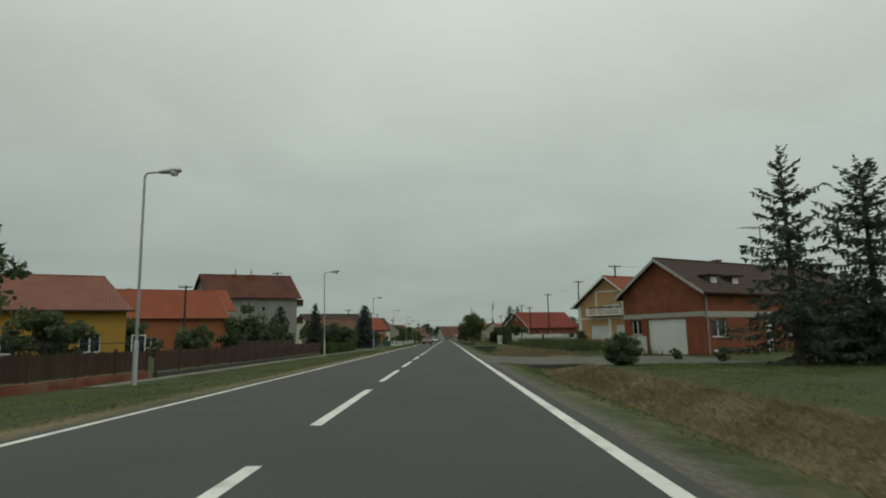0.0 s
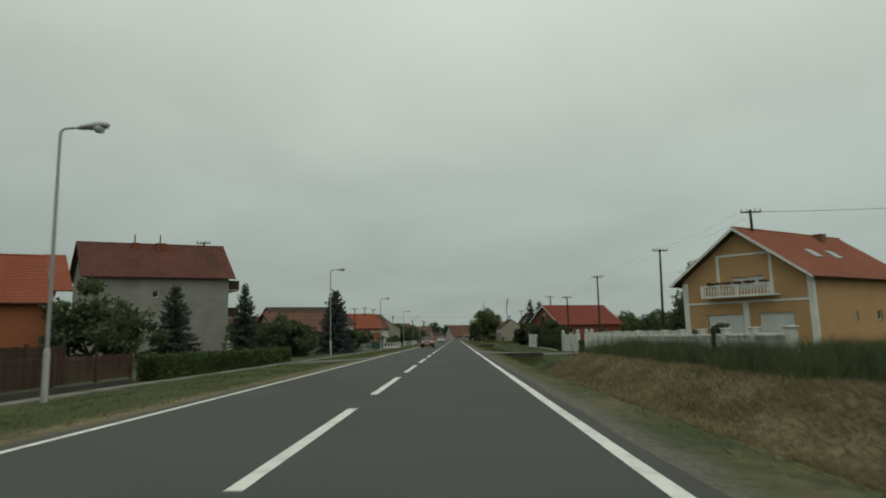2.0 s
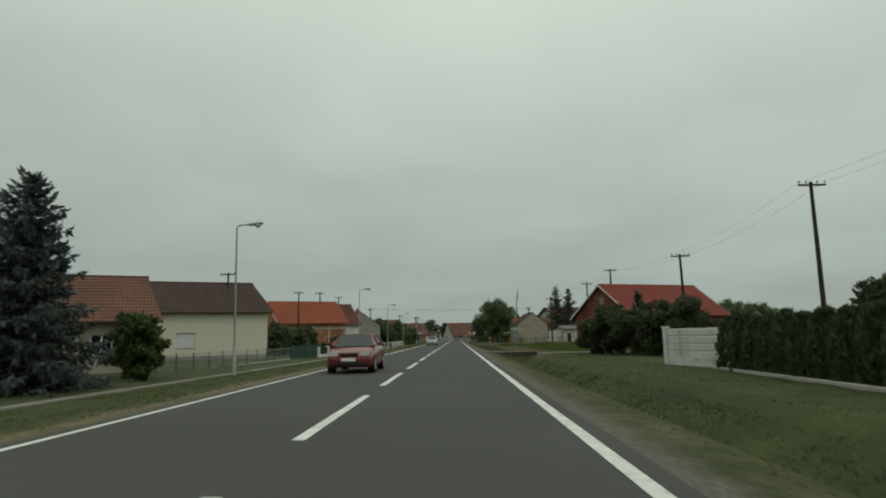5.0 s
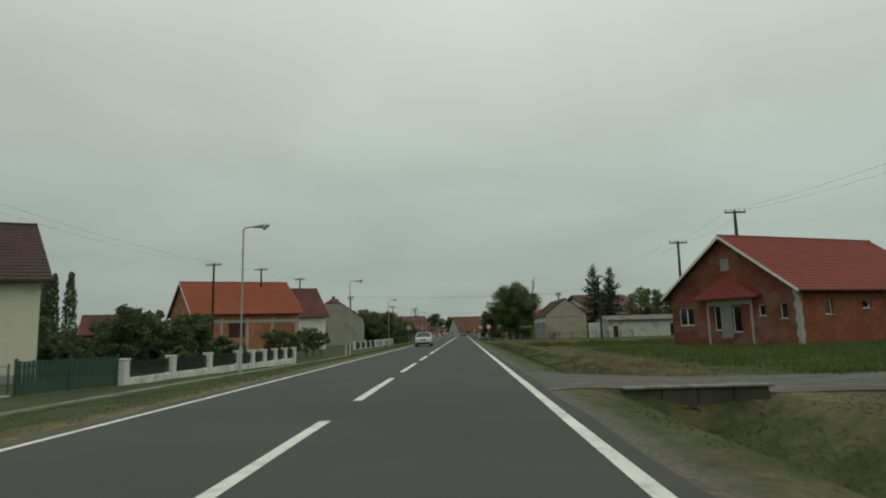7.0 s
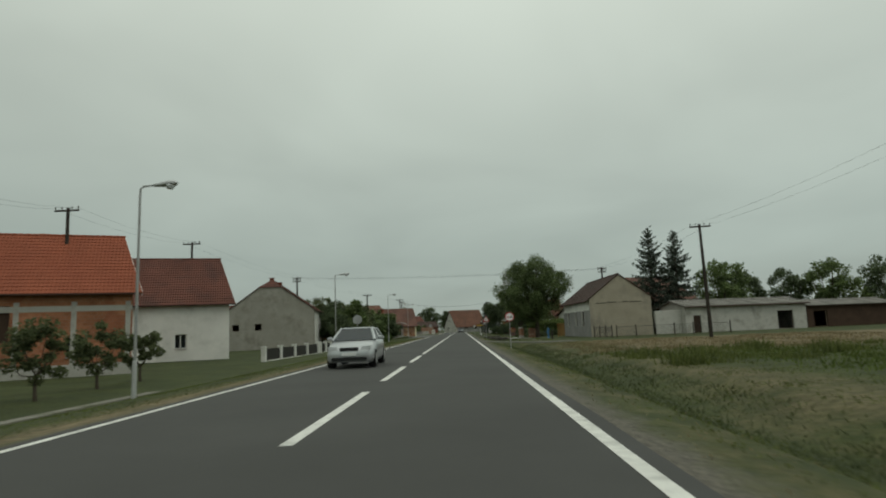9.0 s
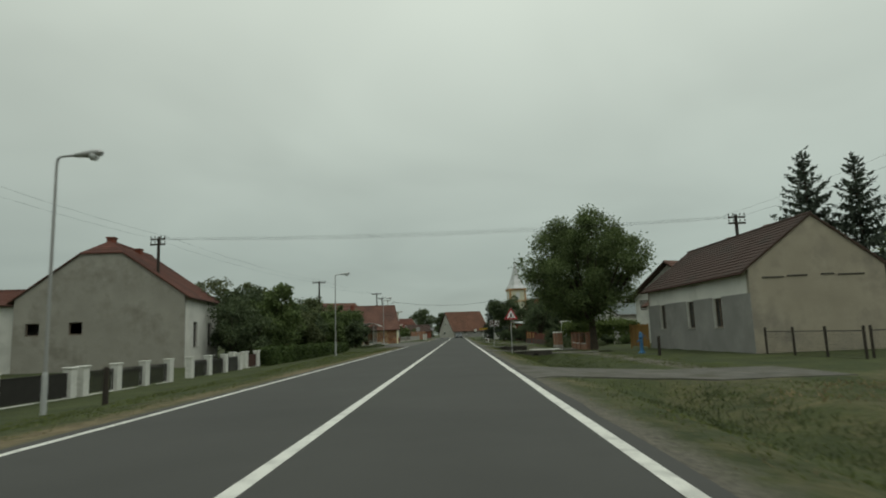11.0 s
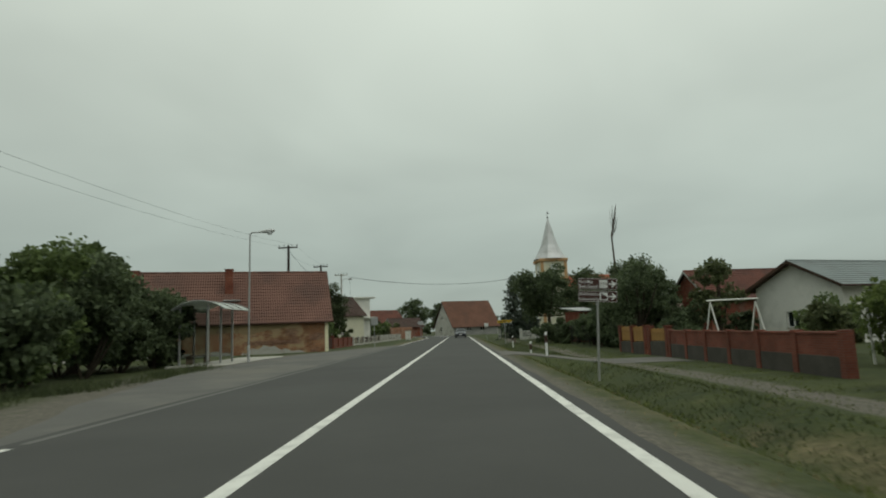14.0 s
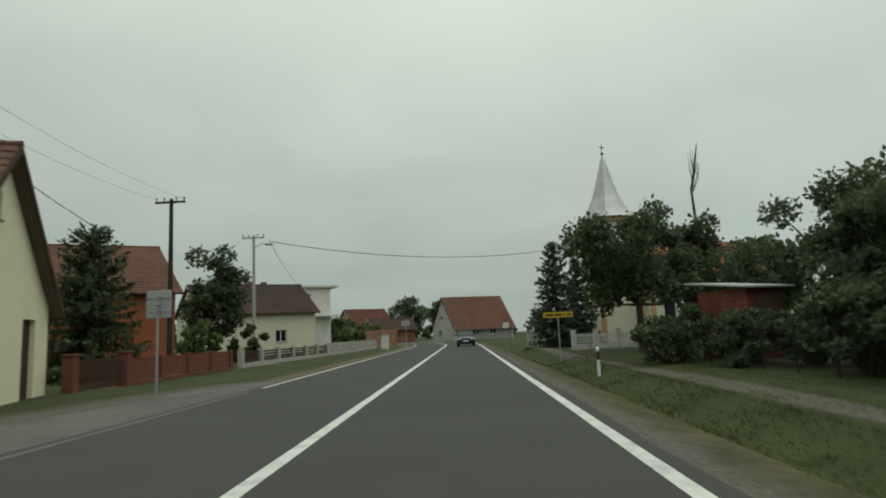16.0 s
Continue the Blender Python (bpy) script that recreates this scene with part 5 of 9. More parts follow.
for k in range(8):
    w = 0.34 if k % 2 else 0.24
    qn.box(-0.015, w, -5.212, -5.1, k * 0.5, k * 0.5 + 0.5, 0.006)
    qn.box(-0.017, 0.05, -5.2, -5.2 + w, k * 0.5, k * 0.5 + 0.5, 0.006)
extra(rb, "corner_pier", qn, "concrete", "grey toothed concrete corner", 0.19)
vt = Shape()
vt.box(-0.02, 0.04, -0.25, 0.45, 5.75, 6.7, 0.01)
extra(rb, "attic_opening", vt, "render_greylow", "bricked-up attic window", 0.19)

# old house with a stained gable
g3 = house(20.75, 243.9, 91.5, 15.6, 3.6, 4.05, 6.75, "render_beige", "tile_dark", "old house with stained beige gable and dark tile roof", gz=-0.45, oe=0.4, og=(0.08, 0.3), walls={"north": "render_white"}, boards=False, gutter=True,
           openings=[("north", 3.9, 1.45, 1.05, 1.7, "window2", "wood_old"), ("north", 7.75, 1.45, 1.0, 1.7, "window2", "wood_old"), ("north", 12.7, 1.45, 1.0, 1.7, "window2", "wood_old")], chimneys=[(4.5, -0.4, 0.2, 0.55, "brick_dark"), (9.5, -0.4, 0.2, 0.5, "brick_dark")])
gl_ = wall_cells(15.6, 0, 3.2, [(3.9, 1.4, 1.2, 1.8), (7.75, 1.4, 1.15, 1.8), (12.7, 1.4, 1.15, 1.8)], lambda u, d, z: (u, 3.6 + 0.025 * d, z))
extra(g3, "plaster_coat", gl_, "render_greylow", "grey lower coat of plaster")
for ya_, yb_l, dz in ((-2.5, -1.1, 0.0), (-0.9, -0.2, 0.05), (0.5, 1.6, 0.02), (1.75, 2.9, -0.03)):
    lg = Shape()
    lg.box(-0.05, 0.03, ya_, yb_l, 3.97 + dz, 4.05 + dz, 0.02)
    extra(g3, "ledge", lg, "ditch", "dark broken ledge across the gable")
cw = Shape()
cw.box(0, 13.5, -0.15, 0.15, -0.3, 2.75, 0.02)
yard = part("yard_wall", cw, "render_flaky", None)
yard.matrix_world = pose(24.6, 243.9, -0.42, 0, 0, 14)
tagged(yard, "long flaking white yard wall beside the old house", "wall")
house(27.5, 246.4, 14, 16.5, 2.6, 2.7, 3.35, "render_flaky", "asbestos", "long low white outbuilding with a grey corrugated roof", gz=-0.42, oe=0.4, og=(0.3, 0.3), category="outbuilding", boards=False, openings=[("south", 1.5, 0.05, 1.0, 2.0, "door_solid", "wood_dark"), ("south", 13.5, 0.05, 2.2, 2.2, "hole", "wood_old")])

house(43.9, 250.6, 14, 13.0, 2.3, 2.3, 2.9, "wood_dark", "asbestos", "long low dark brown shed joined to the outbuilding", gz=-0.42, oe=0.4, og=(0.1, 0.3), category="shed", boards=False, gutter=False, openings=[("south", 2.0, 0.05, 2.0, 2.0, "hole", "wood_old")])

# long old brick house with a pale yellow gable to the street
ru = house(-33.6, 315.2, 20, 25.15, 3.9, 2.55, 6.62, "brick_old", "tile_old", "long old brick house, crumbling side wall, pale yellow street gable", gz=-0.22, oe=0.28, og=(0.3, 0.35), skew=-0.03, walls={"back": "render_pale"}, trim="wood_dark", soffit="wood_old",
           openings=[("south", 16.4, 1.95, 0.9, 0.5, "hole", "wood_dark"), ("back", -1.3, 0.95, 1.5, 1.65, "shutter", "wood_old"), ("back", 2.3, 0.1, 1.0, 2.3, "door_solid", "wood_dark"), ("back", -0.3, 4.9, 0.5, 0.75, "window", "wood_dark")],
           chimneys=[(17.4, -1.6, 0.15, 0.6, "brick_dark"), (10.2, -0.2, 0.2, 0.55, "brick_dark")])
rp = Shape()
poly = [(18.3, -0.1), (18.5, 0.3), (18.9, 0.25), (19.2, 0.62), (19.7, 0.5), (20.1, 0.82), (20.6, 0.66), (20.9, 0.74), (21.4, 0.42), (21.8, 0.5), (22.3, 0.28), (22.9, 0.34), (23.4, 0.1), (23.7, -0.1)]
rp.prism(poly, -3.925, -3.88, "y")
extra(ru, "plaster_patch", rp, "concrete", "torn grey patch of old plaster", -0.03)
low_coat = [(5.0, -0.1), (5.4, 0.35), (6.6, 0.28), (8.0, 0.55), (9.4, 0.4), (11.0, 0.62), (12.2, 0.36), (13.6, 0.52), (15.2, 0.3), (16.6, 0.5), (17.6, 0.3), (18.0, -0.1)]
top_coat = [(2.0, 2.5), (2.2, 1.75), (4.5, 1.6), (6.0, 1.85), (8.2, 1.55), (10.0, 1.8), (12.5, 1.62), (14.2, 1.9), (15.4, 1.7), (17.6, 1.88), (19.0, 1.66), (20.4, 1.98), (21.6, 2.1), (22.4, 2.5)]
for poly, mat, lab in ((low_coat, "concrete", "torn grey patch of old plaster"), (top_coat, "old_plaster", "sandy old plaster under the eaves")):
    rough_ = []
    for (xa, za), (xb, zb) in zip(poly, poly[1:]):
        for k in range(6):
            jag = 0.05 * noise.noise(Vector((xa + (xb - xa) * k / 6 * 3.0, za * 5, 2.0))) if 0 < k else 0.0
            rough_.append((xa + (xb - xa) * k / 6, za + (zb - za) * k / 6 + jag))
    rp = Shape()
    rp.prism(rough_ + [poly[-1]], -3.922, -3.88, "y")
    extra(ru, "plaster_coat", rp, mat, lab, -0.03)
brick_meshes = []
for k in range(4):
    q = Shape()
    q.box(-0.12, 0.12, -0.03, 0.03, -0.031, 0.031, 0.006 + 0.002 * k)
    me = q.mesh("brick")
    me.materials.append(M["brick_loose"])
    brick_meshes.append(me)
rng_b = random.Random(12)
for row in range(26):
    z = 0.12 + row * 0.0755
    for j in range(25):
        x = 18.4 + j * 0.252 + (0.126 if row % 2 else 0.0)
        keep = noise.noise(Vector((x * 0.8, z * 1.8, 6.0))) + (0.18 if 0.8 < z < 1.6 else -0.05)
        if x > 24.5 or keep < 0.08 or (z > 1.62 and x < 21.5) or (z < 0.8 and 18.4 < x < 22.5):
            continue
        q = new("brick", rng_b.choice(brick_meshes))
        q.parent = ru
        q.location = (x + 0.2, -3.895 + rng_b.uniform(-0.012, 0.006), z)
        q.rotation_euler = (0, rng_b.uniform(-0.02, 0.02), 0)
sk = Shape()
sk.box(17.0, 18.3, -2.75, -1.9, 4.4, 4.5, 0.02)
extra(ru, "roof_flashing", sk, "galv", "bright metal sheet below the chimney", -0.03)

# orange house behind hedges, cream house with a white boxy wing
house(-36.0, 348.8, 29, 15.2, 4.6, 5.4, 9.1, "render_brightorange", "tile_end", "orange rendered house with a faded brown tile roof", gz=-0.2, oe=0.45, og=(0.3, 0.4), skew=0.3, trim="white", openings=[("south", 9.0, 1.3, 1.4, 1.4, "window2"), ("back", 0.5, 1.3, 1.4, 1.4, "window2")])
house(-28.0, 374.2, 30, 12.0, 4.2, 4.6, 7.7, "render_cream", "tile_dark", "cream rendered house with a dark tile roof", gz=-0.2, oe=0.45, og=(0.3, 0.4), skew=0.2, openings=[("south", 8.2, 1.4, 1.2, 1.3, "window2"), ("back", 0, 1.4, 1.2, 1.3, "window2")], chimneys=[(6.5, -0.4, 0.4, 0.5, "brick_dark"), (8.2, 0.4, 0.4, 0.5, "brick_dark")])
bx = thing("house", pose(-20.2, 386.0, -0.2, 0, 0, 30), "white flat-roofed house wing with a small balcony", "house", "houses along the road")
b = Shape()
b.box(0, 4.4, -3.0, 3.0, 0, 8.0, 0.02)
part("wall", b, "render_white", bx)
b = Shape()
b.box(-0.4, 5.4, -3.5, 3.4, 8.0, 8.3, 0.03)
part("roof", b, "white_conc", bx)
b = Shape()
b.box(0.3, 1.8, -3.03, -2.95, 6.4, 7.2, 0.01)
part("window", b, "glass", bx)
b = Shape()
b.box(1.2, 5.2, -4.0, -2.9, 4.3, 4.5, 0.02)
part("balcony", b, "white_conc", bx)

# right-hand houses near the sign
house(27.3, 316.8, 22.4, 11.5, 3.3, 3.5, 5.3, "render_white", "sheet_grey", "white rendered house with a grey sheet-metal roof", gz=-0.78, oe=0.5, og=(0.7, 0.4), skew=0.1, trim="wood_dark", openings=[("front", 0.5, 1.2, 1.0, 1.2, "window2"), ("south", 3, 1.2, 1.2, 1.2, "window2")])
bh = house(32.8, 299.2, 24, 16, 6.5, 5.5, 10.3, "render_white", "tile_old", "white house with a dark timbered gable and balcony", gz=-0.72, oe=0.8, og=(1.2, 0.5), skew=0.2, trim="wood_dark",
           openings=[("front", 3.4, 1.9, 1.7, 1.3, "window2", "wood_dark"), ("front", -0.4, 1.9, 1.7, 1.3, "window2", "wood_dark"), ("front", 0, 6.0, 1.8, 2.0, "window2", "wood_dark"), ("south", 4, 1.3, 1.5, 1.5, "window2", "wood_dark")])
b = Shape()
b.box(-1.6, 0, -4.2, 4.2, 4.35, 4.52, 0.02)
bal_ = extra(bh, "balcony", b, "wood_dark", "dark slatted timber balcony", 0.2)
for k in range(6):
    b = Shape()
    b.box(-1.6, -1.55, -4.2, 4.2, 4.62 + k * 0.2, 4.76 + k * 0.2, 0.006)
    b.v = [(x - 0.2 * y, y, z) for x, y, z in b.v]
    part("slat", b, "wood_dark", bal_)
house(24.3, 278.6, 12, 11.0, 3.4, 3.75, 6.3, "render_white", "tile_old", "white bungalow with a hipped brown tile roof", gz=-0.6, oe=0.5, og=(0.4, 0.4), inset0=(0.02, 2.6), boards=False,
      openings=[("south", 2.6, 1.2, 1.3, 1.4, "window2", "wood_dark"), ("south", 5.4, 1.2, 1.3, 1.4, "window2", "wood_dark"), ("south", 8.4, 1.2, 1.3, 1.4, "window2", "wood_dark"), ("front", 0.4, 1.2, 1.2, 1.4, "window2", "wood_dark")])
house(25.6, 333.5, 10, 11, 3.6, 3.4, 6.2, "brick_dark", "tile_brown", "low brick outbuilding with a brown tile roof", category="outbuilding")

# far end of the street
eh = house(-2.6, 447.5, 18, 13.8, 4.9, 2.6, 9.4, "render_flaky", "tile_end", "white house with a broad brown tile roof across the road bend", gz=-0.3, oe=0.5, og=(0.4, 0.4), skew=0.25, walls={"south": "render_greylow"}, trim="wood_dark", openings=[("front", 0.6, 4.6, 0.9, 1.1, "window2"), ("front", 1.5, 1.2, 1.2, 1.3, "window2"), ("south", 5, 1.2, 1.4, 1.3, "window2"), ("south", 9, 1.2, 1.4, 1.3, "window2")])
house(-24, 442, 30, 9, 3.6, 4.2, 7.4, "render_beige", "tile_brown", "distant beige house with a brown roof", gz=-0.3, skew=0.2)
house(-16, 425, 24, 8, 3.0, 2.6, 4.6, "brick_dark", "tile_dark", "low brick outbuilding by the road bend", gz=-0.3, category="outbuilding")

# ---- plants ----
def leaf_mesh(name, pts, size, mat, flat=0.0, aim=None, stretch=1.7, seed=0):
    """Many small bent leaves or sprays, one mesh. aim: directions along which they lie."""
    rng = np.random.default_rng(seed)
    n = len(pts)
    pts = np.asarray(pts, float)
    a = rng.normal(size=(n, 3)) if aim is None else np.asarray(aim, float) + 0.35 * rng.normal(size=(n, 3))
    a /= np.linalg.norm(a, axis=1)[:, None] + 1e-9
    b = rng.normal(size=(n, 3))
    b[:, 2] *= 1 - flat
    b -= a * (a * b).sum(1)[:, None]
    b /= np.linalg.norm(b, axis=1)[:, None] + 1e-9
    s = (np.asarray(size) * rng.uniform(0.6, 1.35, n))[:, None]
    c = np.cross(a, b)
    k = rng.uniform(-0.25, 0.25, (n, 1))
    v = np.stack([pts - a * s * stretch * 0.5, pts + b * s * 0.5 + c * s * k, pts + a * s * stretch * 0.5 - c * s * 0.3, pts - b * s * 0.5 + c * s * k], 1).reshape(-1, 3)
    me = bpy.data.meshes.new(name)
    me.vertices.add(4 * n)
    me.vertices.foreach_set("co", v.ravel().astype(np.float32))
    me.loops.add(4 * n)
    me.loops.foreach_set("vertex_index", np.arange(4 * n, dtype=np.int32))
    me.polygons.add(n)
    me.polygons.foreach_set("loop_start", np.arange(0, 4 * n, 4, dtype=np.int32))
    me.polygons.foreach_set("loop_total", np.full(n, 4, dtype=np.int32))
    me.update(calc_edges=True)
    me.materials.append(M[mat])
    return me


def crown_points(rng, n, centre, radii, blobs, even=False):
    """Points in a crown of many sub-crowns with gaps between them."""
    c = np.asarray(centre, float)
    r = np.asarray(radii, float)
    d = rng.normal(size=(blobs, 3))
    d /= np.linalg.norm(d, axis=1)[:, None]
    q = d * r * rng.uniform(0.35, 1.0, (blobs, 1))
    br = rng.uniform(0.15, 0.36, blobs) * r.mean()
    if even:
        # sub-crowns spread evenly over the crown's surface, fewer inside
        i = np.arange(blobs)
        up = 1 - 2 * (i + 0.5) / blobs
        turn_ = i * 2.39996 + rng.normal(size=blobs) * 0.25
        w = np.sqrt(1 - up * up)
        d = np.stack([w * np.cos(turn_), w * np.sin(turn_), up], 1)
        q = d * r * np.where(rng.random(blobs) < 0.7, rng.uniform(0.66, 0.88, blobs), rng.uniform(0.25, 0.6, blobs))[:, None]
        br = rng.uniform(0.13, 0.27, blobs) * r.mean()
    pick = rng.integers(0, blobs, n)
    e = rng.normal(size=(n, 3))
    e /= np.linalg.norm(e, axis=1)[:, None]
    rad = br[pick] * rng.uniform(0.25, 1.0, n) ** 0.5
    p = q[pick] + e * rad[:, None] * np.array([1, 1, 0.8])
    p += rng.normal(size=p.shape) * 0.04 * r.mean()
    return c + p, c + q


def tree(x, y, h, r, label, mat="leaf", name="tree", trunk=0.25, n=2600, leaf=0.30, low=0.28, blobs=34, seed=0, lean=0.0, gz=None, group="trees", squash=1.0, even=False):
    rng = np.random.default_rng(seed + 17)
    gz = land(x, y) if gz is None else gz
    top = thing(name, pose(x, y, gz), label, "tree" if name != "bush" else "bush", group)
    s = Shape()
    fork = h * (low + 0.08)
    s.tube([(0, 0, -0.3), (0.02, 0.01, 0.0), (lean * 0.05, 0, fork * 0.5), (lean * 0.15, 0.05, fork)], [trunk * 1.5, trunk * 1.15, trunk * 0.9, trunk * 0.75], 9)
    centre = (lean, 0, h * (1 + low) / 2)
    pts, subs = crown_points(rng, n, centre, (r, r * squash, h * (1 - low) / 2), blobs, even)
    for q in (subs[::2] if even else subs[:max(6, blobs // 3)]):
        m = Vector((lean * 0.15, 0.05, fork * 0.97))
        e = Vector(q)
        mid = m.lerp(e, 0.5) + Vector((0, 0, -0.06 * h * (1 if e.z > fork else 0.2)))
        s.tube([m, mid, e], [trunk * 0.45, trunk * 0.28, trunk * 0.08], 6)
    part("trunk", s, "bark", top)
    part("crown", leaf_mesh("crown", pts, leaf, mat, seed=seed), mat, top)
    return top


def bush(x, y, h, r, label, mat="leaf_dark", n=900, leaf=0.22, seed=0, squash=1.0, gz=None, blobs=16, kind_name="bush"):
    rng = np.random.default_rng(seed + 90)
    gz = land(x, y) if gz is None else gz
    top = thing(kind_name, pose(x, y, gz), label, "bush", "bushes")
    pts, subs = crown_points(rng, n, (0, 0, h * 0.5), (r * 0.85, r * 0.85 * squash, h * 0.48), blobs)
    pts = pts[pts[:, 2] > 0.02]
    s = Shape()
    for q in subs[:6]:
        s.tube([(0, 0, -0.2), (q[0] * 0.5, q[1] * 0.5, q[2] * 0.4), tuple(q)], [0.06, 0.045, 0.015], 5)
    part("stem", s, "bark", top)
    part("crown", leaf_mesh("crown", pts, leaf, mat, seed=seed), mat, top)
    return top


def spruce(x, y, h, r, label, mat="needle", seed=0, gz=None, dense=1.0, bare=0.05, spray=0.22, power=0.85):
    """A conifer: loose whorls of boughs, raised near the top and drooping below, with hanging twigs."""
    rng = np.random.default_rng(seed + 300)
    gz = land(x, y) if gz is None else gz
    top = thing("spruce_tree", pose(x, y, gz), label, "tree", "conifers")
    s = Shape()
    tr = 0.012 * h + 0.06
    s.tube([(0, 0, -0.3), (0, 0, h * 0.5), (0, 0, h)], [tr * 1.3, tr * 0.75, 0.015], 8)
    P, A, S = [], [], []
    step = 0.055 * h / dense
    z = h * bare
    while z < h * 0.97:
        f = max(0.02, 1 - (z - h * bare) / (h * (1 - bare)))
        nb = int(5 + 6 * f)
        a0 = rng.uniform(0, 6.28)
        for k in range(nb):
            a = a0 + 6.283 * k / nb + rng.normal() * 0.25
            zz = z + rng.normal() * step * 0.35
            L = r * f ** power * rng.uniform(0.62, 1.15) + 0.12
            rise = 0.55 - 1.0 * min(1.0, f * 1.5) + rng.normal() * 0.08
            d = np.array([math.cos(a), math.sin(a), 0])
            side = np.array([-d[1], d[0], 0])
            m = max(3, int(L / (spray * 0.55)))
            for i in range(m):
                u = (i + rng.uniform(0.1, 0.9)) / m
                zb = zz + L * (rise * u + 0.28 * u * u)
                base = d * L * u + np.array([0, 0, zb])
                w = (0.30 * L * (1 - u) + 0.05) * min(1, u * 3 + 0.2)
                for sg in (-1, 1):
                    P.append(base + side * sg * w * rng.uniform(0.1, 1.0) + np.array([0, 0, rng.normal() * 0.03]))
                    A.append(d * 0.9 + side * sg * 0.7 + np.array([0, 0, rise * 0.6]))
                    S.append(spray * rng.uniform(0.7, 1.15))
                if u > 0.2 and f > 0.25:
                    P.append(base + side * rng.normal() * w * 0.5 + np.array([0, 0, -0.55 * spray]))
                    A.append(np.array([0, 0, -1.0]) + 0.3 * d)
                    S.append(spray)
            P.append(d * L + np.array([0, 0, zz + L * (rise + 0.28)]))
            A.append(d + np.array([0, 0, rise + 0.6]))
            S.append(spray)
            if k % 2 == 0:
                s.tube([(0, 0, zz), tuple(d * L * 0.5 + np.array([0, 0, zz + L * (rise * 0.5 + 0.07)])), tuple(d * L * 0.92 + np.array([0, 0, zz + L * (rise * 0.92 + 0.23)]))], [0.028, 0.018, 0.006], 4, False)
        z += step * (0.45 + 0.55 * f)
    for k in range(14):
        P.append(np.array([rng.normal() * 0.03, rng.normal() * 0.03, h * (0.90 + 0.10 * k / 14)]))
        A.append(np.array([rng.normal() * 0.7, rng.normal() * 0.7, 1.0]))
        S.append(spray * 0.8)
    part("trunk", s, "bark", top)
    part("crown", leaf_mesh("crown", np.array(P), np.array(S) * 0.62, mat, flat=0.3, aim=np.array(A), stretch=2.6, seed=seed), mat, top)
    return top


def poplar(x, y, h, r, label, mat="leaf_dark", n=1500, leaf=0.5, seed=0):
    rng = np.random.default_rng(seed + 500)
    top = thing("poplar_tree", pose(x, y, land(x, y)), label, "tree", "poplars")
    s = Shape()
    s.tube([(0, 0, -0.3), (0, 0, h * 0.9)], [0.35, 0.05], 8)
    part("trunk", s, "bark", top)
    t = rng.uniform(0.06, 1, n)
    rr = r * (np.minimum(1, t / 0.25) * (1 - t) ** 0.45 + 0.06) * rng.uniform(0.4, 1.1, n)
    a = rng.uniform(0, 6.283, n)
    pts = np.stack([rr * np.cos(a), rr * np.sin(a), t * h], 1)
    part("crown", leaf_mesh("crown", pts, leaf, mat, aim=np.tile([0, 0, 1.0], (n, 1)), seed=seed), mat, top)
    return top


def column(x, y, h, r, label, mat, n, leaf, seed):
    """An upright thuja: short sprays that stand on end round a hidden stem."""
    rng = np.random.default_rng(seed)
    top = thing("thuja_shrub", pose(x, y, land(x, y)), label, "shrub", "thuja row")
    s = Shape()
    s.tube([(0, 0, -0.2), (0, 0, h * 0.9)], [0.05, 0.015], 6)
    part("stem", s, "bark", top)
    t = rng.uniform(0.02, 1, n)
    rr = r * np.minimum(1, 1.25 * (1 - t) ** 0.35) * rng.uniform(0.6, 1.05, n)
    a = rng.uniform(0, 6.283, n)
    pts = np.stack([rr * np.cos(a), rr * np.sin(a), t * h], 1)
    aim = np.stack([0.25 * np.cos(a), 0.25 * np.sin(a), np.ones(n)], 1)
    part("crown", leaf_mesh("crown", pts, leaf, mat, aim=aim, stretch=3.0, seed=seed), mat, top)
    return top


def hedge(ax, ay, bx, by, h, w, label, mat="hedge", n=3000, leaf=0.13, seed=0, wave=0.05, gz=None, wild=0.0):
    """A clipped hedge between two points: leaves over its faces and stems inside."""
    rng = np.random.default_rng(seed + 700)
    gz = min(land(ax, ay), land(bx, by)) if gz is None else gz
    L = math.hypot(bx - ax, by - ay)
    top = thing("hedge", pose(ax, ay, gz, 0, 0, math.degrees(math.atan2(by - ay, bx - ax))), label, "hedge", "hedges")
    u = rng.uniform(0, L, n)
    face = rng.choice(4, n, p=[0.36, 0.26, 0.32, 0.06])
    v = np.where(face == 0, -w / 2, np.where(face == 1, w / 2, rng.uniform(-w / 2, w / 2, n)))
    hh = h * (1 + wave * np.sin(u * 1.3 + seed) + wave * np.sin(u * 3.1)) + wild * rng.random(n) ** 2
    z = np.where(face == 2, hh, rng.uniform(0.03, 1, n) * hh)
    inner = rng.uniform(0.75, 1.06, n)
    pts = np.stack([np.where(face == 3, rng.choice([0.0, L], n), u), v * inner, z * (1 - 0.04 * rng.random(n))], 1) + rng.normal(size=(n, 3)) * 0.03
    core = Shape()
    k = max(2, int(L / 0.5))
    for i in range(k):
        uu = L * (i + 0.5) / k
        core.tube([(uu, 0, -0.1), (uu + rng.normal() * 0.1, rng.normal() * 0.1, h * 0.85)], [0.03, 0.012], 5)
    core.box(0.12, L - 0.12, -w * 0.36, w * 0.36, 0.02, h * 0.86, 0.08)
    part("stem", core, mat, top)
    part("foliage", leaf_mesh("foliage", pts, leaf, mat, seed=seed), mat, top)
    return top


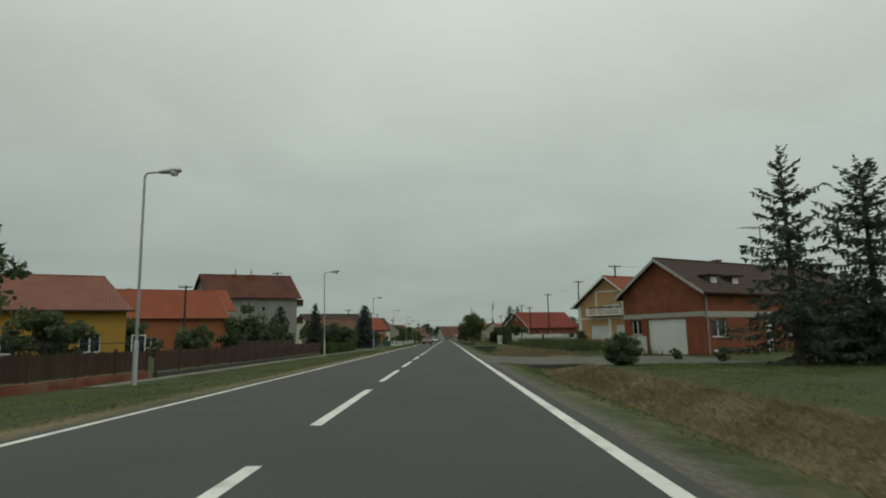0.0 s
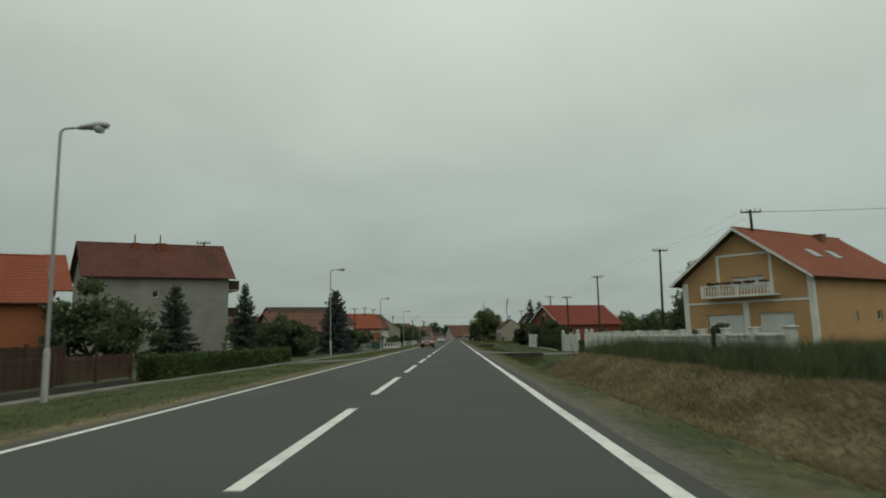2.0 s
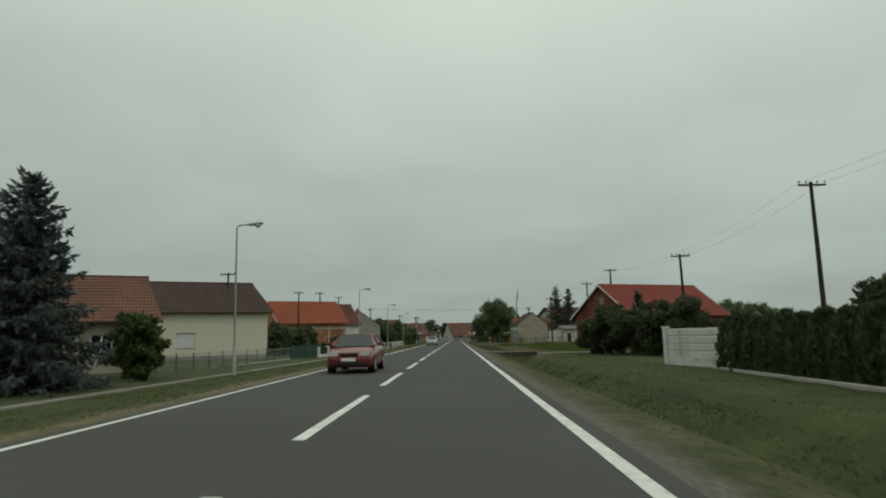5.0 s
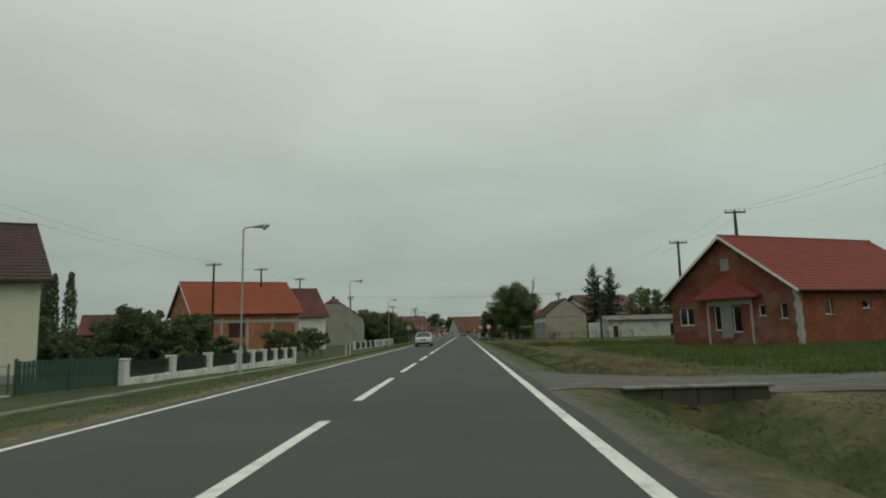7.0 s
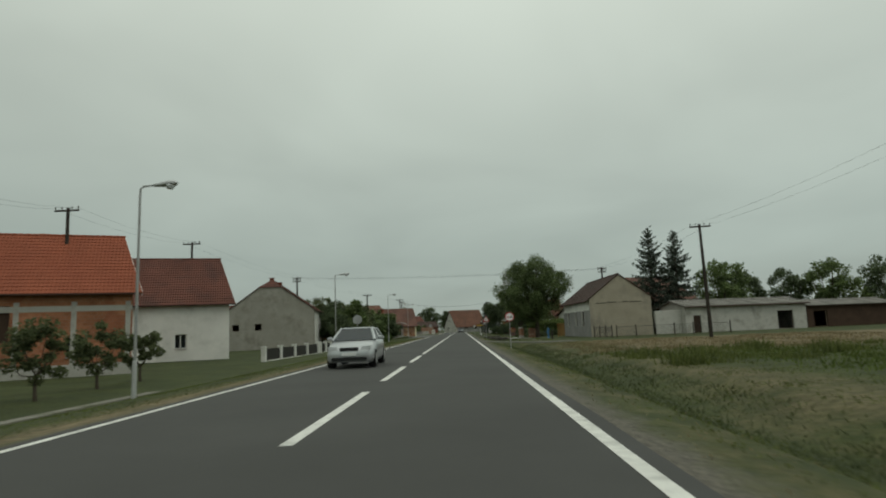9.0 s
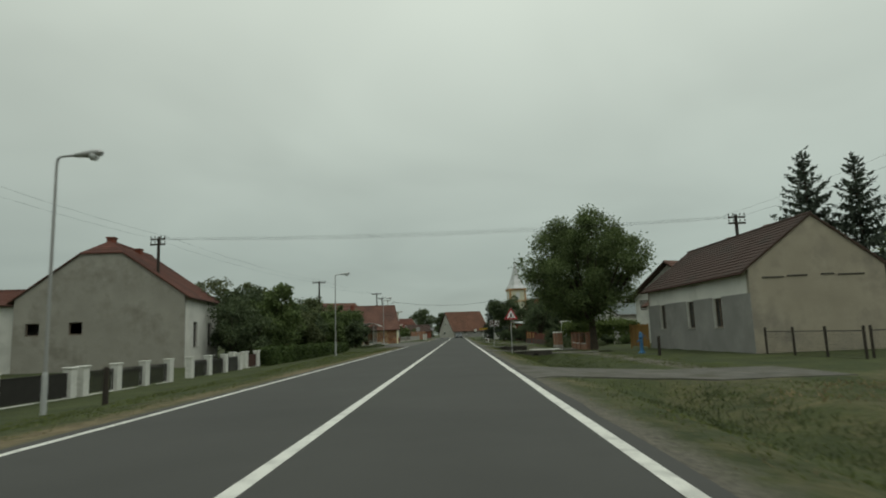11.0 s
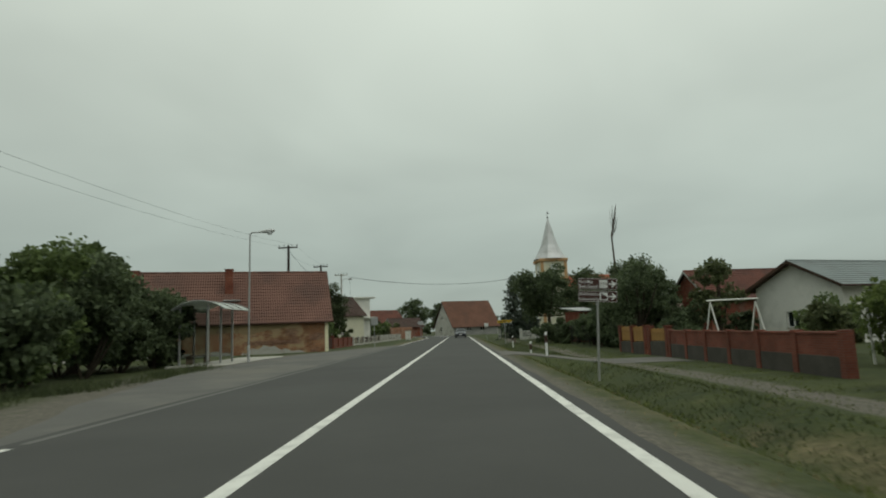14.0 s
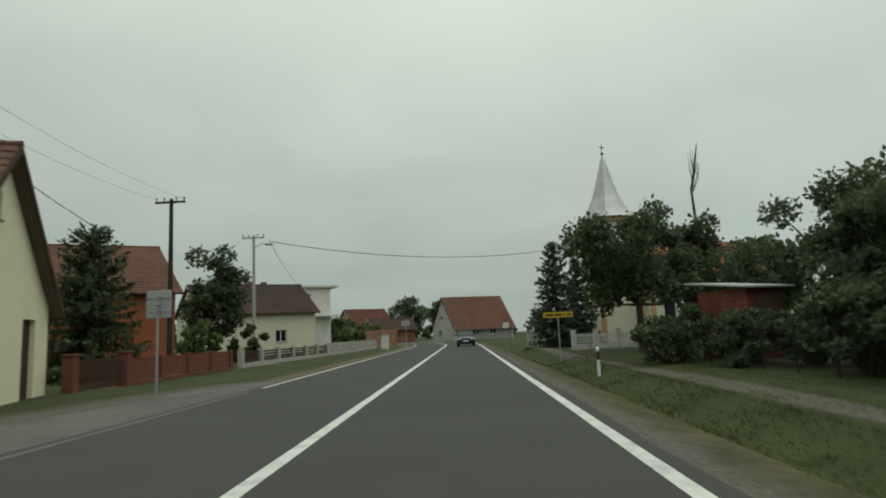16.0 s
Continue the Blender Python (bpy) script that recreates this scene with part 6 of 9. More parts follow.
def tufts(name, n, region, mat, label, h=0.16, w=0.012, seed=0, lie=0.35):
    """Blades of grass as one mesh. region(rng, n) gives x, y and a height factor."""
    rng = np.random.default_rng(seed + 40)
    x, y, f = region(rng, n)
    n = len(x)
    z = land(x, y) - 0.02
    a = rng.uniform(0, 6.283, n)
    hh = h * f * rng.uniform(0.5, 1.4, n)
    ww = w * rng.uniform(0.7, 1.5, n) * (0.6 + 0.4 * f)
    dx, dy = np.cos(a) * ww, np.sin(a) * ww
    la = rng.uniform(0, 6.283, n)
    ll = hh * rng.uniform(0.0, lie * 2, n)
    v = np.stack([np.stack([x - dx, y - dy, z], 1), np.stack([x + dx, y + dy, z], 1),
                  np.stack([x + np.cos(la) * ll, y + np.sin(la) * ll, z + hh], 1)], 1).reshape(-1, 3)
    me = bpy.data.meshes.new(name)
    me.vertices.add(3 * n)
    me.vertices.foreach_set("co", v.ravel().astype(np.float32))
    me.loops.add(3 * n)
    me.loops.foreach_set("vertex_index", np.arange(3 * n, dtype=np.int32))
    me.polygons.add(n)
    me.polygons.foreach_set("loop_start", np.arange(0, 3 * n, 3, dtype=np.int32))
    me.polygons.foreach_set("loop_total", np.full(n, 3, dtype=np.int32))
    me.update(calc_edges=True)
    me.materials.append(M[mat])
    return tagged(new(name, me), label, "grass", kind="stuff")


def off_drive(y):
    ok = np.ones(len(y), bool)
    for a, b, _, w in CROSSINGS:
        ok &= ~((y > a - 0.3) & (y < b + 0.3))
    return ok


def verge(lo, hi, ya, yb, far=1.0, free=True):
    def pick(rng, n):
        x, y = rng.uniform(lo, hi, n), rng.uniform(ya, yb, n)
        k = off_drive(y) if (free and lo > 0) else np.ones(n, bool)
        k &= np.array([noise.noise(Vector((a * 0.5, b * 0.5, 2.0))) for a, b in zip(x, y)]) > rng.uniform(-0.9, 0.5, n)
        return x[k], y[k], np.ones(k.sum()) * far
    return pick


def clumps(lo, hi, ya, yb, count, spread, far=1.0):
    def pick(rng, n):
        cx, cy, hf = rng.uniform(lo, hi, count), rng.uniform(ya, yb, count), rng.uniform(0.3, 1.25, count)
        i = rng.integers(0, count, n)
        return cx[i] + rng.normal(size=n) * spread, cy[i] + rng.normal(size=n) * spread, hf[i] * far
    return pick


tufts("verge_grass", 285000, verge(4.7, 12.5, -4, 345), "grass_blade", "short green grass on the verge", 0.06, 0.015, 1, 0.9)
tufts("ditch_grass", 80000, verge(5.8, 8.6, 76, 345), "weed", "rank green grass in the ditch", 0.11, 0.015, 15, 0.8)
tufts("verge_grass", 150000, verge(-9.3, -4.7, -4, 278), "grass_blade", "short green grass on the verge", 0.055, 0.017, 2, 0.9)
tufts("dry_grass", 42000, verge(6.3, 8.2, -6, 28.8), "grass_dry", "cut dry grass lying on the ditch bank", 0.15, 0.013, 3, 1.3)
tufts("dry_grass", 70000, verge(6.3, 10.2, 41.5, 76), "grass_dry", "cut dry grass lying on the ditch bank", 0.16, 0.013, 4, 1.3)
tufts("dry_grass", 14000, clumps(7.4, 10.4, 153.5, 172, 90, 0.4), "grass_dry", "cut dry grass lying on the ditch bank", 0.14, 0.014, 16, 1.3)
tufts("dry_grass", 16000, verge(4.2, 6.2, -6, 345), "grass_dry", "dry stalks along the road edge", 0.05, 0.014, 5, 0.6)
tufts("dry_grass", 12000, verge(-6.0, -4.1, -6, 278), "grass_dry", "dry stalks along the road edge", 0.05, 0.014, 6, 0.6)
tufts("tall_weeds", 36000, clumps(9.8, 14.0, 44, 76, 320, 0.36), "weed", "tall feathery green weeds", 0.72, 0.013, 7)
tufts("tall_weeds", 26000, clumps(12, 34, 44, 84, 620, 0.55), "grass_tall", "tall green grass and crop", 0.6, 0.028, 8)
tufts("tall_grass", 42000, clumps(12.0, 36, 153, 181, 900, 0.6), "grass_tall", "tall green meadow grass", 0.26, 0.022, 9)
tufts("tall_grass", 42000, clumps(13, 62, 184, 203, 1400, 0.7), "grass_tall", "bright green crop in a field", 0.13, 0.03, 14)
tufts("dry_meadow", 16000, clumps(9.0, 34, 204, 228, 360, 0.6), "grass_dry", "pale dry field stubble", 0.16, 0.028, 10, 0.7)
tufts("meadow_weeds", 7000, clumps(9, 26, 194, 206, 60, 0.4), "grass_blade", "dark green meadow weeds", 0.4, 0.025, 11)
tufts("lawn_grass", 26000, verge(10, 30, 20, 43, 0.7), "grass_blade", "short green garden lawn", 0.12, 0.02, 12)
tufts("garden_plants", 15000, clumps(12.2, 17.5, 276.6, 283.5, 130, 0.3), "weed", "rank low green garden plants", 0.5, 0.03, 17, 0.6)
tufts("bay_weeds", 6000, clumps(-10.0, -8.2, 282, 297, 46, 0.35), "weed", "weeds on the broken edge of the bus bay", 0.25, 0.016, 13)

# trees and shrubs of the right side
spruce(17.45, 27.2, 9.6, 3.1, "dark green spruce with loose boughs on a lawn", seed=1, spray=0.20, bare=0.10, dense=0.66, power=0.82)
spruce(21.25, 27.4, 9.2, 3.7, "dark green spruce with loose boughs on a lawn", seed=2, spray=0.20, bare=0.06, dense=0.85, power=0.72)
for k, (xx, yy, hh, rr) in enumerate(((20.0, 29.5, 3.0, 1.9), (22.6, 28.4, 2.8, 1.8), (23.6, 31.0, 3.2, 2.0))):
    bush(xx, yy, hh, rr, "dark garden shrub under the spruces", "leaf_dark", 2600, 0.17, 60 + k, blobs=24)
bush(9.7, 27.6, 1.38, 0.98, "round clipped dark green shrub", "leaf_dark", 9000, 0.075, 3, blobs=150)
bush(14.6, 34.2, 0.7, 0.4, "small rose bush with pink blooms", "leaf_olive", 300, 0.1, 4)
bush(15.8, 31.0, 0.8, 0.45, "small leafy rose bush", "leaf_olive", 300, 0.1, 5)
bush(18.6, 78.0, 2.1, 1.5, "dark spiky shrub before the house", "leaf_dark", 900, 0.2, 6)
tree(32.3, 109.5, 10.8, 4.6, "broad-leaved dark garden tree", "leaf_dark", n=15000, leaf=0.18, seed=7, low=0.06, blobs=60, even=True)
for k in range(19):
    column(12.95 + 0.5 * k / 18 + random.uniform(-0.06, 0.06), 100.1 + 20.4 * k / 18, 2.15 + random.uniform(-0.1, 0.12), 0.66, "dark thuja column in a tight row", "thuja", 1500, 0.085, 900 + k)
for k in range(8):
    spruce(42 + k * 4.1 + random.uniform(-1, 1), 148 + k * 7 + random.uniform(-4, 4), random.uniform(6.5, 8.5), random.uniform(2.2, 3.0), "far dark pine in a row of garden trees", "thuja", seed=20 + k, spray=0.5, power=0.5, dense=0.8)
tree(56, 160, 8.0, 4.5, "far round leafy garden tree", "leaf", n=4000, leaf=0.28, seed=30, low=0.1)
tree(62, 150, 7.5, 4.5, "far round leafy garden tree", "leaf_dark", n=4000, leaf=0.28, seed=31, low=0.1)
for k, (xx, yy, hh, rr) in enumerate(((13.2, 145.2, 3.5, 1.7), (14.0, 143.0, 3.9, 1.9), (15.2, 141.0, 4.0, 1.9), (16.4, 138.8, 4.1, 2.0), (16.8, 142.4, 4.3, 1.9), (15.6, 145.2, 4.4, 1.8), (18.4, 140.0, 4.4, 2.0), (17.6, 136.2, 4.2, 2.0))):
    bush(xx, yy, hh - 0.2, rr, "large dark evergreen shrub in a row", "thuja", 10000, 0.125, 40 + k, blobs=34)
spruce(17.4, 146.4, 5.1, 0.9, "slim young conifer above the shrubs", "needle", seed=46)
spruce(29.15, 258.2, 14.8, 4.3, "tall dark spruce behind the old house", seed=47, spray=0.28, power=0.8, dense=1.25)
spruce(32.2, 257.0, 13.8, 4.0, "tall dark spruce behind the old house", seed=48, spray=0.28, power=0.8, dense=1.25)
for k, (xx, yy, hh, rr) in enumerate(((40.5, 262, 11.0, 4.2), (45.5, 267, 9.6, 3.6), (56, 262, 10.2, 4.0), (64.5, 262, 10.6, 4.4), (60, 240, 8.0, 3.8), (69, 246, 9.5, 4.2), (76, 262, 11.0, 4.6), (84, 268, 10.5, 4.8), (53, 228, 6.0, 3.2), (60, 222, 7.0, 3.4), (70, 232, 8.5, 3.8))):
    tree(xx, yy, hh, rr, "garden tree behind the field", ("leaf", "leaf_dark")[k % 2], n=6500, leaf=0.22, seed=50 + k, low=0.02, blobs=46, even=True)
for k in range(12):
    bush(57 + k * 3.6 + random.uniform(-1, 1), 258 + k * 1.6 + random.uniform(-2, 2), random.uniform(3.4, 5.2), random.uniform(2.4, 3.2), "dark shrubs behind the stubble field", ("leaf_dark", "leaf")[k % 3 == 1], 1500, 0.3, 280 + k, blobs=20)
tree(51.0, 264.0, 9.4, 3.0, "dense round garden tree behind the outbuilding", "leaf_dark", n=6000, leaf=0.2, seed=97, low=0.02, blobs=40, even=True)
# the big walnut
tree(13.65, 265.4, 12.7, 5.6, "large dark green walnut tree with a broad crown", "leaf_walnut", "walnut_tree", 0.33, 58000, 0.122, 0.155, 76, 64, -0.4, even=True)
def vine_pergola(ax, ay, bx, by, h, w, label, seed):
    """A garden trellis of thin posts and rails, overgrown by vines that hang down its sides."""
    rng = np.random.default_rng(seed + 500)
    L = math.hypot(bx - ax, by - ay)
    top = thing("vine_pergola", pose(ax, ay, land(ax, ay), 0, 0, math.degrees(math.atan2(by - ay, bx - ax))), label, "pergola")
    k = int(L / 2.2)
    for i in range(k + 1):
        for side in (-w / 2, w / 2):
            s = Shape()
            s.tube([(L * i / k, side, -0.3), (L * i / k + rng.normal() * 0.03, side, h - 0.3)], [0.045, 0.04], 7)
            part("post", s, "white_conc", top)
    for side in (-w / 2, 0, w / 2):
        s = Shape()
        s.tube([(-0.2, side, h - 0.32), (L + 0.2, side, h - 0.30)], 0.022, 6)
        part("rail", s, "steel_dark", top)
    u = np.arange(0, L, 0.36)
    stems = Shape()
    pts = []
    for x in u:
        side = rng.choice([-1, 1]) * w / 2
        stems.tube([(x, side * 0.9, -0.1), (x + rng.normal() * 0.12, side * 0.96, h * 0.5), (x + rng.normal() * 0.2, side * 0.6, h - 0.2)], [0.03, 0.022, 0.012], 5)
        for _ in range(5):
            c = np.array([x + rng.normal() * 0.25, rng.uniform(-0.62, 0.62) * w, h - 0.25 + rng.normal() * 0.16])
            m = 75
            pts.append(c + rng.normal(size=(m, 3)) * np.array([0.28, 0.28, 0.15]))
        for sgn in (-1, 1):
            drop = rng.uniform(0.25, 1.0) ** 1.3 * (h - 0.5)
            m = int(75 * drop) + 25
            pts.append(np.stack([x + rng.normal(size=m) * 0.22, sgn * w * 0.55 + rng.normal(size=m) * 0.16, h - 0.2 - drop * rng.random(m) ** 0.8], 1))
        if rng.random() < 0.35:
            m = 22
            z = rng.random(m)
            pts.append(np.stack([x + z * rng.normal() * 0.3 + rng.normal(size=m) * 0.05, rng.normal(size=m) * 0.06, h - 0.1 + 0.6 * z], 1))
    part("vine_stem", stems, "bark", top)
    part("vine_leaves", leaf_mesh("vine_leaves", np.concatenate(pts), 0.13, "leaf_vine", seed=seed), "leaf_vine", top)
    return top


vine_pergola(14.7, 285.0, 22.8, 284.2, 2.5, 2.0, "grape vines on a garden trellis with pale posts", 70)
vine_pergola(17.0, 292.8, 23.6, 292.2, 2.6, 1.6, "grape vines on a garden trellis with pale posts", 71)
for k, (xx, yy, hh, rr, mm, leaf_) in enumerate(((13.0, 283.6, 1.75, 1.25, "leaf_dark", 0.12), (14.6, 282.3, 1.2, 1.0, "leaf_dark", 0.11), (12.9, 285.6, 2.3, 0.75, "leaf_olive", 0.09), (16.6, 281.6, 0.9, 0.9, "leaf_dark", 0.11), (18.8, 281.8, 1.1, 1.0, "leaf_dark", 0.11), (20.8, 281.4, 1.0, 1.0, "leaf", 0.11), (17.8, 297.5, 2.6, 1.6, "leaf_olive", 0.14), (20.0, 301.0, 3.0, 1.9, "leaf", 0.14))):
    bush(xx, yy, hh, rr, "leafy garden shrub among low plants", mm, 4200, leaf_, 70 + k, blobs=30)
tree(22.8, 320, 8.0, 1.9, "slender fruit tree with loose leaves", "leaf_olive", n=2200, leaf=0.22, seed=80, low=0.12)
for k, (xx, yy, hh, rr) in enumerate(((15.2, 323.5, 2.6, 1.8), (16.5, 328.5, 2.8, 2.0), (15.4, 333.0, 2.4, 1.7), (18.6, 318.0, 2.6, 1.9), (17.2, 314.5, 2.2, 1.6), (21.5, 324.0, 3.0, 2.2), (23.0, 330.0, 3.2, 2.4), (25.5, 322.0, 2.6, 2.0), (27.5, 334.0, 3.4, 2.6))):
    bush(xx, yy, hh, rr, "dark undergrowth below the garden trees", "leaf_dark", 2200, 0.2, 210 + k, blobs=24)
tree(16.4, 319.8, 6.8, 2.8, "dense dark leafy fruit tree", "leaf_dark", n=9000, leaf=0.15, seed=81, low=0.12)
tree(18.8, 327, 7.6, 3.0, "dense dark leafy fruit tree", "leaf_dark", n=9000, leaf=0.15, seed=82, low=0.12)
tree(18.0, 331.5, 7.4, 2.5, "walnut tree with loose leaves", "leaf_dark", n=7000, leaf=0.16, seed=83, low=0.25)
tree(20.6, 336, 9.4, 4.2, "walnut tree with loose leaves", "leaf_dark", n=9000, leaf=0.17, seed=84, low=0.22)
tree(13.4, 348.5, 9.6, 4.7, "green walnut tree before the church", "leaf_dark", n=12000, leaf=0.2, seed=85, low=0.25, blobs=44)
tree(19.5, 352, 9.2, 4.0, "green walnut tree beside the church", "leaf_dark", n=8000, leaf=0.22, seed=86, low=0.2)
tree(26, 356, 8.6, 4.0, "green tree beside the church", "leaf_dark", n=2200, leaf=0.4, seed=87)
spruce(10.6, 365.2, 9.7, 3.2, "dark dense spruce beside the road", "needle", seed=88, spray=0.28, power=0.8, dense=1.2)
spruce(13.0, 367.4, 8.2, 2.4, "dark dense spruce beside the road", "needle", seed=89, spray=0.28, power=0.8, dense=1.1)
spruce(31, 378, 11.5, 3.0, "dark spruce behind the gardens", "needle", seed=90, spray=0.5)
for k, (xx, yy, hh, rr) in enumerate(((14.8, 316.5, 1.5, 1.2), (15.0, 319.6, 1.6, 1.2), (14.6, 322.0, 1.4, 1.1), (14.4, 325.2, 3.2, 1.6), (14.6, 328.4, 3.6, 1.9), (16.4, 330.6, 4.2, 2.2), (17.6, 324.0, 4.4, 2.4), (19.4, 320.4, 4.4, 2.4), (20.6, 328.6, 4.8, 2.6), (23.4, 336.0, 5.0, 3.0))):
    bush(xx, yy, hh, rr, "dense dark yard shrub behind the wire fence", "leaf_dark", 5200, 0.14, 260 + k, blobs=36)
bush(11.4, 337.5, 2.2, 1.9, "dark reddish shrub at the fence", "leaf_dark", 2400, 0.15, 91, blobs=24)
bush(12.8, 339.5, 3.0, 2.0, "tall dark shrub before the shed", "leaf_dark", 4200, 0.14, 93, blobs=30)
bush(14.6, 335.5, 2.6, 1.8, "tall dark shrub before the shed", "leaf_dark", 4200, 0.14, 94, blobs=30)
bush(13.0, 334.0, 2.0, 1.6, "dark reddish shrub at the fence", "leaf_dark", 2000, 0.15, 92, blobs=24)
# a bare dead tree
bare = thing("dead_tree", pose(31.2, 382.9, -0.4), "tall bare dead tree with a thin broom-like top", "tree", "trees")
s = Shape()
s.tube([(0, 0, -0.3), (0.1, 0, 10), (-0.2, 0, 18), (0.5, 0, 21)], [0.3, 0.22, 0.14, 0.07], 7)
for k in range(16):
    a = random.uniform(0, 6.28)
    z0 = 17.5 + k * 0.22
    s.tube([(-0.1 + 0.03 * k, 0, z0), (0.2 + 0.55 * math.cos(a), 0.5 * math.sin(a), z0 + 1.6), (0.35 + 0.8 * math.cos(a), 0.7 * math.sin(a), min(24.0, z0 + 3.6))], [0.05, 0.035, 0.015], 4)
part("trunk", s, "bark", bare)

# trees and shrubs of the left side
tree(-18.7, 24.5, 7.0, 2.2, "apple tree with red fruit in a front garden", "leaf_dark", n=2200, leaf=0.26, seed=100, low=0.2)
tree(-21.2, 35.0, 3.5, 2.1, "dark garden shrub before the yellow house", "leaf_dark", n=4200, leaf=0.16, seed=101, low=0.06)
for k, (xx, yy, hh, rr) in enumerate(((-24.2, 50.6, 3.3, 2.4), (-19.5, 52.0, 2.8, 2.0), (-22.0, 57, 3.3, 2.2), (-19.0, 60, 2.6, 1.8))):
    bush(xx, yy, hh, rr, "dark garden shrub behind the fence", "leaf_dark", 3200, 0.15, 102 + k, blobs=28)
tree(-43.5, 74.5, 10.2, 2.4, "loose conifer behind the orange roof", "needle", n=900, leaf=0.4, seed=106)
tree(-41, 83, 9.6, 1.5, "loose conifer behind the orange roof", "needle", n=600, leaf=0.4, seed=107)
tree(-25.0, 82.0, 6.2, 3.4, "dense round garden tree before the grey house", "leaf_dark", n=3000, leaf=0.28, seed=108, low=0.05)
tree(-20.5, 78.0, 4.2, 2.4, "garden tree before the grey house", "leaf_dark", n=1600, leaf=0.26, seed=109, low=0.05)
spruce(-23.0, 91.0, 6.6, 2.5, "young dark spruce tree", "needle", seed=110, dense=1.2)
spruce(-19.4, 98.6, 7.3, 2.2, "young dark spruce tree", "needle", seed=111, dense=1.2)
hedge(-10.6, 62.3, -11.2, 84.0, 1.05, 1.0, "low clipped green hedge", "hedge", 18000, 0.075, 112, 0.015)
for k, (xx, yy, hh, rr, mm) in enumerate(((-15, 92.5, 0.6, 0.5, "leaf_olive"), (-17, 94, 0.8, 0.7, "leaf"), (-17.2, 101.0, 4.2, 2.5, "leaf_dark"), (-14.9, 102.0, 3.9, 2.2, "leaf_dark"), (-17.5, 104.5, 4.4, 2.6, "leaf_dark"), (-15.6, 106.3, 3.9, 2.2, "leaf_dark"), (-18.6, 108.5, 4.4, 2.6, "leaf_dark"), (-16.8, 110.0, 3.4, 1.9, "leaf"), (-20.5, 103, 4.6, 2.6, "leaf_dark"), (-20.2, 114, 4.4, 2.5, "leaf_dark"), (-21.0, 119.0, 4.6, 2.4, "leaf"), (-17.9, 117.0, 2.4, 1.2, "hedge"), (-22.5, 124, 4.4, 2.4, "leaf_olive"), (-12.6, 123.4, 3.2, 1.3, "hedge"), (-14.6, 126.0, 3.4, 1.5, "thuja"))):
    bush(xx, yy, hh, rr, "garden shrub at the lawn's edge", mm, 7000 if hh > 3 else 1500, 0.13 if hh > 3 else 0.12, 120 + k, blobs=40 if hh > 3 else 18)
spruce(-13.8, 116.8, 8.1, 3.05, "full blue spruce on the lawn", "needle_blue", seed=113, dense=1.9, power=0.8, spray=0.24, bare=0.02)
for k, (xx, yy) in enumerate(((-181, 411), (-189.5, 412), (-192.8, 413), (-196, 414))):
    poplar(xx, yy, 35.2 - 0.3 * k, 3.6 if k == 0 else 2.7, "far slender dark poplar tree", seed=130 + k, n=900, leaf=0.9)
for k, (xx, yy, hh, rr) in enumerate(((-19.4, 180.0, 4.4, 2.2), (-22.5, 177.5, 4.6, 2.3), (-24.0, 182.0, 4.8, 2.5), (-27.5, 184.5, 4.8, 2.8), (-21.5, 186.0, 4.4, 2.2), (-29.0, 178.0, 4.4, 2.6))):
    bush(xx, yy, hh, rr, "dense dark garden shrub behind the fence", "leaf_dark", 6000, 0.14, 230 + k, blobs=34)
for k, (xx, yy, hh, rr, mm) in enumerate(((-27.5, 198.5, 4.6, 2.8, "leaf_dark"), (-24.0, 195.5, 2.6, 1.9, "leaf"), (-20, 189.0, 2.2, 1.9, "leaf"), (-17.5, 184.0, 1.7, 1.6, "leaf_olive"), (-22, 182, 2.4, 2.2, "leaf_dark"), (-27, 178, 2.6, 2.4, "leaf"), (-32, 180, 3.2, 2.8, "leaf_dark"), (-24, 172, 2.4, 1.8, "leaf_dark"), (-38, 190, 4.2, 3.2, "leaf"), (-18, 176, 1.5, 1.6, "leaf"))):
    bush(xx, yy, hh, rr, "garden shrub behind the picket fence", mm, 1300, 0.24, 140 + k)
for k, (xx, yy, hh) in enumerate(((-14.6, 187.5, 3.0), (-14.0, 191.5, 2.9), (-13.8, 195.0, 3.1), (-14.2, 199.5, 3.0), (-14.4, 203.5, 2.6), (-17.5, 196, 3.0))):
    tree(xx, yy, hh, 1.15, "small plum tree beside the road", "leaf_olive", "fruit_tree", 0.07, 2600, 0.095, 0.22, 22, 150 + k)
tree(-52, 236, 7, 3.5, "garden tree behind the houses", "leaf", n=1200, leaf=0.5, seed=160)
tree(-30, 240.5, 7.0, 3.0, "garden tree behind the old roof", "leaf_dark", n=1500, leaf=0.4, seed=161)
hedge(-11.7, 254.0, -10.5, 277.6, 1.15, 1.2, "clipped green hedge along the verge", "hedge", 9000, 0.12, 162, 0.05)
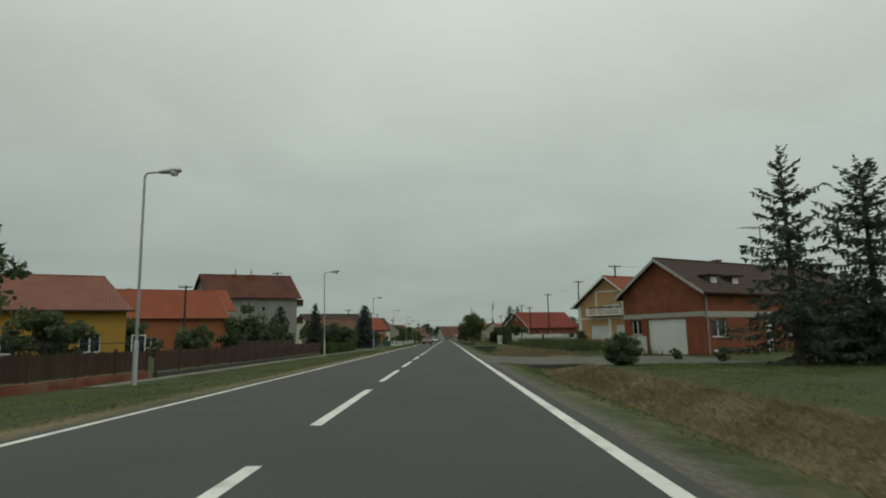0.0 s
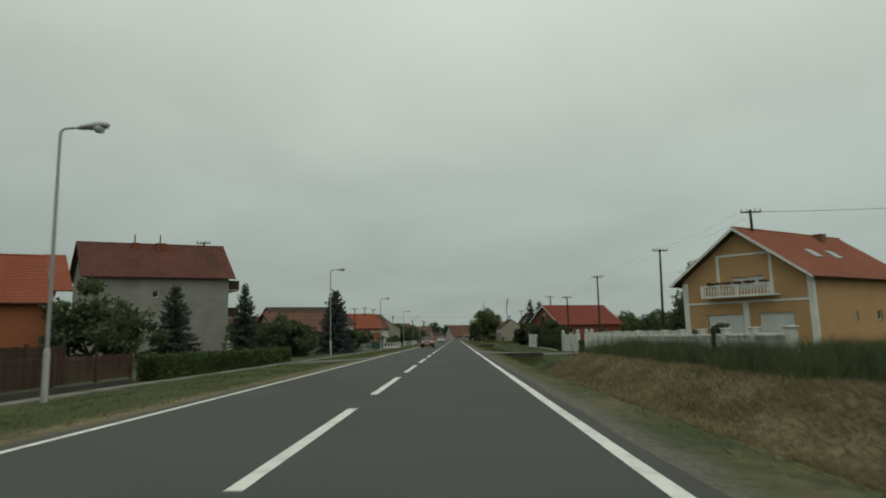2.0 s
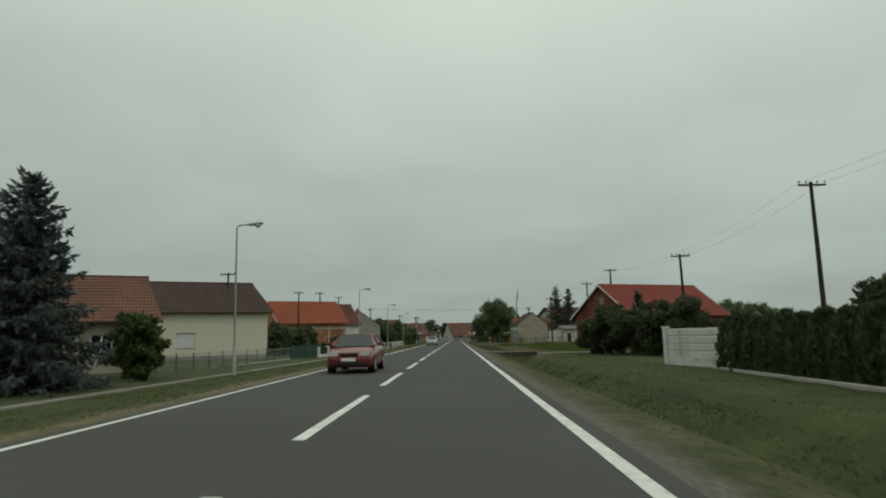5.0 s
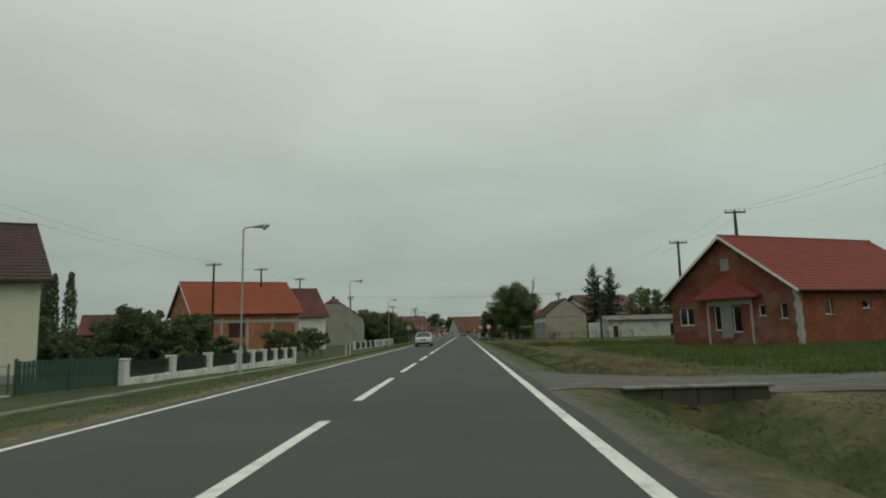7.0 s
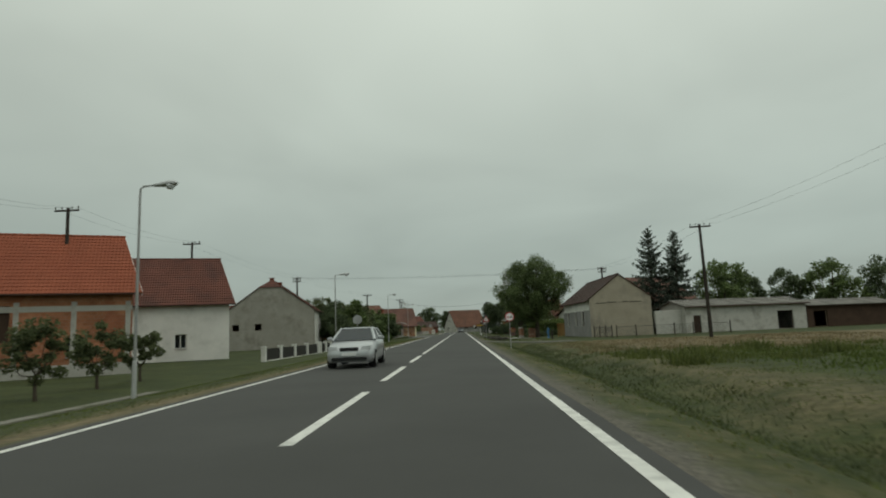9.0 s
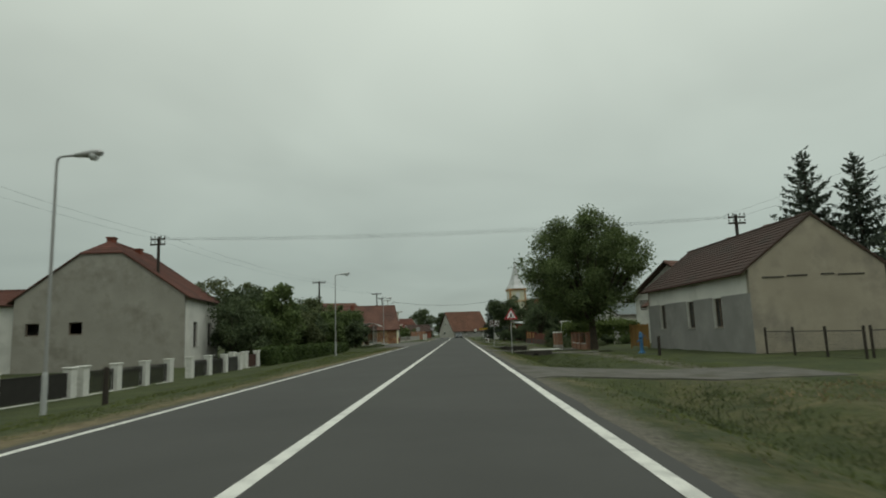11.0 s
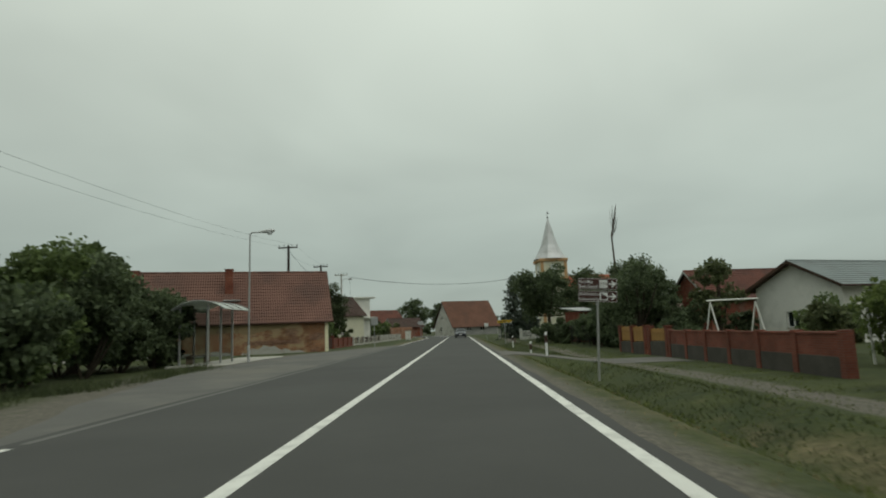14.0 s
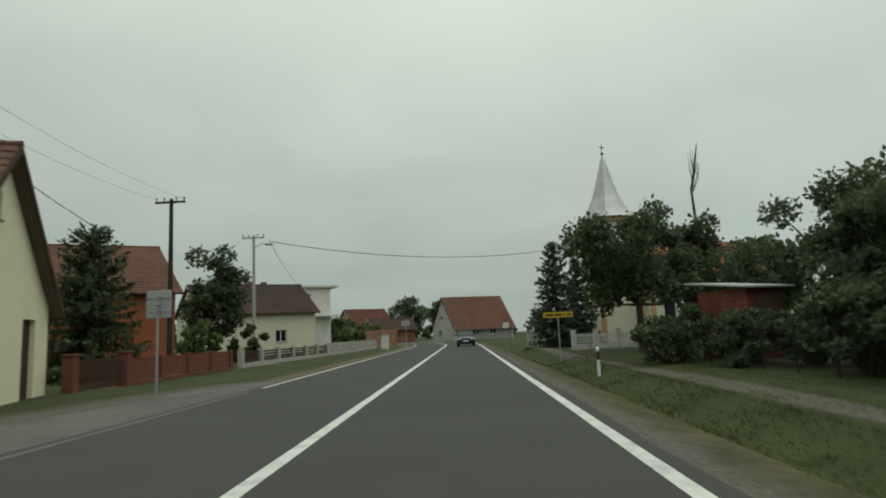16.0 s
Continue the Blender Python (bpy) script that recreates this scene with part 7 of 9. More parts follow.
for k, (xx, yy, hh, rr, mm) in enumerate(((-16.5, 263, 3.8, 2.8, "leaf_dark"), (-15.5, 268, 4.2, 3.0, "leaf"), (-18.5, 272, 5.2, 3.2, "leaf_dark"), (-14.0, 274, 3.6, 2.4, "leaf_olive"), (-15.8, 279, 4.4, 3.0, "leaf_dark"), (-14.0, 284, 4.2, 2.6, "leaf"), (-15.0, 289.5, 4.4, 2.8, "leaf_dark"), (-12.4, 290.5, 4.9, 2.2, "leaf"), (-12.6, 294.0, 4.9, 2.1, "leaf_dark"), (-13.2, 300.5, 4.0, 1.9, "leaf_dark"), (-14.8, 303.5, 4.2, 2.2, "leaf_dark"), (-10.8, 287.5, 3.2, 1.9, "leaf_dark"), (-14.6, 295.5, 4.6, 2.4, "leaf"), (-17.5, 297, 4.8, 2.8, "leaf_dark"), (-16.0, 300.5, 4.2, 2.2, "leaf_dark"), (-20.5, 300, 4.6, 2.6, "leaf"), (-13.2, 297.5, 3.0, 1.5, "leaf_dark"), (-20, 283, 5.4, 3.2, "leaf"), (-21, 266, 5.6, 3.2, "leaf_olive"), (-18.5, 258.5 + 8, 4.8, 2.8, "leaf_dark"))):
    bush(xx, yy, hh * (1.34 if yy < 282 else 1.06), rr * (1.1 if yy < 282 else 1.0), "dense tangled shrubs and small trees", mm, 7000, 0.145, 170 + k, blobs=44)
tree(-14.8, 268.5, 6.5, 2.3, "loose garden tree over the shrubs", "leaf", n=2800, leaf=0.22, seed=189, low=0.2)
tree(-18.2, 269.5, 6.3, 2.3, "loose garden tree over the shrubs", "leaf_dark", n=2800, leaf=0.22, seed=190, low=0.2)
tree(-19.8, 276, 7.9, 2.4, "loose garden tree over the shrubs", "leaf_olive", n=2800, leaf=0.24, seed=191, low=0.2)
tree(-17.2, 289, 6.6, 2.6, "loose garden tree over the shrubs", "leaf_olive", n=3000, leaf=0.22, seed=187, low=0.2)
tree(-15.6, 298, 6.1, 2.2, "loose garden tree over the shrubs", "leaf", n=2600, leaf=0.22, seed=188, low=0.2)
tree(-21.5, 276, 6.6, 3.0, "loose garden tree over the shrubs", "leaf_olive", n=1700, leaf=0.30, seed=181)
tree(-25, 286, 6.4, 3.2, "loose garden tree over the shrubs", "leaf", n=1700, leaf=0.32, seed=182)
spruce(-15.4, 336.3, 6.9, 2.6, "dense dark conifer beside the yellow gable", "thuja", seed=183, power=0.5, dense=1.4)
tree(-14.8, 348.6, 7.8, 2.3, "ragged dark cypress tree", "thuja", n=7000, leaf=0.17, seed=184, low=0.08)
bush(-14.3, 345.5, 2.8, 1.7, "round green shrub behind the fence", "leaf", 1500, 0.2, 185)
bush(-13.8, 352.5, 2.6, 1.8, "round green shrub behind the fence", "leaf_olive", 1500, 0.2, 186)
for k, (xx, yy, hh, rr, mm) in enumerate(((-16, 397, 4.6, 3.0, "leaf"), (-13.5, 404, 4.0, 2.6, "leaf_olive"), (-18, 410, 5.0, 3.0, "leaf_dark"), (-16, 416, 4.0, 2.6, "leaf"))):
    bush(xx, yy, hh, rr, "green garden shrubs by the bend", mm, 1300, 0.3, 190 + k)
tree(-14.5, 492, 14.0, 6.5, "round dark distant tree", "leaf_dark", n=5000, leaf=0.42, seed=195, low=0.1, blobs=50, even=True)
tree(-27.0, 470, 9.0, 5.0, "round dark distant tree", "leaf_dark", n=3000, leaf=0.42, seed=198, low=0.05, blobs=40, even=True)
tree(-5.0, 480, 11.5, 4.0, "distant tree beside the end house", "leaf_dark", n=3000, leaf=0.4, seed=196, low=0.1)
# far wood edge that closes the distance
rngf = np.random.default_rng(5)
fp = []
for k in range(330):
    side_ = -1 if k % 2 else 1
    xx = side_ * rngf.uniform(60, 520)
    yy = rngf.uniform(420, 900) if k % 3 else rngf.uniform(120, 620)
    if abs(xx) < 150 and yy < 300:
        xx = side_ * rngf.uniform(170, 420)
    hh = rngf.uniform(6, 12)
    q, _ = crown_points(rngf, 130, (xx, yy, hh * 0.45), (hh * 0.55, hh * 0.55, hh * 0.5), 9)
    fp.append(q)
for k in range(60):
    xx, yy, hh = rngf.uniform(-140, 140), rngf.uniform(520, 800), rngf.uniform(6, 10)
    q, _ = crown_points(rngf, 130, (xx, yy, hh * 0.45), (hh * 0.6, hh * 0.6, hh * 0.5), 9)
    fp.append(q)
tagged(new("far_trees", leaf_mesh("far_trees", np.concatenate(fp), 1.3, "leaf_dark", seed=9)), "distant dark line of trees", "trees", kind="stuff")

# ---- street lamps, poles and cables ----
def street_lamp():
    top = thing("street_lamp", pose(0, 0, 0), "galvanised steel street lamp with one arm and a flat head", "street lamp", "street lamps")
    s = Shape()
    s.lathe((0, 0, 0), [(0.08, -0.4), (0.08, 0.0), (0.076, 1.15), (0.06, 1.25)], 12)
    part("base", s, "zinc", top, "pale thicker lower tube")
    s = Shape()
    s.lathe((0, 0, 0), [(0.052, 1.2), (0.047, 4.0), (0.036, 7.05)], 12)
    part("pole", s, "galv", top)
    s = Shape()
    s.tube([(0, 0, 6.98), (0.02, 0, 7.16), (0.10, 0, 7.24), (0.55, 0, 7.27)], [0.04, 0.038, 0.034, 0.032], 8)
    part("arm", s, "galv", top)
    s = Shape()
    n = 10
    prof = [(0.0, 0.05, 0.035), (0.12, 0.10, 0.06), (0.32, 0.13, 0.085), (0.55, 0.165, 0.115), (0.78, 0.15, 0.10), (0.88, 0.05, 0.03)]
    ring = [(0.45 + x, w * math.cos(a * 2 * math.pi / n), 7.26 + x * 0.08 + hh * math.sin(a * 2 * math.pi / n)) for x, w, hh in prof for a in range(n)]
    s.add(ring, [(i * n + t, i * n + (t + 1) % n, (i + 1) * n + (t + 1) % n, (i + 1) * n + t) for i in range(len(prof) - 1) for t in range(n)] + [tuple(range(n))[::-1], tuple((len(prof) - 1) * n + t for t in range(n))])
    head = part("head", s, "zinc", top, "pale cast metal lamp head", True)
    s = Shape()
    s.lathe((1.06, 0, 7.27), [(0.02, -0.17), (0.10, -0.15), (0.15, -0.07), (0.15, 0.02)], 12)
    part("lens", s, "lamp_clear", head, "clear glass bowl")
    return top


lamp0 = street_lamp()
LAMPS = [(-8.95, 21.2, 0.06), (-8.85, 53.5, -0.06), (-8.85, 89.7, 0.03), (-8.82, 124.6, -0.22), (-8.93, 163.5, -0.38), (-9.0, 193.0, -0.62), (-9.5, 228.6, -0.70), (-9.1, 266.4, -0.34), (-9.2, 302.6, -0.42)]
lamp0.matrix_world = pose(*LAMPS[0])
for x, y, z in LAMPS[1:]:
    tall = 1.02 if 220 < y < 240 else 1.0
    copy_thing(lamp0, pose(x, y, z, 0, random.uniform(-0.5, 0.5), random.uniform(-4, 4)) @ Matrix.Diagonal((1, 1, tall, 1)))


def utility_pole(x, y, top_z, gz, label="tarred wooden utility pole with a crossarm and insulators", arm=1.7, lean=0.0, mat="wood_pole", yaw=0.0, double=False):
    h = top_z - gz
    t = thing("utility_pole", pose(x, y, gz, 0, lean, yaw), label, "utility pole", "utility poles")
    s = Shape()
    s.tube([(0, 0, -0.5), (0, 0, h * 0.5), (0, 0, h)], [0.16, 0.135, 0.10], 10)
    part("post", s, mat, t)
    for lv in ((0.22, 0.62) if double else (0.22,)):
        s = Shape()
        s.box(-arm / 2, arm / 2, -0.17, -0.08, h - lv - 0.06, h - lv + 0.06, 0.01)
        a = part("crossarm", s, mat, t)
        for k in (-0.46, -0.2, 0.2, 0.46):
            i = Shape()
            i.lathe((k * arm, -0.125, h - lv + 0.06), [(0.015, 0), (0.015, 0.08), (0.05, 0.09), (0.055, 0.13), (0.03, 0.16), (0.045, 0.19), (0.01, 0.22)], 8)
            part("insulator", i, "wood_pole", a)
    return t


RIGHT_POLES = [(26.5, 87.1, 11.06), (24.8, 105.6, 10.56), (24.0, 131.7, 10.2), (22.67, 150.1, 8.3), (24.69, 183.14, 10.55), (23.1, 192.4, 9.45), (22.0, 222.0, 8.9), (20.9, 252.6, 8.5)]
for k, (x, y, z) in enumerate(RIGHT_POLES):
    utility_pole(x, y, z, -0.4 if k != 4 else 7.0, "short service mast with a crossarm on the roof ridge" if k == 4 else "tarred wooden utility pole with a crossarm and insulators", 1.15 if k == 7 else 1.7, lean=(-0.4, 1.6, 0.3, -0.5, 0.2, 0.8, -0.6, 0.3)[k], double=(k == 7))
LEFT_POLES = [(-30.2, 74.2, 8.25), (-29.4, 111.9, 13.9), (-24.7, 165.7, 9.4), (-24.8, 198.1, 9.57), (-24.3, 212.3, 10.5), (-24.4, 231.5, 10.9), (-20.7, 257.2, 9.4), (-15.95, 289.9, 8.6), (-12.8, 323.0, 9.15), (-14.1, 341.5, 9.45)]
for k, (x, y, z) in enumerate(LEFT_POLES):
    utility_pole(x, y, z, -0.5 if y < 280 else -0.25, arm=1.15 if k == 6 else 1.7, lean=(0.4, 0, -0.5, 0.3, 0, 0.4, -0.4, 0.5, 0, -0.3)[k], double=(k == 6))
cp = utility_pole(-14.6, 356.3, 9.8, -0.2, "square grey concrete pole with a crossarm and a street light", 1.8, 0, "concrete")
s = Shape()
s.tube([(0.1, 0, 9.0), (0.6, -0.1, 9.25), (1.1, -0.2, 9.2)], 0.03, 6)
s.box(1.0, 1.6, -0.33, -0.08, 9.1, 9.26, 0.04)
part("light_arm", s, "galv", cp, "small street light on a bracket")


def cable(name, a, b, sag, r=0.0055, n=14, label="thin dark overhead cable"):
    a, b = Vector(a), Vector(b)
    s = Shape()
    s.tube([a.lerp(b, k / n) - Vector((0, 0, sag * 4 * (k / n) * (1 - k / n))) for k in range(n + 1)], r, 5)
    return tagged(part(name, s, "steel_dark"), label, "cable", "overhead cables")


for p, q in zip(RIGHT_POLES, RIGHT_POLES[1:]):
    for dx in (-0.75, 0.75):
        cable("cable", (p[0] + dx, p[1], p[2] - 0.05), (q[0] + dx, q[1], q[2] - 0.05), 0.45)
for p, q in list(zip(LEFT_POLES, LEFT_POLES[1:]))[2:]:
    for dx in (-0.75, 0.75):
        cable("cable", (p[0] + dx, p[1], p[2] - 0.05), (q[0] + dx, q[1], q[2] - 0.05), 0.4)
# wires over the road
for k in range(4):
    cable("cable", (-20.7 + 0.3 * k - 0.4, 257.2, 9.3 - 0.12 * (k % 2)), (20.9 + 0.3 * k - 0.4, 252.6, 8.4 - 0.1 * (k % 2)), 0.35 + 0.05 * k, 0.005)
cable("service_cable", (-13.2, 356.1, 9.2), (12.6, 372.0, 9.6), 1.1, 0.028, label="thick dark service cable over the road")
cable("service_cable", (-13.4, 356.3, 9.4), (-18.2, 384.0, 8.0), 0.5, 0.018, label="dark service cable to a house")
cable("service_cable", (26.5, 87.1, 10.9), (60, 70, 10.5), 1.0, 0.016, label="dark overhead service cable")
cable("service_cable", (-13, 323, 9.0), (-10.6, 330, 5.2), 0.3, 0.014, label="service cable to the gable")


# ---- fences ----
def run_of(ax, ay, bx, by, gz=None):
    """Pose at a with x along to b, and the length."""
    gz = (land(ax, ay) + land(bx, by)) / 2 if gz is None else gz
    return pose(ax, ay, gz, 0, 0, math.degrees(math.atan2(by - ay, bx - ax))), math.hypot(bx - ax, by - ay)


def panel_fence(ax, ay, bx, by, label, post_mat, fill_mat, n, h=1.2, base=0.0, base_mat=None, post_w=0.3, post_h=None, fill="picket", gz=None, ball=False, cap=True, skip=()):
    m, L = run_of(ax, ay, bx, by, gz)
    top = thing("fence", m, label, "fence", "fences")
    post_h = post_h or h + 0.1
    s = Shape()
    s.box(-post_w / 2, post_w / 2, -post_w / 2, post_w / 2, -0.6, post_h, 0.015)
    if cap:
        s.box(-post_w / 2 - 0.04, post_w / 2 + 0.04, -post_w / 2 - 0.04, post_w / 2 + 0.04, post_h, post_h + 0.07, 0.02)
    if ball:
        s.lathe((0, 0, post_h + 0.2), [(0.02, -0.13), (0.1, -0.1), (0.15, 0), (0.1, 0.11), (0.02, 0.15)], 10)
    pm = s.mesh("post")
    pm.materials.append(M[post_mat])
    for k in range(n + 1):
        p = new("post", pm)
        p.parent = top
        p.location = (L * k / n, 0, 0)
    d = L / n
    if base > 0:
        b = Shape()
        b.box(0, L, -0.11, 0.11, -0.6, base, 0.015)
        part("base_wall", b, base_mat or post_mat, top)
    w = d - post_w
    s = Shape()
    pieces, cache = [], {}

    def add_piece(nm, key, draw, x, z):
        if key not in cache:
            q = Shape()
            draw(q)
            cache[key] = q.mesh(nm)
            cache[key].materials.append(M[fill_mat])
        pieces.append((nm, cache[key], x, z))
    if fill == "picket":
        nb = max(4, int(w / 0.13))
        for i in range(nb):
            x = -w / 2 + w * (i + 0.5) / nb
            add_piece("picket", ("p",), lambda q: q.prism([(-0.035, base + 0.06), (0.035, base + 0.06), (0.035, h - 0.05), (0, h), (-0.035, h - 0.05)], -0.012, 0.012, "y"), x, 0)
        s.box(-w / 2, w / 2, 0.012, 0.045, h - 0.22, h - 0.16, 0.004)
    elif fill == "panel":
        s.prism([(-0.035, base + 0.05), (0.035, base + 0.05), (0.035, base + 0.1), (0.02, base + 0.1), (0.02, h - 0.05), (0.035, h - 0.05), (0.035, h), (-0.035, h), (-0.035, h - 0.05), (-0.02, h - 0.05), (-0.02, base + 0.1), (-0.035, base + 0.1)], -w / 2, w / 2, "x")
    elif fill == "ribbed":
        k = 4
        hh = (h - base) / k
        for i in range(k):
            add_piece("slab", ("b",), lambda q: q.box(-w / 2, w / 2, -0.05, 0.05, 0, hh * 0.9, 0.03), 0, base + hh * i)
        s.box(-w / 2, w / 2, -0.025, 0.025, base, h, 0.005)
    elif fill == "baluster":
        nb = max(5, int(w / 0.2))
        for i in range(nb):
            x = -w / 2 + w * (i + 0.5) / nb
            add_piece("baluster", ("k",), lambda q: q.lathe((0, 0, base - 0.02), [(0.06, 0), (0.06, 0.1), (0.035, 0.17), (0.075, 0.35), (0.04, 0.55), (0.06, h - base - 0.15), (0.06, h - base - 0.08)], 8), x, 0)
        s.box(-w / 2, w / 2, -0.1, 0.1, h - 0.12, h, 0.02)
    elif fill == "mesh":
        nb = max(8, int(w / 0.11))
        for i in range(nb):
            x = -w / 2 + w * (i + 0.5) / nb
            s.tube([(x, 0, base + 0.04), (x, 0, h - 0.02)], 0.004, 4, False)
        for i in range(9):
            z = base + 0.05 + (h - base - 0.08) * i / 8
            s.tube([(-w / 2, 0, z), (w / 2, 0, z)], 0.004, 4, False)
        s.tube([(-w / 2, 0, h), (w / 2, 0, h)], 0.018, 6)
    elif fill == "boards":
        nb = max(4, int(w / 0.15))
        for i in range(nb):
            x = -w / 2 + w * (i + 0.5) / nb
            add_piece("board", ("b",), lambda q: q.box(-0.068, 0.068, -0.012, 0.012, base + 0.05, h, 0.004), x, 0.02 * math.sin(i * 5.1))
        s.box(-w / 2, w / 2, 0.012, 0.05, h - 0.25, h - 0.17, 0.004)
    elif fill == "rails":
        for i in range(4):
            z = base + (h - base) * (i + 0.6) / 4.2
            add_piece("slat", ("slat",), lambda q: q.box(-w / 2, w / 2, -0.015, 0.015, -0.055, 0.055, 0.004), 0, z)
        s.box(-w / 2, -w / 2 + 0.05, 0.015, 0.05, base + 0.05, h, 0.004)
    fm = s.mesh("panel")
    fm.materials.append(M[fill_mat])
    for k in range(n):
        if k in skip:
            continue
        p = new("panel", fm)
        p.parent = top
        p.location = (L * (k + 0.5) / n, 0, 0)
        if fill == "mesh":
            tagged(p, kind="stuff")
        for nm, me, px_, pz_ in pieces:
            q = new(nm, me)
            q.parent = p
            q.location = (px_, 0, pz_)
    return top


panel_fence(-11.3, 2, -10.9, 26, "dark brown painted fence on a low wall", "wood_dark", "wood_dark", 10, 1.15, 0.3, "brick_dark", 0.1, cap=False, fill="boards")
panel_fence(-10.75, 26.5, -10.9, 61.5, "dark brown steel picket fence on a low base", "rusty", "rusty", 15, 1.15, 0.2, "ditch", 0.1, cap=False, fill="picket")
panel_fence(-11.6, 26.6, -18.5, 24.8, "wire mesh fence on dark posts", "steel_dark", "steel_dark", 4, 1.5, 0.0, None, 0.07, cap=False, fill="mesh")
panel_fence(-13.2, 44, -13.6, 61.5, "dark board fence behind the garden path", "wood_dark", "wood_dark", 8, 1.5, 0.0, None, 0.12, cap=False, fill="boards")
# white concrete fence, gate posts with balls
panel_fence(12.9, 58.0, 12.95, 75.0, "white concrete baluster fence", "white_conc", "white_conc", 7, 1.45, 0.35, "white_conc", 0.3, 1.62, "baluster", gz=-0.36)
panel_fence(13.05, 75.4, 13.75, 90.9, "white ribbed concrete panel fence with ball posts", "white_conc", "white_conc", 6, 1.5, 0.2, "white_conc", 0.28, 1.66, "ribbed", gz=-0.36)
for x, y in ((13.78, 91.4), (13.3, 95.2), (13.5, 92.3), (12.65, 99.2)):
    gp = thing("gate_post", pose(x, y, -0.36), "white concrete gate post with a ball on top", "gate post", "gate posts")
    s = Shape()
    s.box(-0.17, 0.17, -0.17, 0.17, -0.3, 1.72, 0.02)
    part("shaft", s, "white_conc", gp)
    s = Shape()
    s.lathe((0, 0, 1.88), [(0.04, -0.17), (0.1, -0.13), (0.16, 0), (0.11, 0.12), (0.02, 0.16)], 12)
    part("ball", s, "white_conc", gp)
panel_fence(13.3, 95.6, 12.7, 98.8, "white ribbed concrete panel fence with ball posts", "white_conc", "white_conc", 2, 1.55, 0.2, "white_conc", 0.26, 1.64, "ribbed", gz=-0.36)
panel_fence(14.0, 93.4, 30.0, 101.0, "plain white yard wall behind the gate", "white_conc", "white_conc", 6, 1.75, 0.3, "white_conc", 0.2, 1.75, "panel", gz=-0.36)
panel_fence(13.9, 121.2, 12.5, 125.8, "short solid white concrete wall", "white_conc", "white_conc", 1, 1.8, 0.4, "white_conc", 0.25, 1.85, "ribbed", gz=-0.4)
kb = Shape()
kb.box(0, 22, -0.1, 0.1, -0.3, 0.12, 0.02)
k_ = part("garden_kerb", kb, "concrete")
k_.matrix_world = pose(12.0, 99.6, -0.36, 0, 0, 87.5)
tagged(k_, "low pale concrete kerb before the thuja hedge", "kerb")
# cream house: wire fence, green gate, white wall with dark pickets
panel_fence(-15.5, 128, -14.45, 155.4, "grey wire mesh fence on a low kerb", "green_metal", "galv", 12, 1.15, 0.12, "concrete", 0.06, cap=False, fill="mesh", gz=-0.62)
panel_fence(-14.4, 155.7, -12.75, 159.4, "green painted sheet-metal gate", "green_metal", "green_metal", 2, 1.35, 0.08, None, 0.1, cap=False, fill="boards", gz=-0.66)
panel_fence(-12.7, 159.8, -12.1, 171.6, "white wall and pillars with dark steel pickets", "white_conc", "steel_dark", 3, 1.15, 0.42, "white_conc", 0.38, 1.2, "picket", gz=-0.7)
panel_fence(-12.1, 171.8, -11.4, 181.7, "white wall and pillars with dark steel pickets", "white_conc", "steel_dark", 5, 1.15, 0.42, "white_conc", 0.34, 1.2, "picket", gz=-0.75)
# grey house: white pillars with black panels
panel_fence(-13.4, 220.0, -12.65, 234.6, "white stone pillars with dark sheet panels", "white_conc", "steel_dark", 4, 1.12, 0.2, "white_conc", 0.34, 1.25, "panel", gz=-0.82)
panel_fence(-12.55, 235.2, -11.95, 250.2, "white stone pillars with dark steel mesh panels", "white_conc", "steel_dark", 7, 1.12, 0.2, "white_conc", 0.34, 1.25, "picket", gz=-0.80, skip=(3,))
panel_fence(-12.5, 250.6, -11.95, 253.6, "white stone pillars with a dark gate", "white_conc", "rusty", 2, 1.05, 0.2, "white_conc", 0.32, 1.2, "panel", gz=-0.70, skip=(0,))
# right side, old house
panel_fence(18.2, 236.5, 31.0, 239.0, "sagging wire fence on dark weathered posts", "wood_pole", "steel_dark", 6, 1.15, 0.0, None, 0.09, 1.35, "mesh", gz=-0.4, cap=False)
panel_fence(17.6, 236.0, 17.3, 243.0, "sagging wire fence on dark weathered posts", "wood_pole", "steel_dark", 3, 1.15, 0.0, None, 0.09, 1.35, "mesh", gz=-0.4, cap=False)
panel_fence(16.9, 260.6, 16.5, 264.0, "orange-brown board gate beside the old house", "wood_yellow", "wood_yellow", 2, 1.8, 0.0, None, 0.12, 1.85, "boards", gz=-0.4, cap=False)
# brick pillars at the walnut tree
def brick_pillar(x, y, w, h, label):
    top = thing("gate_pillar", pose(x, y, -0.42, 0, 0, 3), label, "gate pillar", "brick gate pillars")
    s = Shape()
    s.box(-0.26, 0.26, -w / 2 - 0.03, w / 2 + 0.03, -0.4, 0.13, 0.02)
    part("footing", s, "concrete", top, "grey concrete footing")
    s = Shape()
    s.box(-0.23, 0.23, -w / 2, w / 2, 0.13, h, 0.012)
    part("shaft", s, "brick_pillar", top)
    s = Shape()
    s.box(-0.28, 0.28, -w / 2 - 0.05, w / 2 + 0.05, h, h + 0.045, 0.012)
    s.prism([(-0.25, h + 0.045), (0.25, h + 0.045), (0.12, h + 0.10), (-0.12, h + 0.10)], -w / 2 - 0.02, w / 2 + 0.02, "y")
    part("cap", s, "white_conc", top, "pale concrete cap")


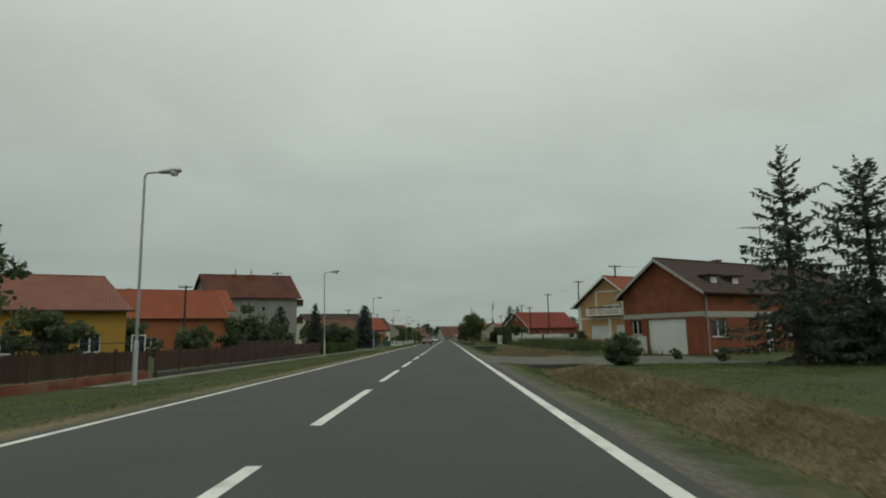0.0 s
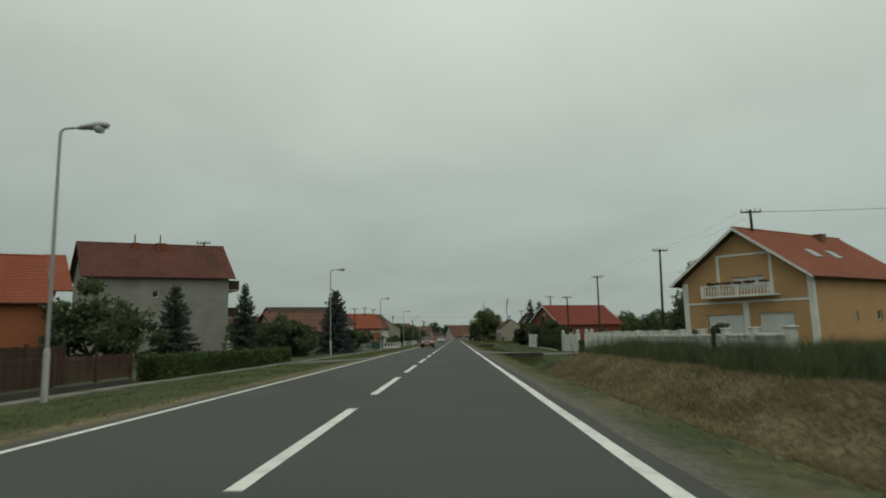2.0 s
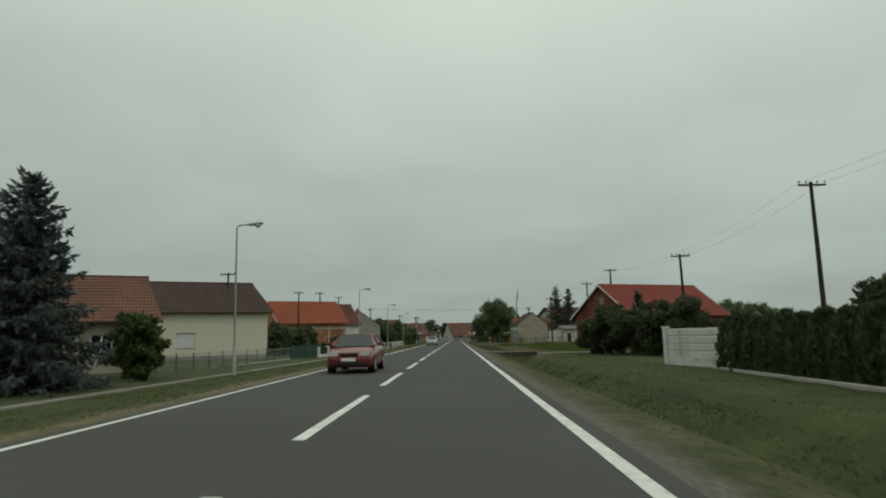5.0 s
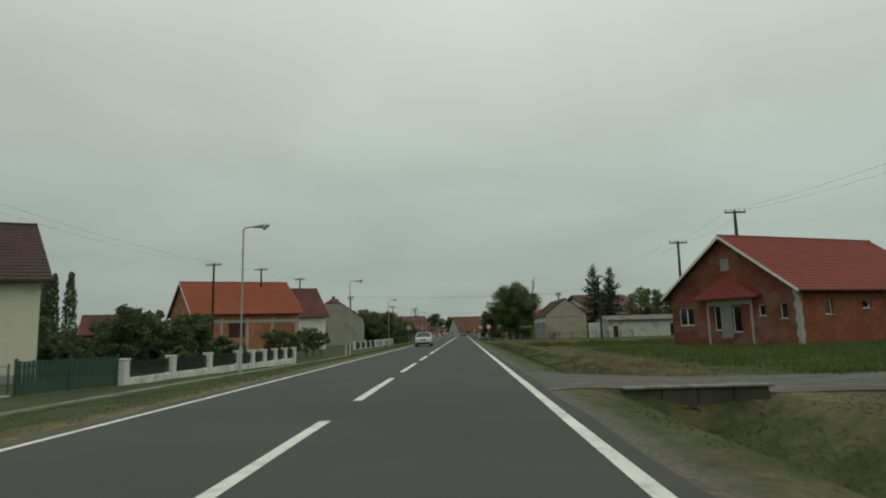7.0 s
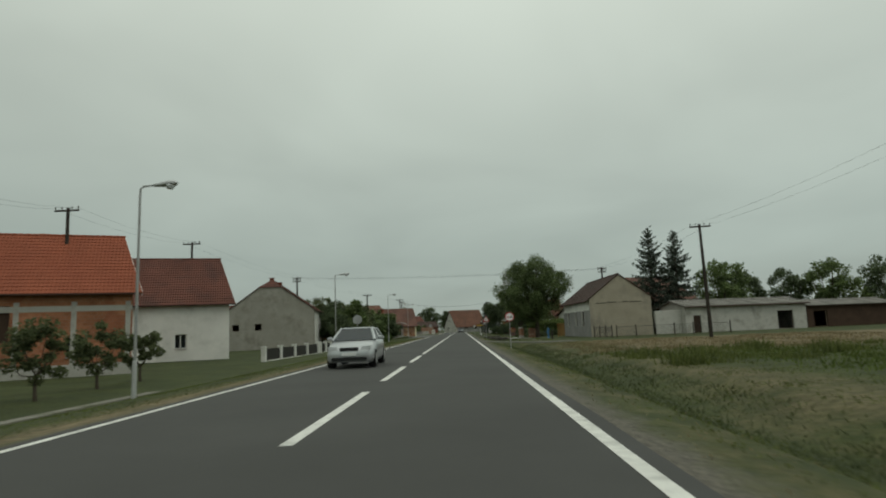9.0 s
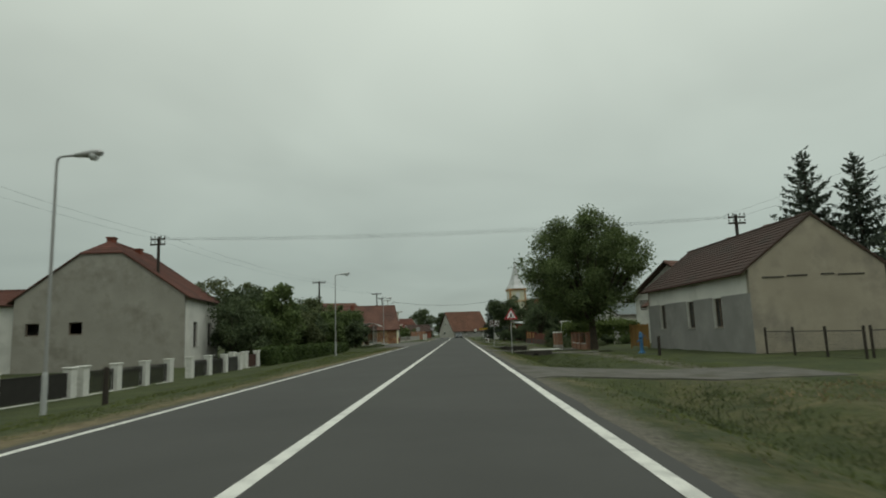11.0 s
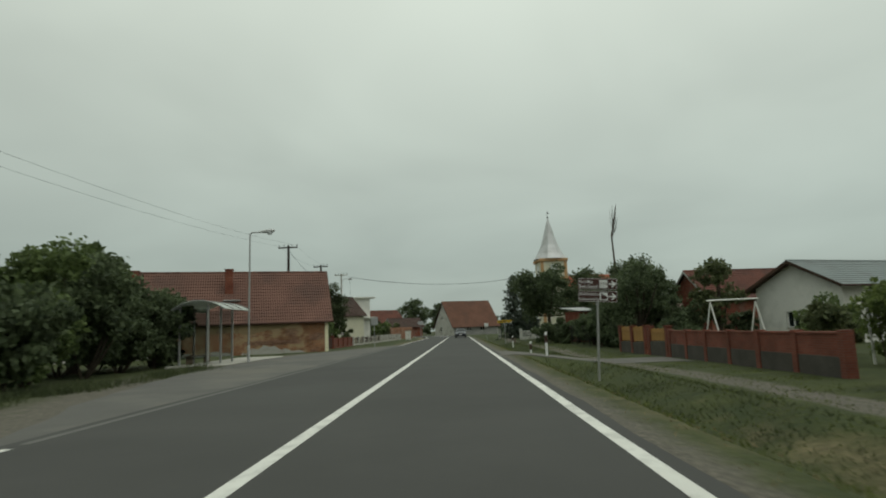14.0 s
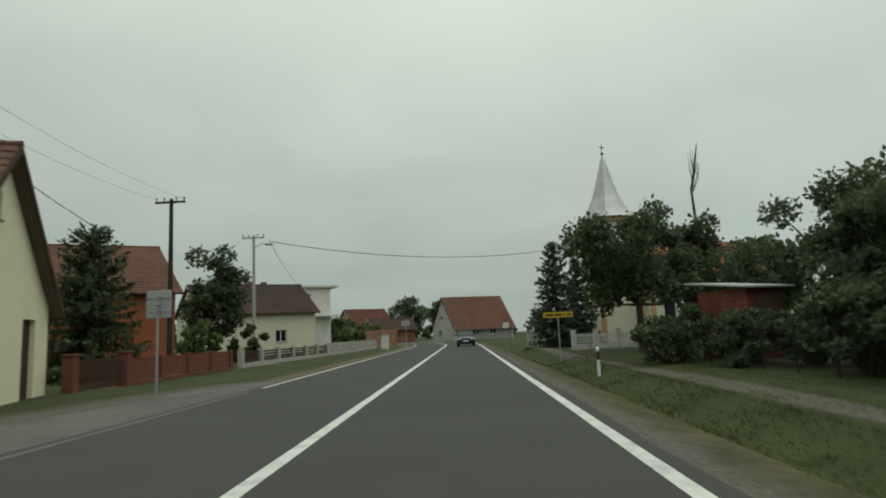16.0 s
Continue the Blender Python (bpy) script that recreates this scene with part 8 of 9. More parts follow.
panel_fence(13.25, 272.75, 13.25, 269.0, "low brick wall with brick pillars and thin steel mesh", "brick_pillar", "rusty", 2, 1.15, 0.30, "brick_pillar", 0.34, 1.27, "mesh", gz=-0.42)
panel_fence(13.25, 268.7, 13.2, 265.6, "low brick wall with brick pillars and thin steel mesh", "brick_pillar", "rusty", 1, 1.15, 0.30, "brick_pillar", 0.40, 1.27, "mesh", gz=-0.42)
brick_pillar(12.0, 275.3, 0.82, 1.33, "broad brick gate pillar with a pale cap")
brick_pillar(12.15, 274.1, 0.44, 1.32, "slim brick gate pillar with a pale cap")
for ya, yb in ((269.2, 272.5), (265.9, 268.5)):
    s = Shape()
    s.box(13.09, 13.41, ya, yb, -0.117, -0.075, 0.01)
    tagged(part("wall_coping", s, "white_conc"), "pale concrete coping on the low wall", "coping")
# long red brick wall
m_, L_ = run_of(12.95, 288.5, 13.6, 304.8, -0.42)
lw = thing("garden_wall", m_, "long low red brick wall with pierced lattice bays and pilasters", "wall")
bays = 6
bay_w = L_ / bays
for k in range(bays + 1):
    s = Shape()
    s.box(bay_w * k - 0.16, bay_w * k + 0.16, -0.16, 0.16, -0.5, 1.2, 0.015)
    part("pilaster", s, "brick_wall", lw)
for k in range(bays):
    x0, x1 = bay_w * k + 0.16, bay_w * (k + 1) - 0.16
    s = Shape()
    s.box(x0, x1, -0.12, 0.12, -0.5, 0.42, 0.012)
    part("base", s, "ditch", lw, "grey rendered base")
    s = Shape()
    s.box(x0, x1, -0.13, 0.13, 1.07, 1.15, 0.012)
    part("coping", s, "brick_wall", lw)
    s = Shape()
    s.box(x0, x1, 0.03, 0.09, 0.42, 1.07, 0.004)
    part("infill", s, "brick_wall", lw)
lattice = Shape()
lattice.box(-0.115, 0.115, -0.1, 0.035, 0.0, 0.07, 0.008)
lattice = lattice.mesh("brick")
lattice.materials.append(M["brick_red"])
for k in range(bays):
    for row in range(7):
        for j in range(7):
            x = bay_w * k + 0.34 + (bay_w - 0.68) * (j + (0.0 if row % 2 else 0.5)) / 6.5
            if x > bay_w * (k + 1) - 0.28:
                continue
            q = new("brick", lattice)
            q.parent = lw
            q.location = (x, random.uniform(-0.008, 0.008), 0.43 + row * 0.092)
panel_fence(13.62, 305.3, 13.62, 308.5, "yellow board gate with brick posts", "brick_wall", "wood_yellow", 1, 1.25, 0.5, "ditch", 0.34, 1.35, "boards", gz=-0.42)
panel_fence(13.62, 309.4, 13.4, 314.4, "yellow board fence on a dark base", "brick_wall", "wood_yellow", 2, 1.4, 0.4, "ditch", 0.3, 1.4, "boards", gz=-0.42)
panel_fence(13.6, 326.0, 12.4, 345.0, "dark wire fence on steel posts", "steel_dark", "steel_dark", 9, 1.5, 0.0, None, 0.06, cap=False, fill="mesh", gz=-0.4)
# left side past the yellow gable
panel_fence(-10.6, 327.8, -10.75, 331.2, "red-brown steel gate between brick posts", "brick_wall", "rusty", 1, 1.15, 0.1, None, 0.35, 1.3, "picket", gz=-0.25)
panel_fence(-10.75, 331.4, -10.6, 341.0, "red brick and steel panel fence", "brick_wall", "brick_wall", 4, 1.1, 0.25, "brick_wall", 0.25, 1.15, "panel", gz=-0.25, cap=False)
panel_fence(-10.8, 343.2, -9.9, 361.0, "grey concrete fence with dark slatted panels", "concrete", "wood_dark", 6, 1.0, 0.3, "concrete", 0.3, 1.1, "rails", gz=-0.22, cap=False)
panel_fence(-9.9, 361.4, -9.2, 385.0, "grey concrete fence with upright bars", "concrete", "concrete", 8, 1.1, 0.35, "concrete", 0.25, 1.15, "picket", gz=-0.22, cap=False)


# ---- signs and posts ----
def sign_post(top, h, r=0.03, y=0.05):
    s = Shape()
    s.tube([(0, y, -0.4), (0, y, h)], r, 10)
    s.box(-0.06, 0.06, y - 0.045, y + 0.045, h - 0.25, h - 0.2, 0.008)
    return part("post", s, "galv", top)


def disc(r0, r1, y0, y1, n=32, cx=0.0, cz=0.0):
    s = Shape()
    ring = [(cx + r * math.cos(k * 2 * math.pi / n), y, cz + r * math.sin(k * 2 * math.pi / n)) for r, y in ((r0, y0), (r1, y0), (r1, y1), (r0, y1)) for k in range(n)]
    s.add(ring, [(a * n + k, a * n + (k + 1) % n, ((a + 1) % 4) * n + (k + 1) % n, ((a + 1) % 4) * n + k) for a in range(4) for k in range(n)])
    return s


def solid_disc(r, y0, y1, n=32, cx=0.0, cz=0.0):
    s = Shape()
    s.prism([(cx + r * math.cos(k * 2 * math.pi / n), cz + r * math.sin(k * 2 * math.pi / n)) for k in range(n)], y0, y1, "y")
    return s


ns = thing("traffic_sign", pose(5.55, 216.3, -0.25, 0, 0, 3), "round no-overtaking sign, red ring with a red and a black car", "traffic sign", "traffic signs")
sign_post(ns, 2.2)
for sh, mat, nm in ((solid_disc(0.335, -0.004, 0.02, 36, 0, 2.18), "sign_back", "plate"), (solid_disc(0.29, -0.010, -0.003, 36, 0, 2.18), "sign_white", "face"), (disc(0.265, 0.33, -0.016, -0.006, 36, 0, 2.18), "red_paint", "ring")):
    part(nm, sh, mat, ns)
car_poly = [(-0.095, -0.035), (-0.095, 0.005), (-0.065, 0.012), (-0.045, 0.055), (0.045, 0.055), (0.065, 0.012), (0.095, 0.005), (0.095, -0.035), (0.075, -0.035), (0.07, -0.062), (0.045, -0.062), (0.04, -0.035), (-0.04, -0.035), (-0.045, -0.062), (-0.07, -0.062), (-0.075, -0.035)]
for cx, mat in ((-0.115, "red_paint"), (0.115, "sign_black")):
    s = Shape()
    s.prism([(cx + a, 2.17 + b) for a, b in car_poly], -0.016, -0.009, "y")
    part("car_symbol", s, mat, ns)

ps = thing("traffic_sign", pose(5.3, 251.3, -0.06, 0, 1.0, 4) @ Matrix.Scale(0.88, 4), "triangular pedestrian-crossing warning sign with a red border", "traffic sign", "traffic signs")
sign_post(ps, 2.95, 0.033)


def tri_poly(r, cz, cut=0.1):
    out = []
    for k in range(3):
        a = math.radians(90 + 120 * k)
        c = (r * math.cos(a), cz + r * math.sin(a))
        for d in (-1, 1):
            b = math.radians(90 + 120 * (k + d))
            e = (r * math.cos(b), cz + r * math.sin(b))
            out.append((c[0] + (e[0] - c[0]) * cut, c[1] + (e[1] - c[1]) * cut))
    return out


CZ = 2.62
for r, y0, y1, mat, nm in ((0.60, -0.004, 0.02, "sign_back", "plate"), (0.585, -0.011, -0.003, "red_paint", "border"), (0.40, -0.017, -0.010, "sign_white", "face")):
    s = Shape()
    s.prism(tri_poly(r, CZ, 0.045), y0, y1, "y")
    part(nm, s, mat, ps)
for k in range(5):
    s = Shape()
    x0 = -0.25 + k * 0.115
    sh = -0.018 * (k - 2)
    s.prism([(x0 + sh * 0 - 0.02, CZ - 0.175), (x0 + 0.04 - 0.02, CZ - 0.175), (x0 + 0.04 - 0.02 + sh * 1.5, CZ - 0.095), (x0 - 0.02 + sh * 1.5, CZ - 0.095)], -0.022, -0.016, "y")
    part("stripe", s, "sign_black", ps)
figure = Shape()
figure.prism([(-0.035, CZ + 0.16), (0.035, CZ + 0.16), (0.05, CZ + 0.0), (0.10, CZ - 0.16), (0.055, CZ - 0.16), (0.0, CZ - 0.03), (-0.055, CZ - 0.16), (-0.10, CZ - 0.16), (-0.05, CZ + 0.0)], -0.024, -0.0165, "y")
part("symbol", figure, "sign_black", ps)


def lettering(parent, text, size, x, z, y, mat, align="LEFT"):
    c = bpy.data.curves.new("lettering", "FONT")
    c.body, c.size, c.extrude, c.align_x = text, size, 0.003, align
    c.resolution_u = 2
    tmp = bpy.data.objects.new("lettering", c)
    scene.collection.objects.link(tmp)
    bpy.context.view_layer.update()
    me = bpy.data.meshes.new_from_object(tmp.evaluated_get(bpy.context.evaluated_depsgraph_get()))
    bpy.data.objects.remove(tmp)
    me.transform(pose(x, y, z, 90, 0, 0))
    me.materials.clear()
    me.materials.append(M[mat])
    ob = new("lettering", me)
    ob.parent = parent
    return ob


bs = thing("direction_sign", pose(6.5, 291.2, -0.25, 0, 2.8, 3), "two brown tourist direction boards with white lettering and arrows", "direction sign", "direction signs")
sign_post(bs, 2.35, 0.04, 0.06)
for z0, lines in ((2.62, ("Groblje", "Svih Svetih")), (2.2, ("Kršćansko-", "Adventistička"))):
    board = Shape()
    board.box(-0.66, 0.66, -0.012, 0.02, z0, z0 + 0.38, 0.008)
    bo = part("board", board, "sign_brown", bs)
    edge_ = Shape()
    for a in ((-0.645, 0.645, z0 + 0.358, z0 + 0.368), (-0.645, 0.645, z0 + 0.012, z0 + 0.022), (-0.645, -0.635, z0 + 0.012, z0 + 0.368), (0.635, 0.645, z0 + 0.012, z0 + 0.368)):
        edge_.box(a[0], a[1], -0.016, -0.011, a[2], a[3])
    part("border", edge_, "sign_white", bo)
    lettering(bo, lines[0], 0.15, -0.62, z0 + 0.22, -0.016, "sign_white")
    lettering(bo, lines[1], 0.15 if z0 > 2.5 else 0.125, -0.62, z0 + 0.055, -0.016, "sign_white")
    pic = Shape()
    pic.box(0.06, 0.33, -0.018, -0.011, z0 + 0.06, z0 + 0.32, 0.004)
    pc = part("pictogram", pic, "sign_white", bo)
    pm_ = Shape()
    if z0 > 2.5:
        for cx in (0.11, 0.195, 0.28):
            pm_.box(cx - 0.008, cx + 0.008, -0.023, -0.0175, z0 + 0.1, z0 + 0.27)
            pm_.box(cx - 0.028, cx + 0.028, -0.023, -0.0175, z0 + 0.2, z0 + 0.216)
    else:
        pm_.prism([(0.10, z0 + 0.09), (0.30, z0 + 0.09), (0.30, z0 + 0.18), (0.195, z0 + 0.26), (0.16, z0 + 0.22), (0.16, z0 + 0.29), (0.10, z0 + 0.29)], -0.023, -0.0175, "y")
    part("symbol", pm_, "sign_brown", pc)
    ar = Shape()
    ar.prism([(0.37, z0 + 0.165), (0.52, z0 + 0.165), (0.45, z0 + 0.085), (0.51, z0 + 0.085), (0.62, z0 + 0.19), (0.51, z0 + 0.295), (0.45, z0 + 0.295), (0.52, z0 + 0.215), (0.37, z0 + 0.215)], -0.018, -0.011, "y")
    part("arrow", ar, "sign_white", bo)

ys = thing("direction_sign", pose(7.35, 343.6, -0.25, 0, 0, 3), "small yellow direction sign on a post, writing too far to read", "direction sign", "direction signs")
sign_post(ys, 2.25, 0.035, 0.05)
s = Shape()
s.box(-0.85, 0.85, -0.012, 0.02, 2.1, 2.42, 0.008)
yb_ = part("board", s, "sign_yellow", ys)
for x0, x1 in ((-0.7, -0.25), (-0.18, 0.2), (0.28, 0.36), (0.5, 0.75)):
    s = Shape()
    s.box(x0, x1, -0.017, -0.011, 2.21, 2.31)
    part("bar", s, "sign_black", yb_)

sq = thing("traffic_sign", pose(-5.4, 323.1, -0.15, 0, 0, -4), "plain grey back of a square road sign", "traffic sign", "traffic signs")
sign_post(sq, 2.6, 0.03, -0.05)
s = Shape()
s.box(-0.32, 0.32, -0.012, 0.012, 2.05, 2.72, 0.01)
s.box(-0.3, 0.3, -0.03, -0.012, 2.2, 2.23, 0.003)
s.box(-0.3, 0.3, -0.03, -0.012, 2.52, 2.55, 0.003)
part("plate", s, "sign_back", sq)
rs = thing("traffic_sign", pose(-5.1, 214.6, -0.3), "plain grey back of a round road sign", "traffic sign", "traffic signs")
sign_post(rs, 2.4, 0.03, -0.05)
part("plate", solid_disc(0.32, -0.012, 0.012, 30, 0, 2.45), "sign_back", rs)


def delineator(x, y):
    t = thing("delineator_post", pose(x, y, land(x, y)), "white plastic road marker post with a dark band", "marker post", "marker posts")
    s = Shape()
    s.prism([(-0.06, -0.05), (0.06, -0.05), (0.05, 0.06), (-0.05, 0.06)], -0.3, 0.68, "z")
    part("lower_post", s, "sign_white", t)
    s = Shape()
    s.prism([(-0.061, -0.051), (0.061, -0.051), (0.051, 0.061), (-0.051, 0.061)], 0.68, 1.04, "z")
    part("band", s, "sign_brown", t, "dark red-brown reflective band")
    s = Shape()
    s.add([(-0.06, -0.05, 1.04), (0.06, -0.05, 1.04), (0.05, 0.06, 1.04), (-0.05, 0.06, 1.04), (-0.06, -0.05, 1.14), (0.06, -0.05, 1.19), (0.05, 0.06, 1.22), (-0.05, 0.06, 1.17)], [(0, 1, 5, 4), (1, 2, 6, 5), (2, 3, 7, 6), (3, 0, 4, 7), (4, 5, 6, 7)])
    part("cap", s, "sign_white", t)


delineator(6.25, 301.6)
delineator(6.3, 308.9)
delineator(7.4, 334.2)
for x, y, h, mat, lab in ((12.9, 245.9, 1.05, "wood_pole", "short tarred wooden post stump"), (-8.5, 229.8, 1.1, "wood_pole", "short tarred wooden post"), 
                          (11.4, 60.5, 1.3, "wood_pole", "dark wooden post in the weeds"), (-6.6, 178.5, 0.9, "concrete", "low grey concrete marker post"), (8.2, 340.5, 0.55, "wood_old", "small weathered wooden stake")):
    s = Shape()
    s.tube([(0, 0, -0.4), (0.01, 0, h - 0.05), (0.01, 0, h)], [0.09, 0.08, 0.06], 9)
    p = part("post", s, mat)
    p.location = (x, y, land(x, y))
    tagged(p, lab, "post", "posts")

# blue water standpipe
hy = thing("water_standpipe", pose(12.95, 249.3, -0.36), "blue painted iron water standpipe", "standpipe")
s = Shape()
s.lathe((0, 0, 0), [(0.22, -0.2), (0.22, 0.05), (0.13, 0.09), (0.11, 0.2), (0.10, 0.85), (0.14, 0.9), (0.14, 1.0), (0.10, 1.05), (0.09, 1.2), (0.03, 1.28)], 14)
part("body", s, "blue_paint", hy)
s = Shape()
s.tube([(0, 0, 0.75), (-0.2, -0.05, 0.75), (-0.25, -0.06, 0.66)], [0.05, 0.05, 0.045], 8)
s.tube([(0.1, 0, 1.1), (0.3, 0.02, 1.0), (0.42, 0.02, 0.8)], [0.025, 0.022, 0.02], 6)
part("spout", s, "blue_paint", hy)
# green wheeled bin
bn = thing("wheelie_bin", pose(13.6, 94.4, -0.36, 0, 0, 20), "dark green plastic wheeled bin beside the gate", "bin")
s = Shape()
s.add([(-0.24, -0.28, 0.08), (0.24, -0.28, 0.08), (0.24, 0.28, 0.08), (-0.24, 0.28, 0.08), (-0.29, -0.36, 0.98), (0.29, -0.36, 0.98), (0.29, 0.36, 0.98), (-0.29, 0.36, 0.98)], [(0, 3, 2, 1), (0, 1, 5, 4), (1, 2, 6, 5), (2, 3, 7, 6), (3, 0, 4, 7), (4, 5, 6, 7)])
part("body", s, "green_plastic", bn)
s = Shape()
s.box(-0.31, 0.31, -0.4, 0.38, 0.985, 1.06, 0.03)
part("lid", s, "green_plastic", bn)
for sx in (-0.27, 0.27):
    s = Shape()
    s.tube([(sx - 0.03, 0.27, 0.1), (sx + 0.03, 0.27, 0.1)], 0.1, 12)
    part("wheel", s, "rubber", bn)
# pale culvert slab before the brick pillars
s = Shape()
zz = land(9.8, 270.5) + 0.06
s.box(8.3, 11.6, 269.2, 271.9, zz - 0.4, zz + 0.04, 0.02)
tagged(part("concrete_slab", s, "white_conc"), "pale new concrete slab over the ditch", "slab")
# white swing frame
sw = thing("swing_frame", pose(18.9, 312.1, -0.36, 0, 0, 24), "white tubular steel swing frame in a garden", "swing")
for x in (0.0, 4.2):
    for y in (-0.7, 0.7):
        s = Shape()
        s.tube([(x, y, 0), (x, 0, 2.75)], 0.05, 8)
        part("leg", s, "white", sw)
s = Shape()
s.tube([(-0.3, 0, 2.86), (4.5, 0, 2.96)], 0.06, 8)
part("crossbar", s, "white", sw)
# bus shelter
bsx = thing("bus_shelter", pose(-10.4, 300.3, -0.03, 0, 0, 90), "grey steel and glass bus shelter with an arched roof", "bus shelter")
for x in (0.0, 1.6, 3.2):
    for y in (0.0, 1.4):
        s = Shape()
        s.box(x - 0.045, x + 0.045, y - 0.045, y + 0.045, -0.3, 2.94, 0.006)
        part("post", s, "galv", bsx)
s = Shape()
arch = [(-0.9 + 2.6 * k / 12, 2.72 + 0.42 * (1 - ((k - 6) / 6) ** 2)) for k in range(13)]
s.prism(arch + [(y, z - 0.03) for y, z in arch[::-1]], -0.3, 3.5, "x")
roof_ = part("roof", s, "polycarb", bsx, "arched milky plastic roof")
for x in (-0.3, 0.95, 2.2, 3.46):
    s = Shape()
    s.tube([(x, y, z + 0.015) for y, z in arch], 0.025, 6)
    part("rib", s, "galv", roof_)
s = Shape()
s.box(0.55, 0.95, 1.36, 1.38, 1.45, 2.0, 0.006)
part("notice", s, "sign_white", bsx, "white notice sheet on the back pane")
for a in ((0.06, 1.54, 1.39, 1.41), (1.66, 3.14, 1.39, 1.41), (-0.01, 0.01, 0.06, 1.34), (3.19, 3.21, 0.06, 1.34)):
    s = Shape()
    s.box(a[0], a[1], a[2], a[3], 0.3, 2.75)
    part("pane", s, "clear", bsx)
s = Shape()
s.box(0.3, 2.9, 0.95, 1.32, 0.42, 0.48, 0.015)
s.box(0.5, 0.6, 1.0, 1.3, 0, 0.42)
s.box(2.6, 2.7, 1.0, 1.3, 0, 0.42)
part("bench", s, "wood_old", bsx)
s = Shape()
s.box(-12.1, -9.35, 299.4, 309.5, -0.3, 0.0, 0.04)
setting("stop_platform", s, "concrete", "low pale concrete platform of the bus stop")
# dark shed with a metal roof among the trees
sd = thing("shed", pose(14.6, 338.8, -0.38, 0, 0, 24), "dark brick and slatted shed with a bright tin roof", "shed")
s = Shape()
s.box(0, 2.4, -1.5, 1.5, -0.4, 3.1, 0.02)
part("wall", s, "brick_dark", sd)
s = Shape()
for k in range(14):
    s.box(0.6, 2.1, -1.56, -1.5, 0.4 + k * 0.17, 0.53 + k * 0.17, 0.004)
part("slats", s, "wood_old", sd)
s = Shape()
s.prism([(-1.9, 3.1), (1.9, 3.55), (1.9, 3.63), (-1.9, 3.18)], -0.4, 2.8)
part("roof", s, "zinc", sd)
# low garden hut with a faded board roof
house(18.4, 325.0, 25, 4.2, 1.5, 1.1, 2.6, "wood_dark", "shingle", "low garden hut with a faded shingle roof", gz=-0.75, category="shed", oe=0.3, og=(0.2, 0.2), boards=False, gutter=False)

# ---- church ----
ch = thing("church", pose(17.55, 371.5, -0.35, 0, 0, 6), "cream church with a tower and a pale metal spire", "church")
s = Shape()
s.box(-2.1, 2.1, -2.1, 2.1, 0, 12.4, 0.03)
tw = part("tower", s, "render_cream", ch)
s = Shape()
for a in ((-2.2, -1.7), (1.7, 2.2)):
    s.box(a[0], a[1], -2.2, -2.05, 0, 12.2, 0.02)
s.box(-2.3, 2.3, -2.3, 2.3, 9.2, 9.5, 0.03)
s.box(-2.35, 2.35, -2.35, 2.35, 12.1, 12.6, 0.04)
part("cornice", s, "render_orange", tw, "yellow pilasters and cornices")
for sx, ang_ in ((0, 0), (0, 90), (0, -90)):
    s = Shape()
    s.box(-0.55, 0.55, -2.13, -2.08, 9.9, 11.6, 0.01)
    s.turn(pose(0, 0, 0, 0, 0, ang_))
    part("belfry_window", s, "plastic_white", tw)
s = Shape()
n = 8
rings = [(2.75, 12.6), (2.0, 13.6), (1.35, 15.0), (0.8, 16.8), (0.28, 18.9), (0.05, 19.6)]
pts = [(r * 1.05 * math.cos((k + 0.5) * 2 * math.pi / n), r * 1.05 * math.sin((k + 0.5) * 2 * math.pi / n), z) for r, z in rings for k in range(n)]
s.add(pts, [(i * n + t, i * n + (t + 1) % n, (i + 1) * n + (t + 1) % n, (i + 1) * n + t) for i in range(len(rings) - 1) for t in range(n)] + [tuple(range(n))[::-1]])
part("spire", s, "zinc", ch, "pale ribbed metal spire")
s = Shape()
s.lathe((0, 0, 19.6), [(0.05, 0), (0.16, 0.12), (0.16, 0.2), (0.04, 0.32), (0.03, 1.3)], 8)
s.box(-0.26, 0.26, -0.03, 0.03, 20.45, 20.53, 0.005)
part("cross", s, "steel_dark", ch, "dark iron cross")
s = Shape()
s.box(2.1, 17, -3.6, 3.6, 0, 6.4, 0.03)
nv = part("nave", s, "render_cream", ch)
for k in range(4):
    s = Shape()
    s.box(3.6 + k * 3.4, 4.7 + k * 3.4, -3.65, -3.58, 2.2, 5.0, 0.02)
    part("window", s, "glass", nv)
s = Shape()
for k in range(5):
    s.box(2.3 + k * 3.4, 2.75 + k * 3.4, -3.72, -3.58, 0, 6.2, 0.02)
part("pilaster", s, "render_orange", nv, "yellow wall pilasters")
s = Shape()
s.prism([(-4.1, 6.3), (0, 9.6), (4.1, 6.3), (4.1, 6.5), (0, 9.85), (-4.1, 6.5)], 1.9, 17.4)
part("roof", s, "tile_apricot", ch)
panel_fence(10.6, 357.4, 17.6, 357.0, "white churchyard fence with pale pillars", "white_conc", "white", 4, 1.15, 0.3, "white_conc", 0.36, 1.35, "picket", gz=-0.35)


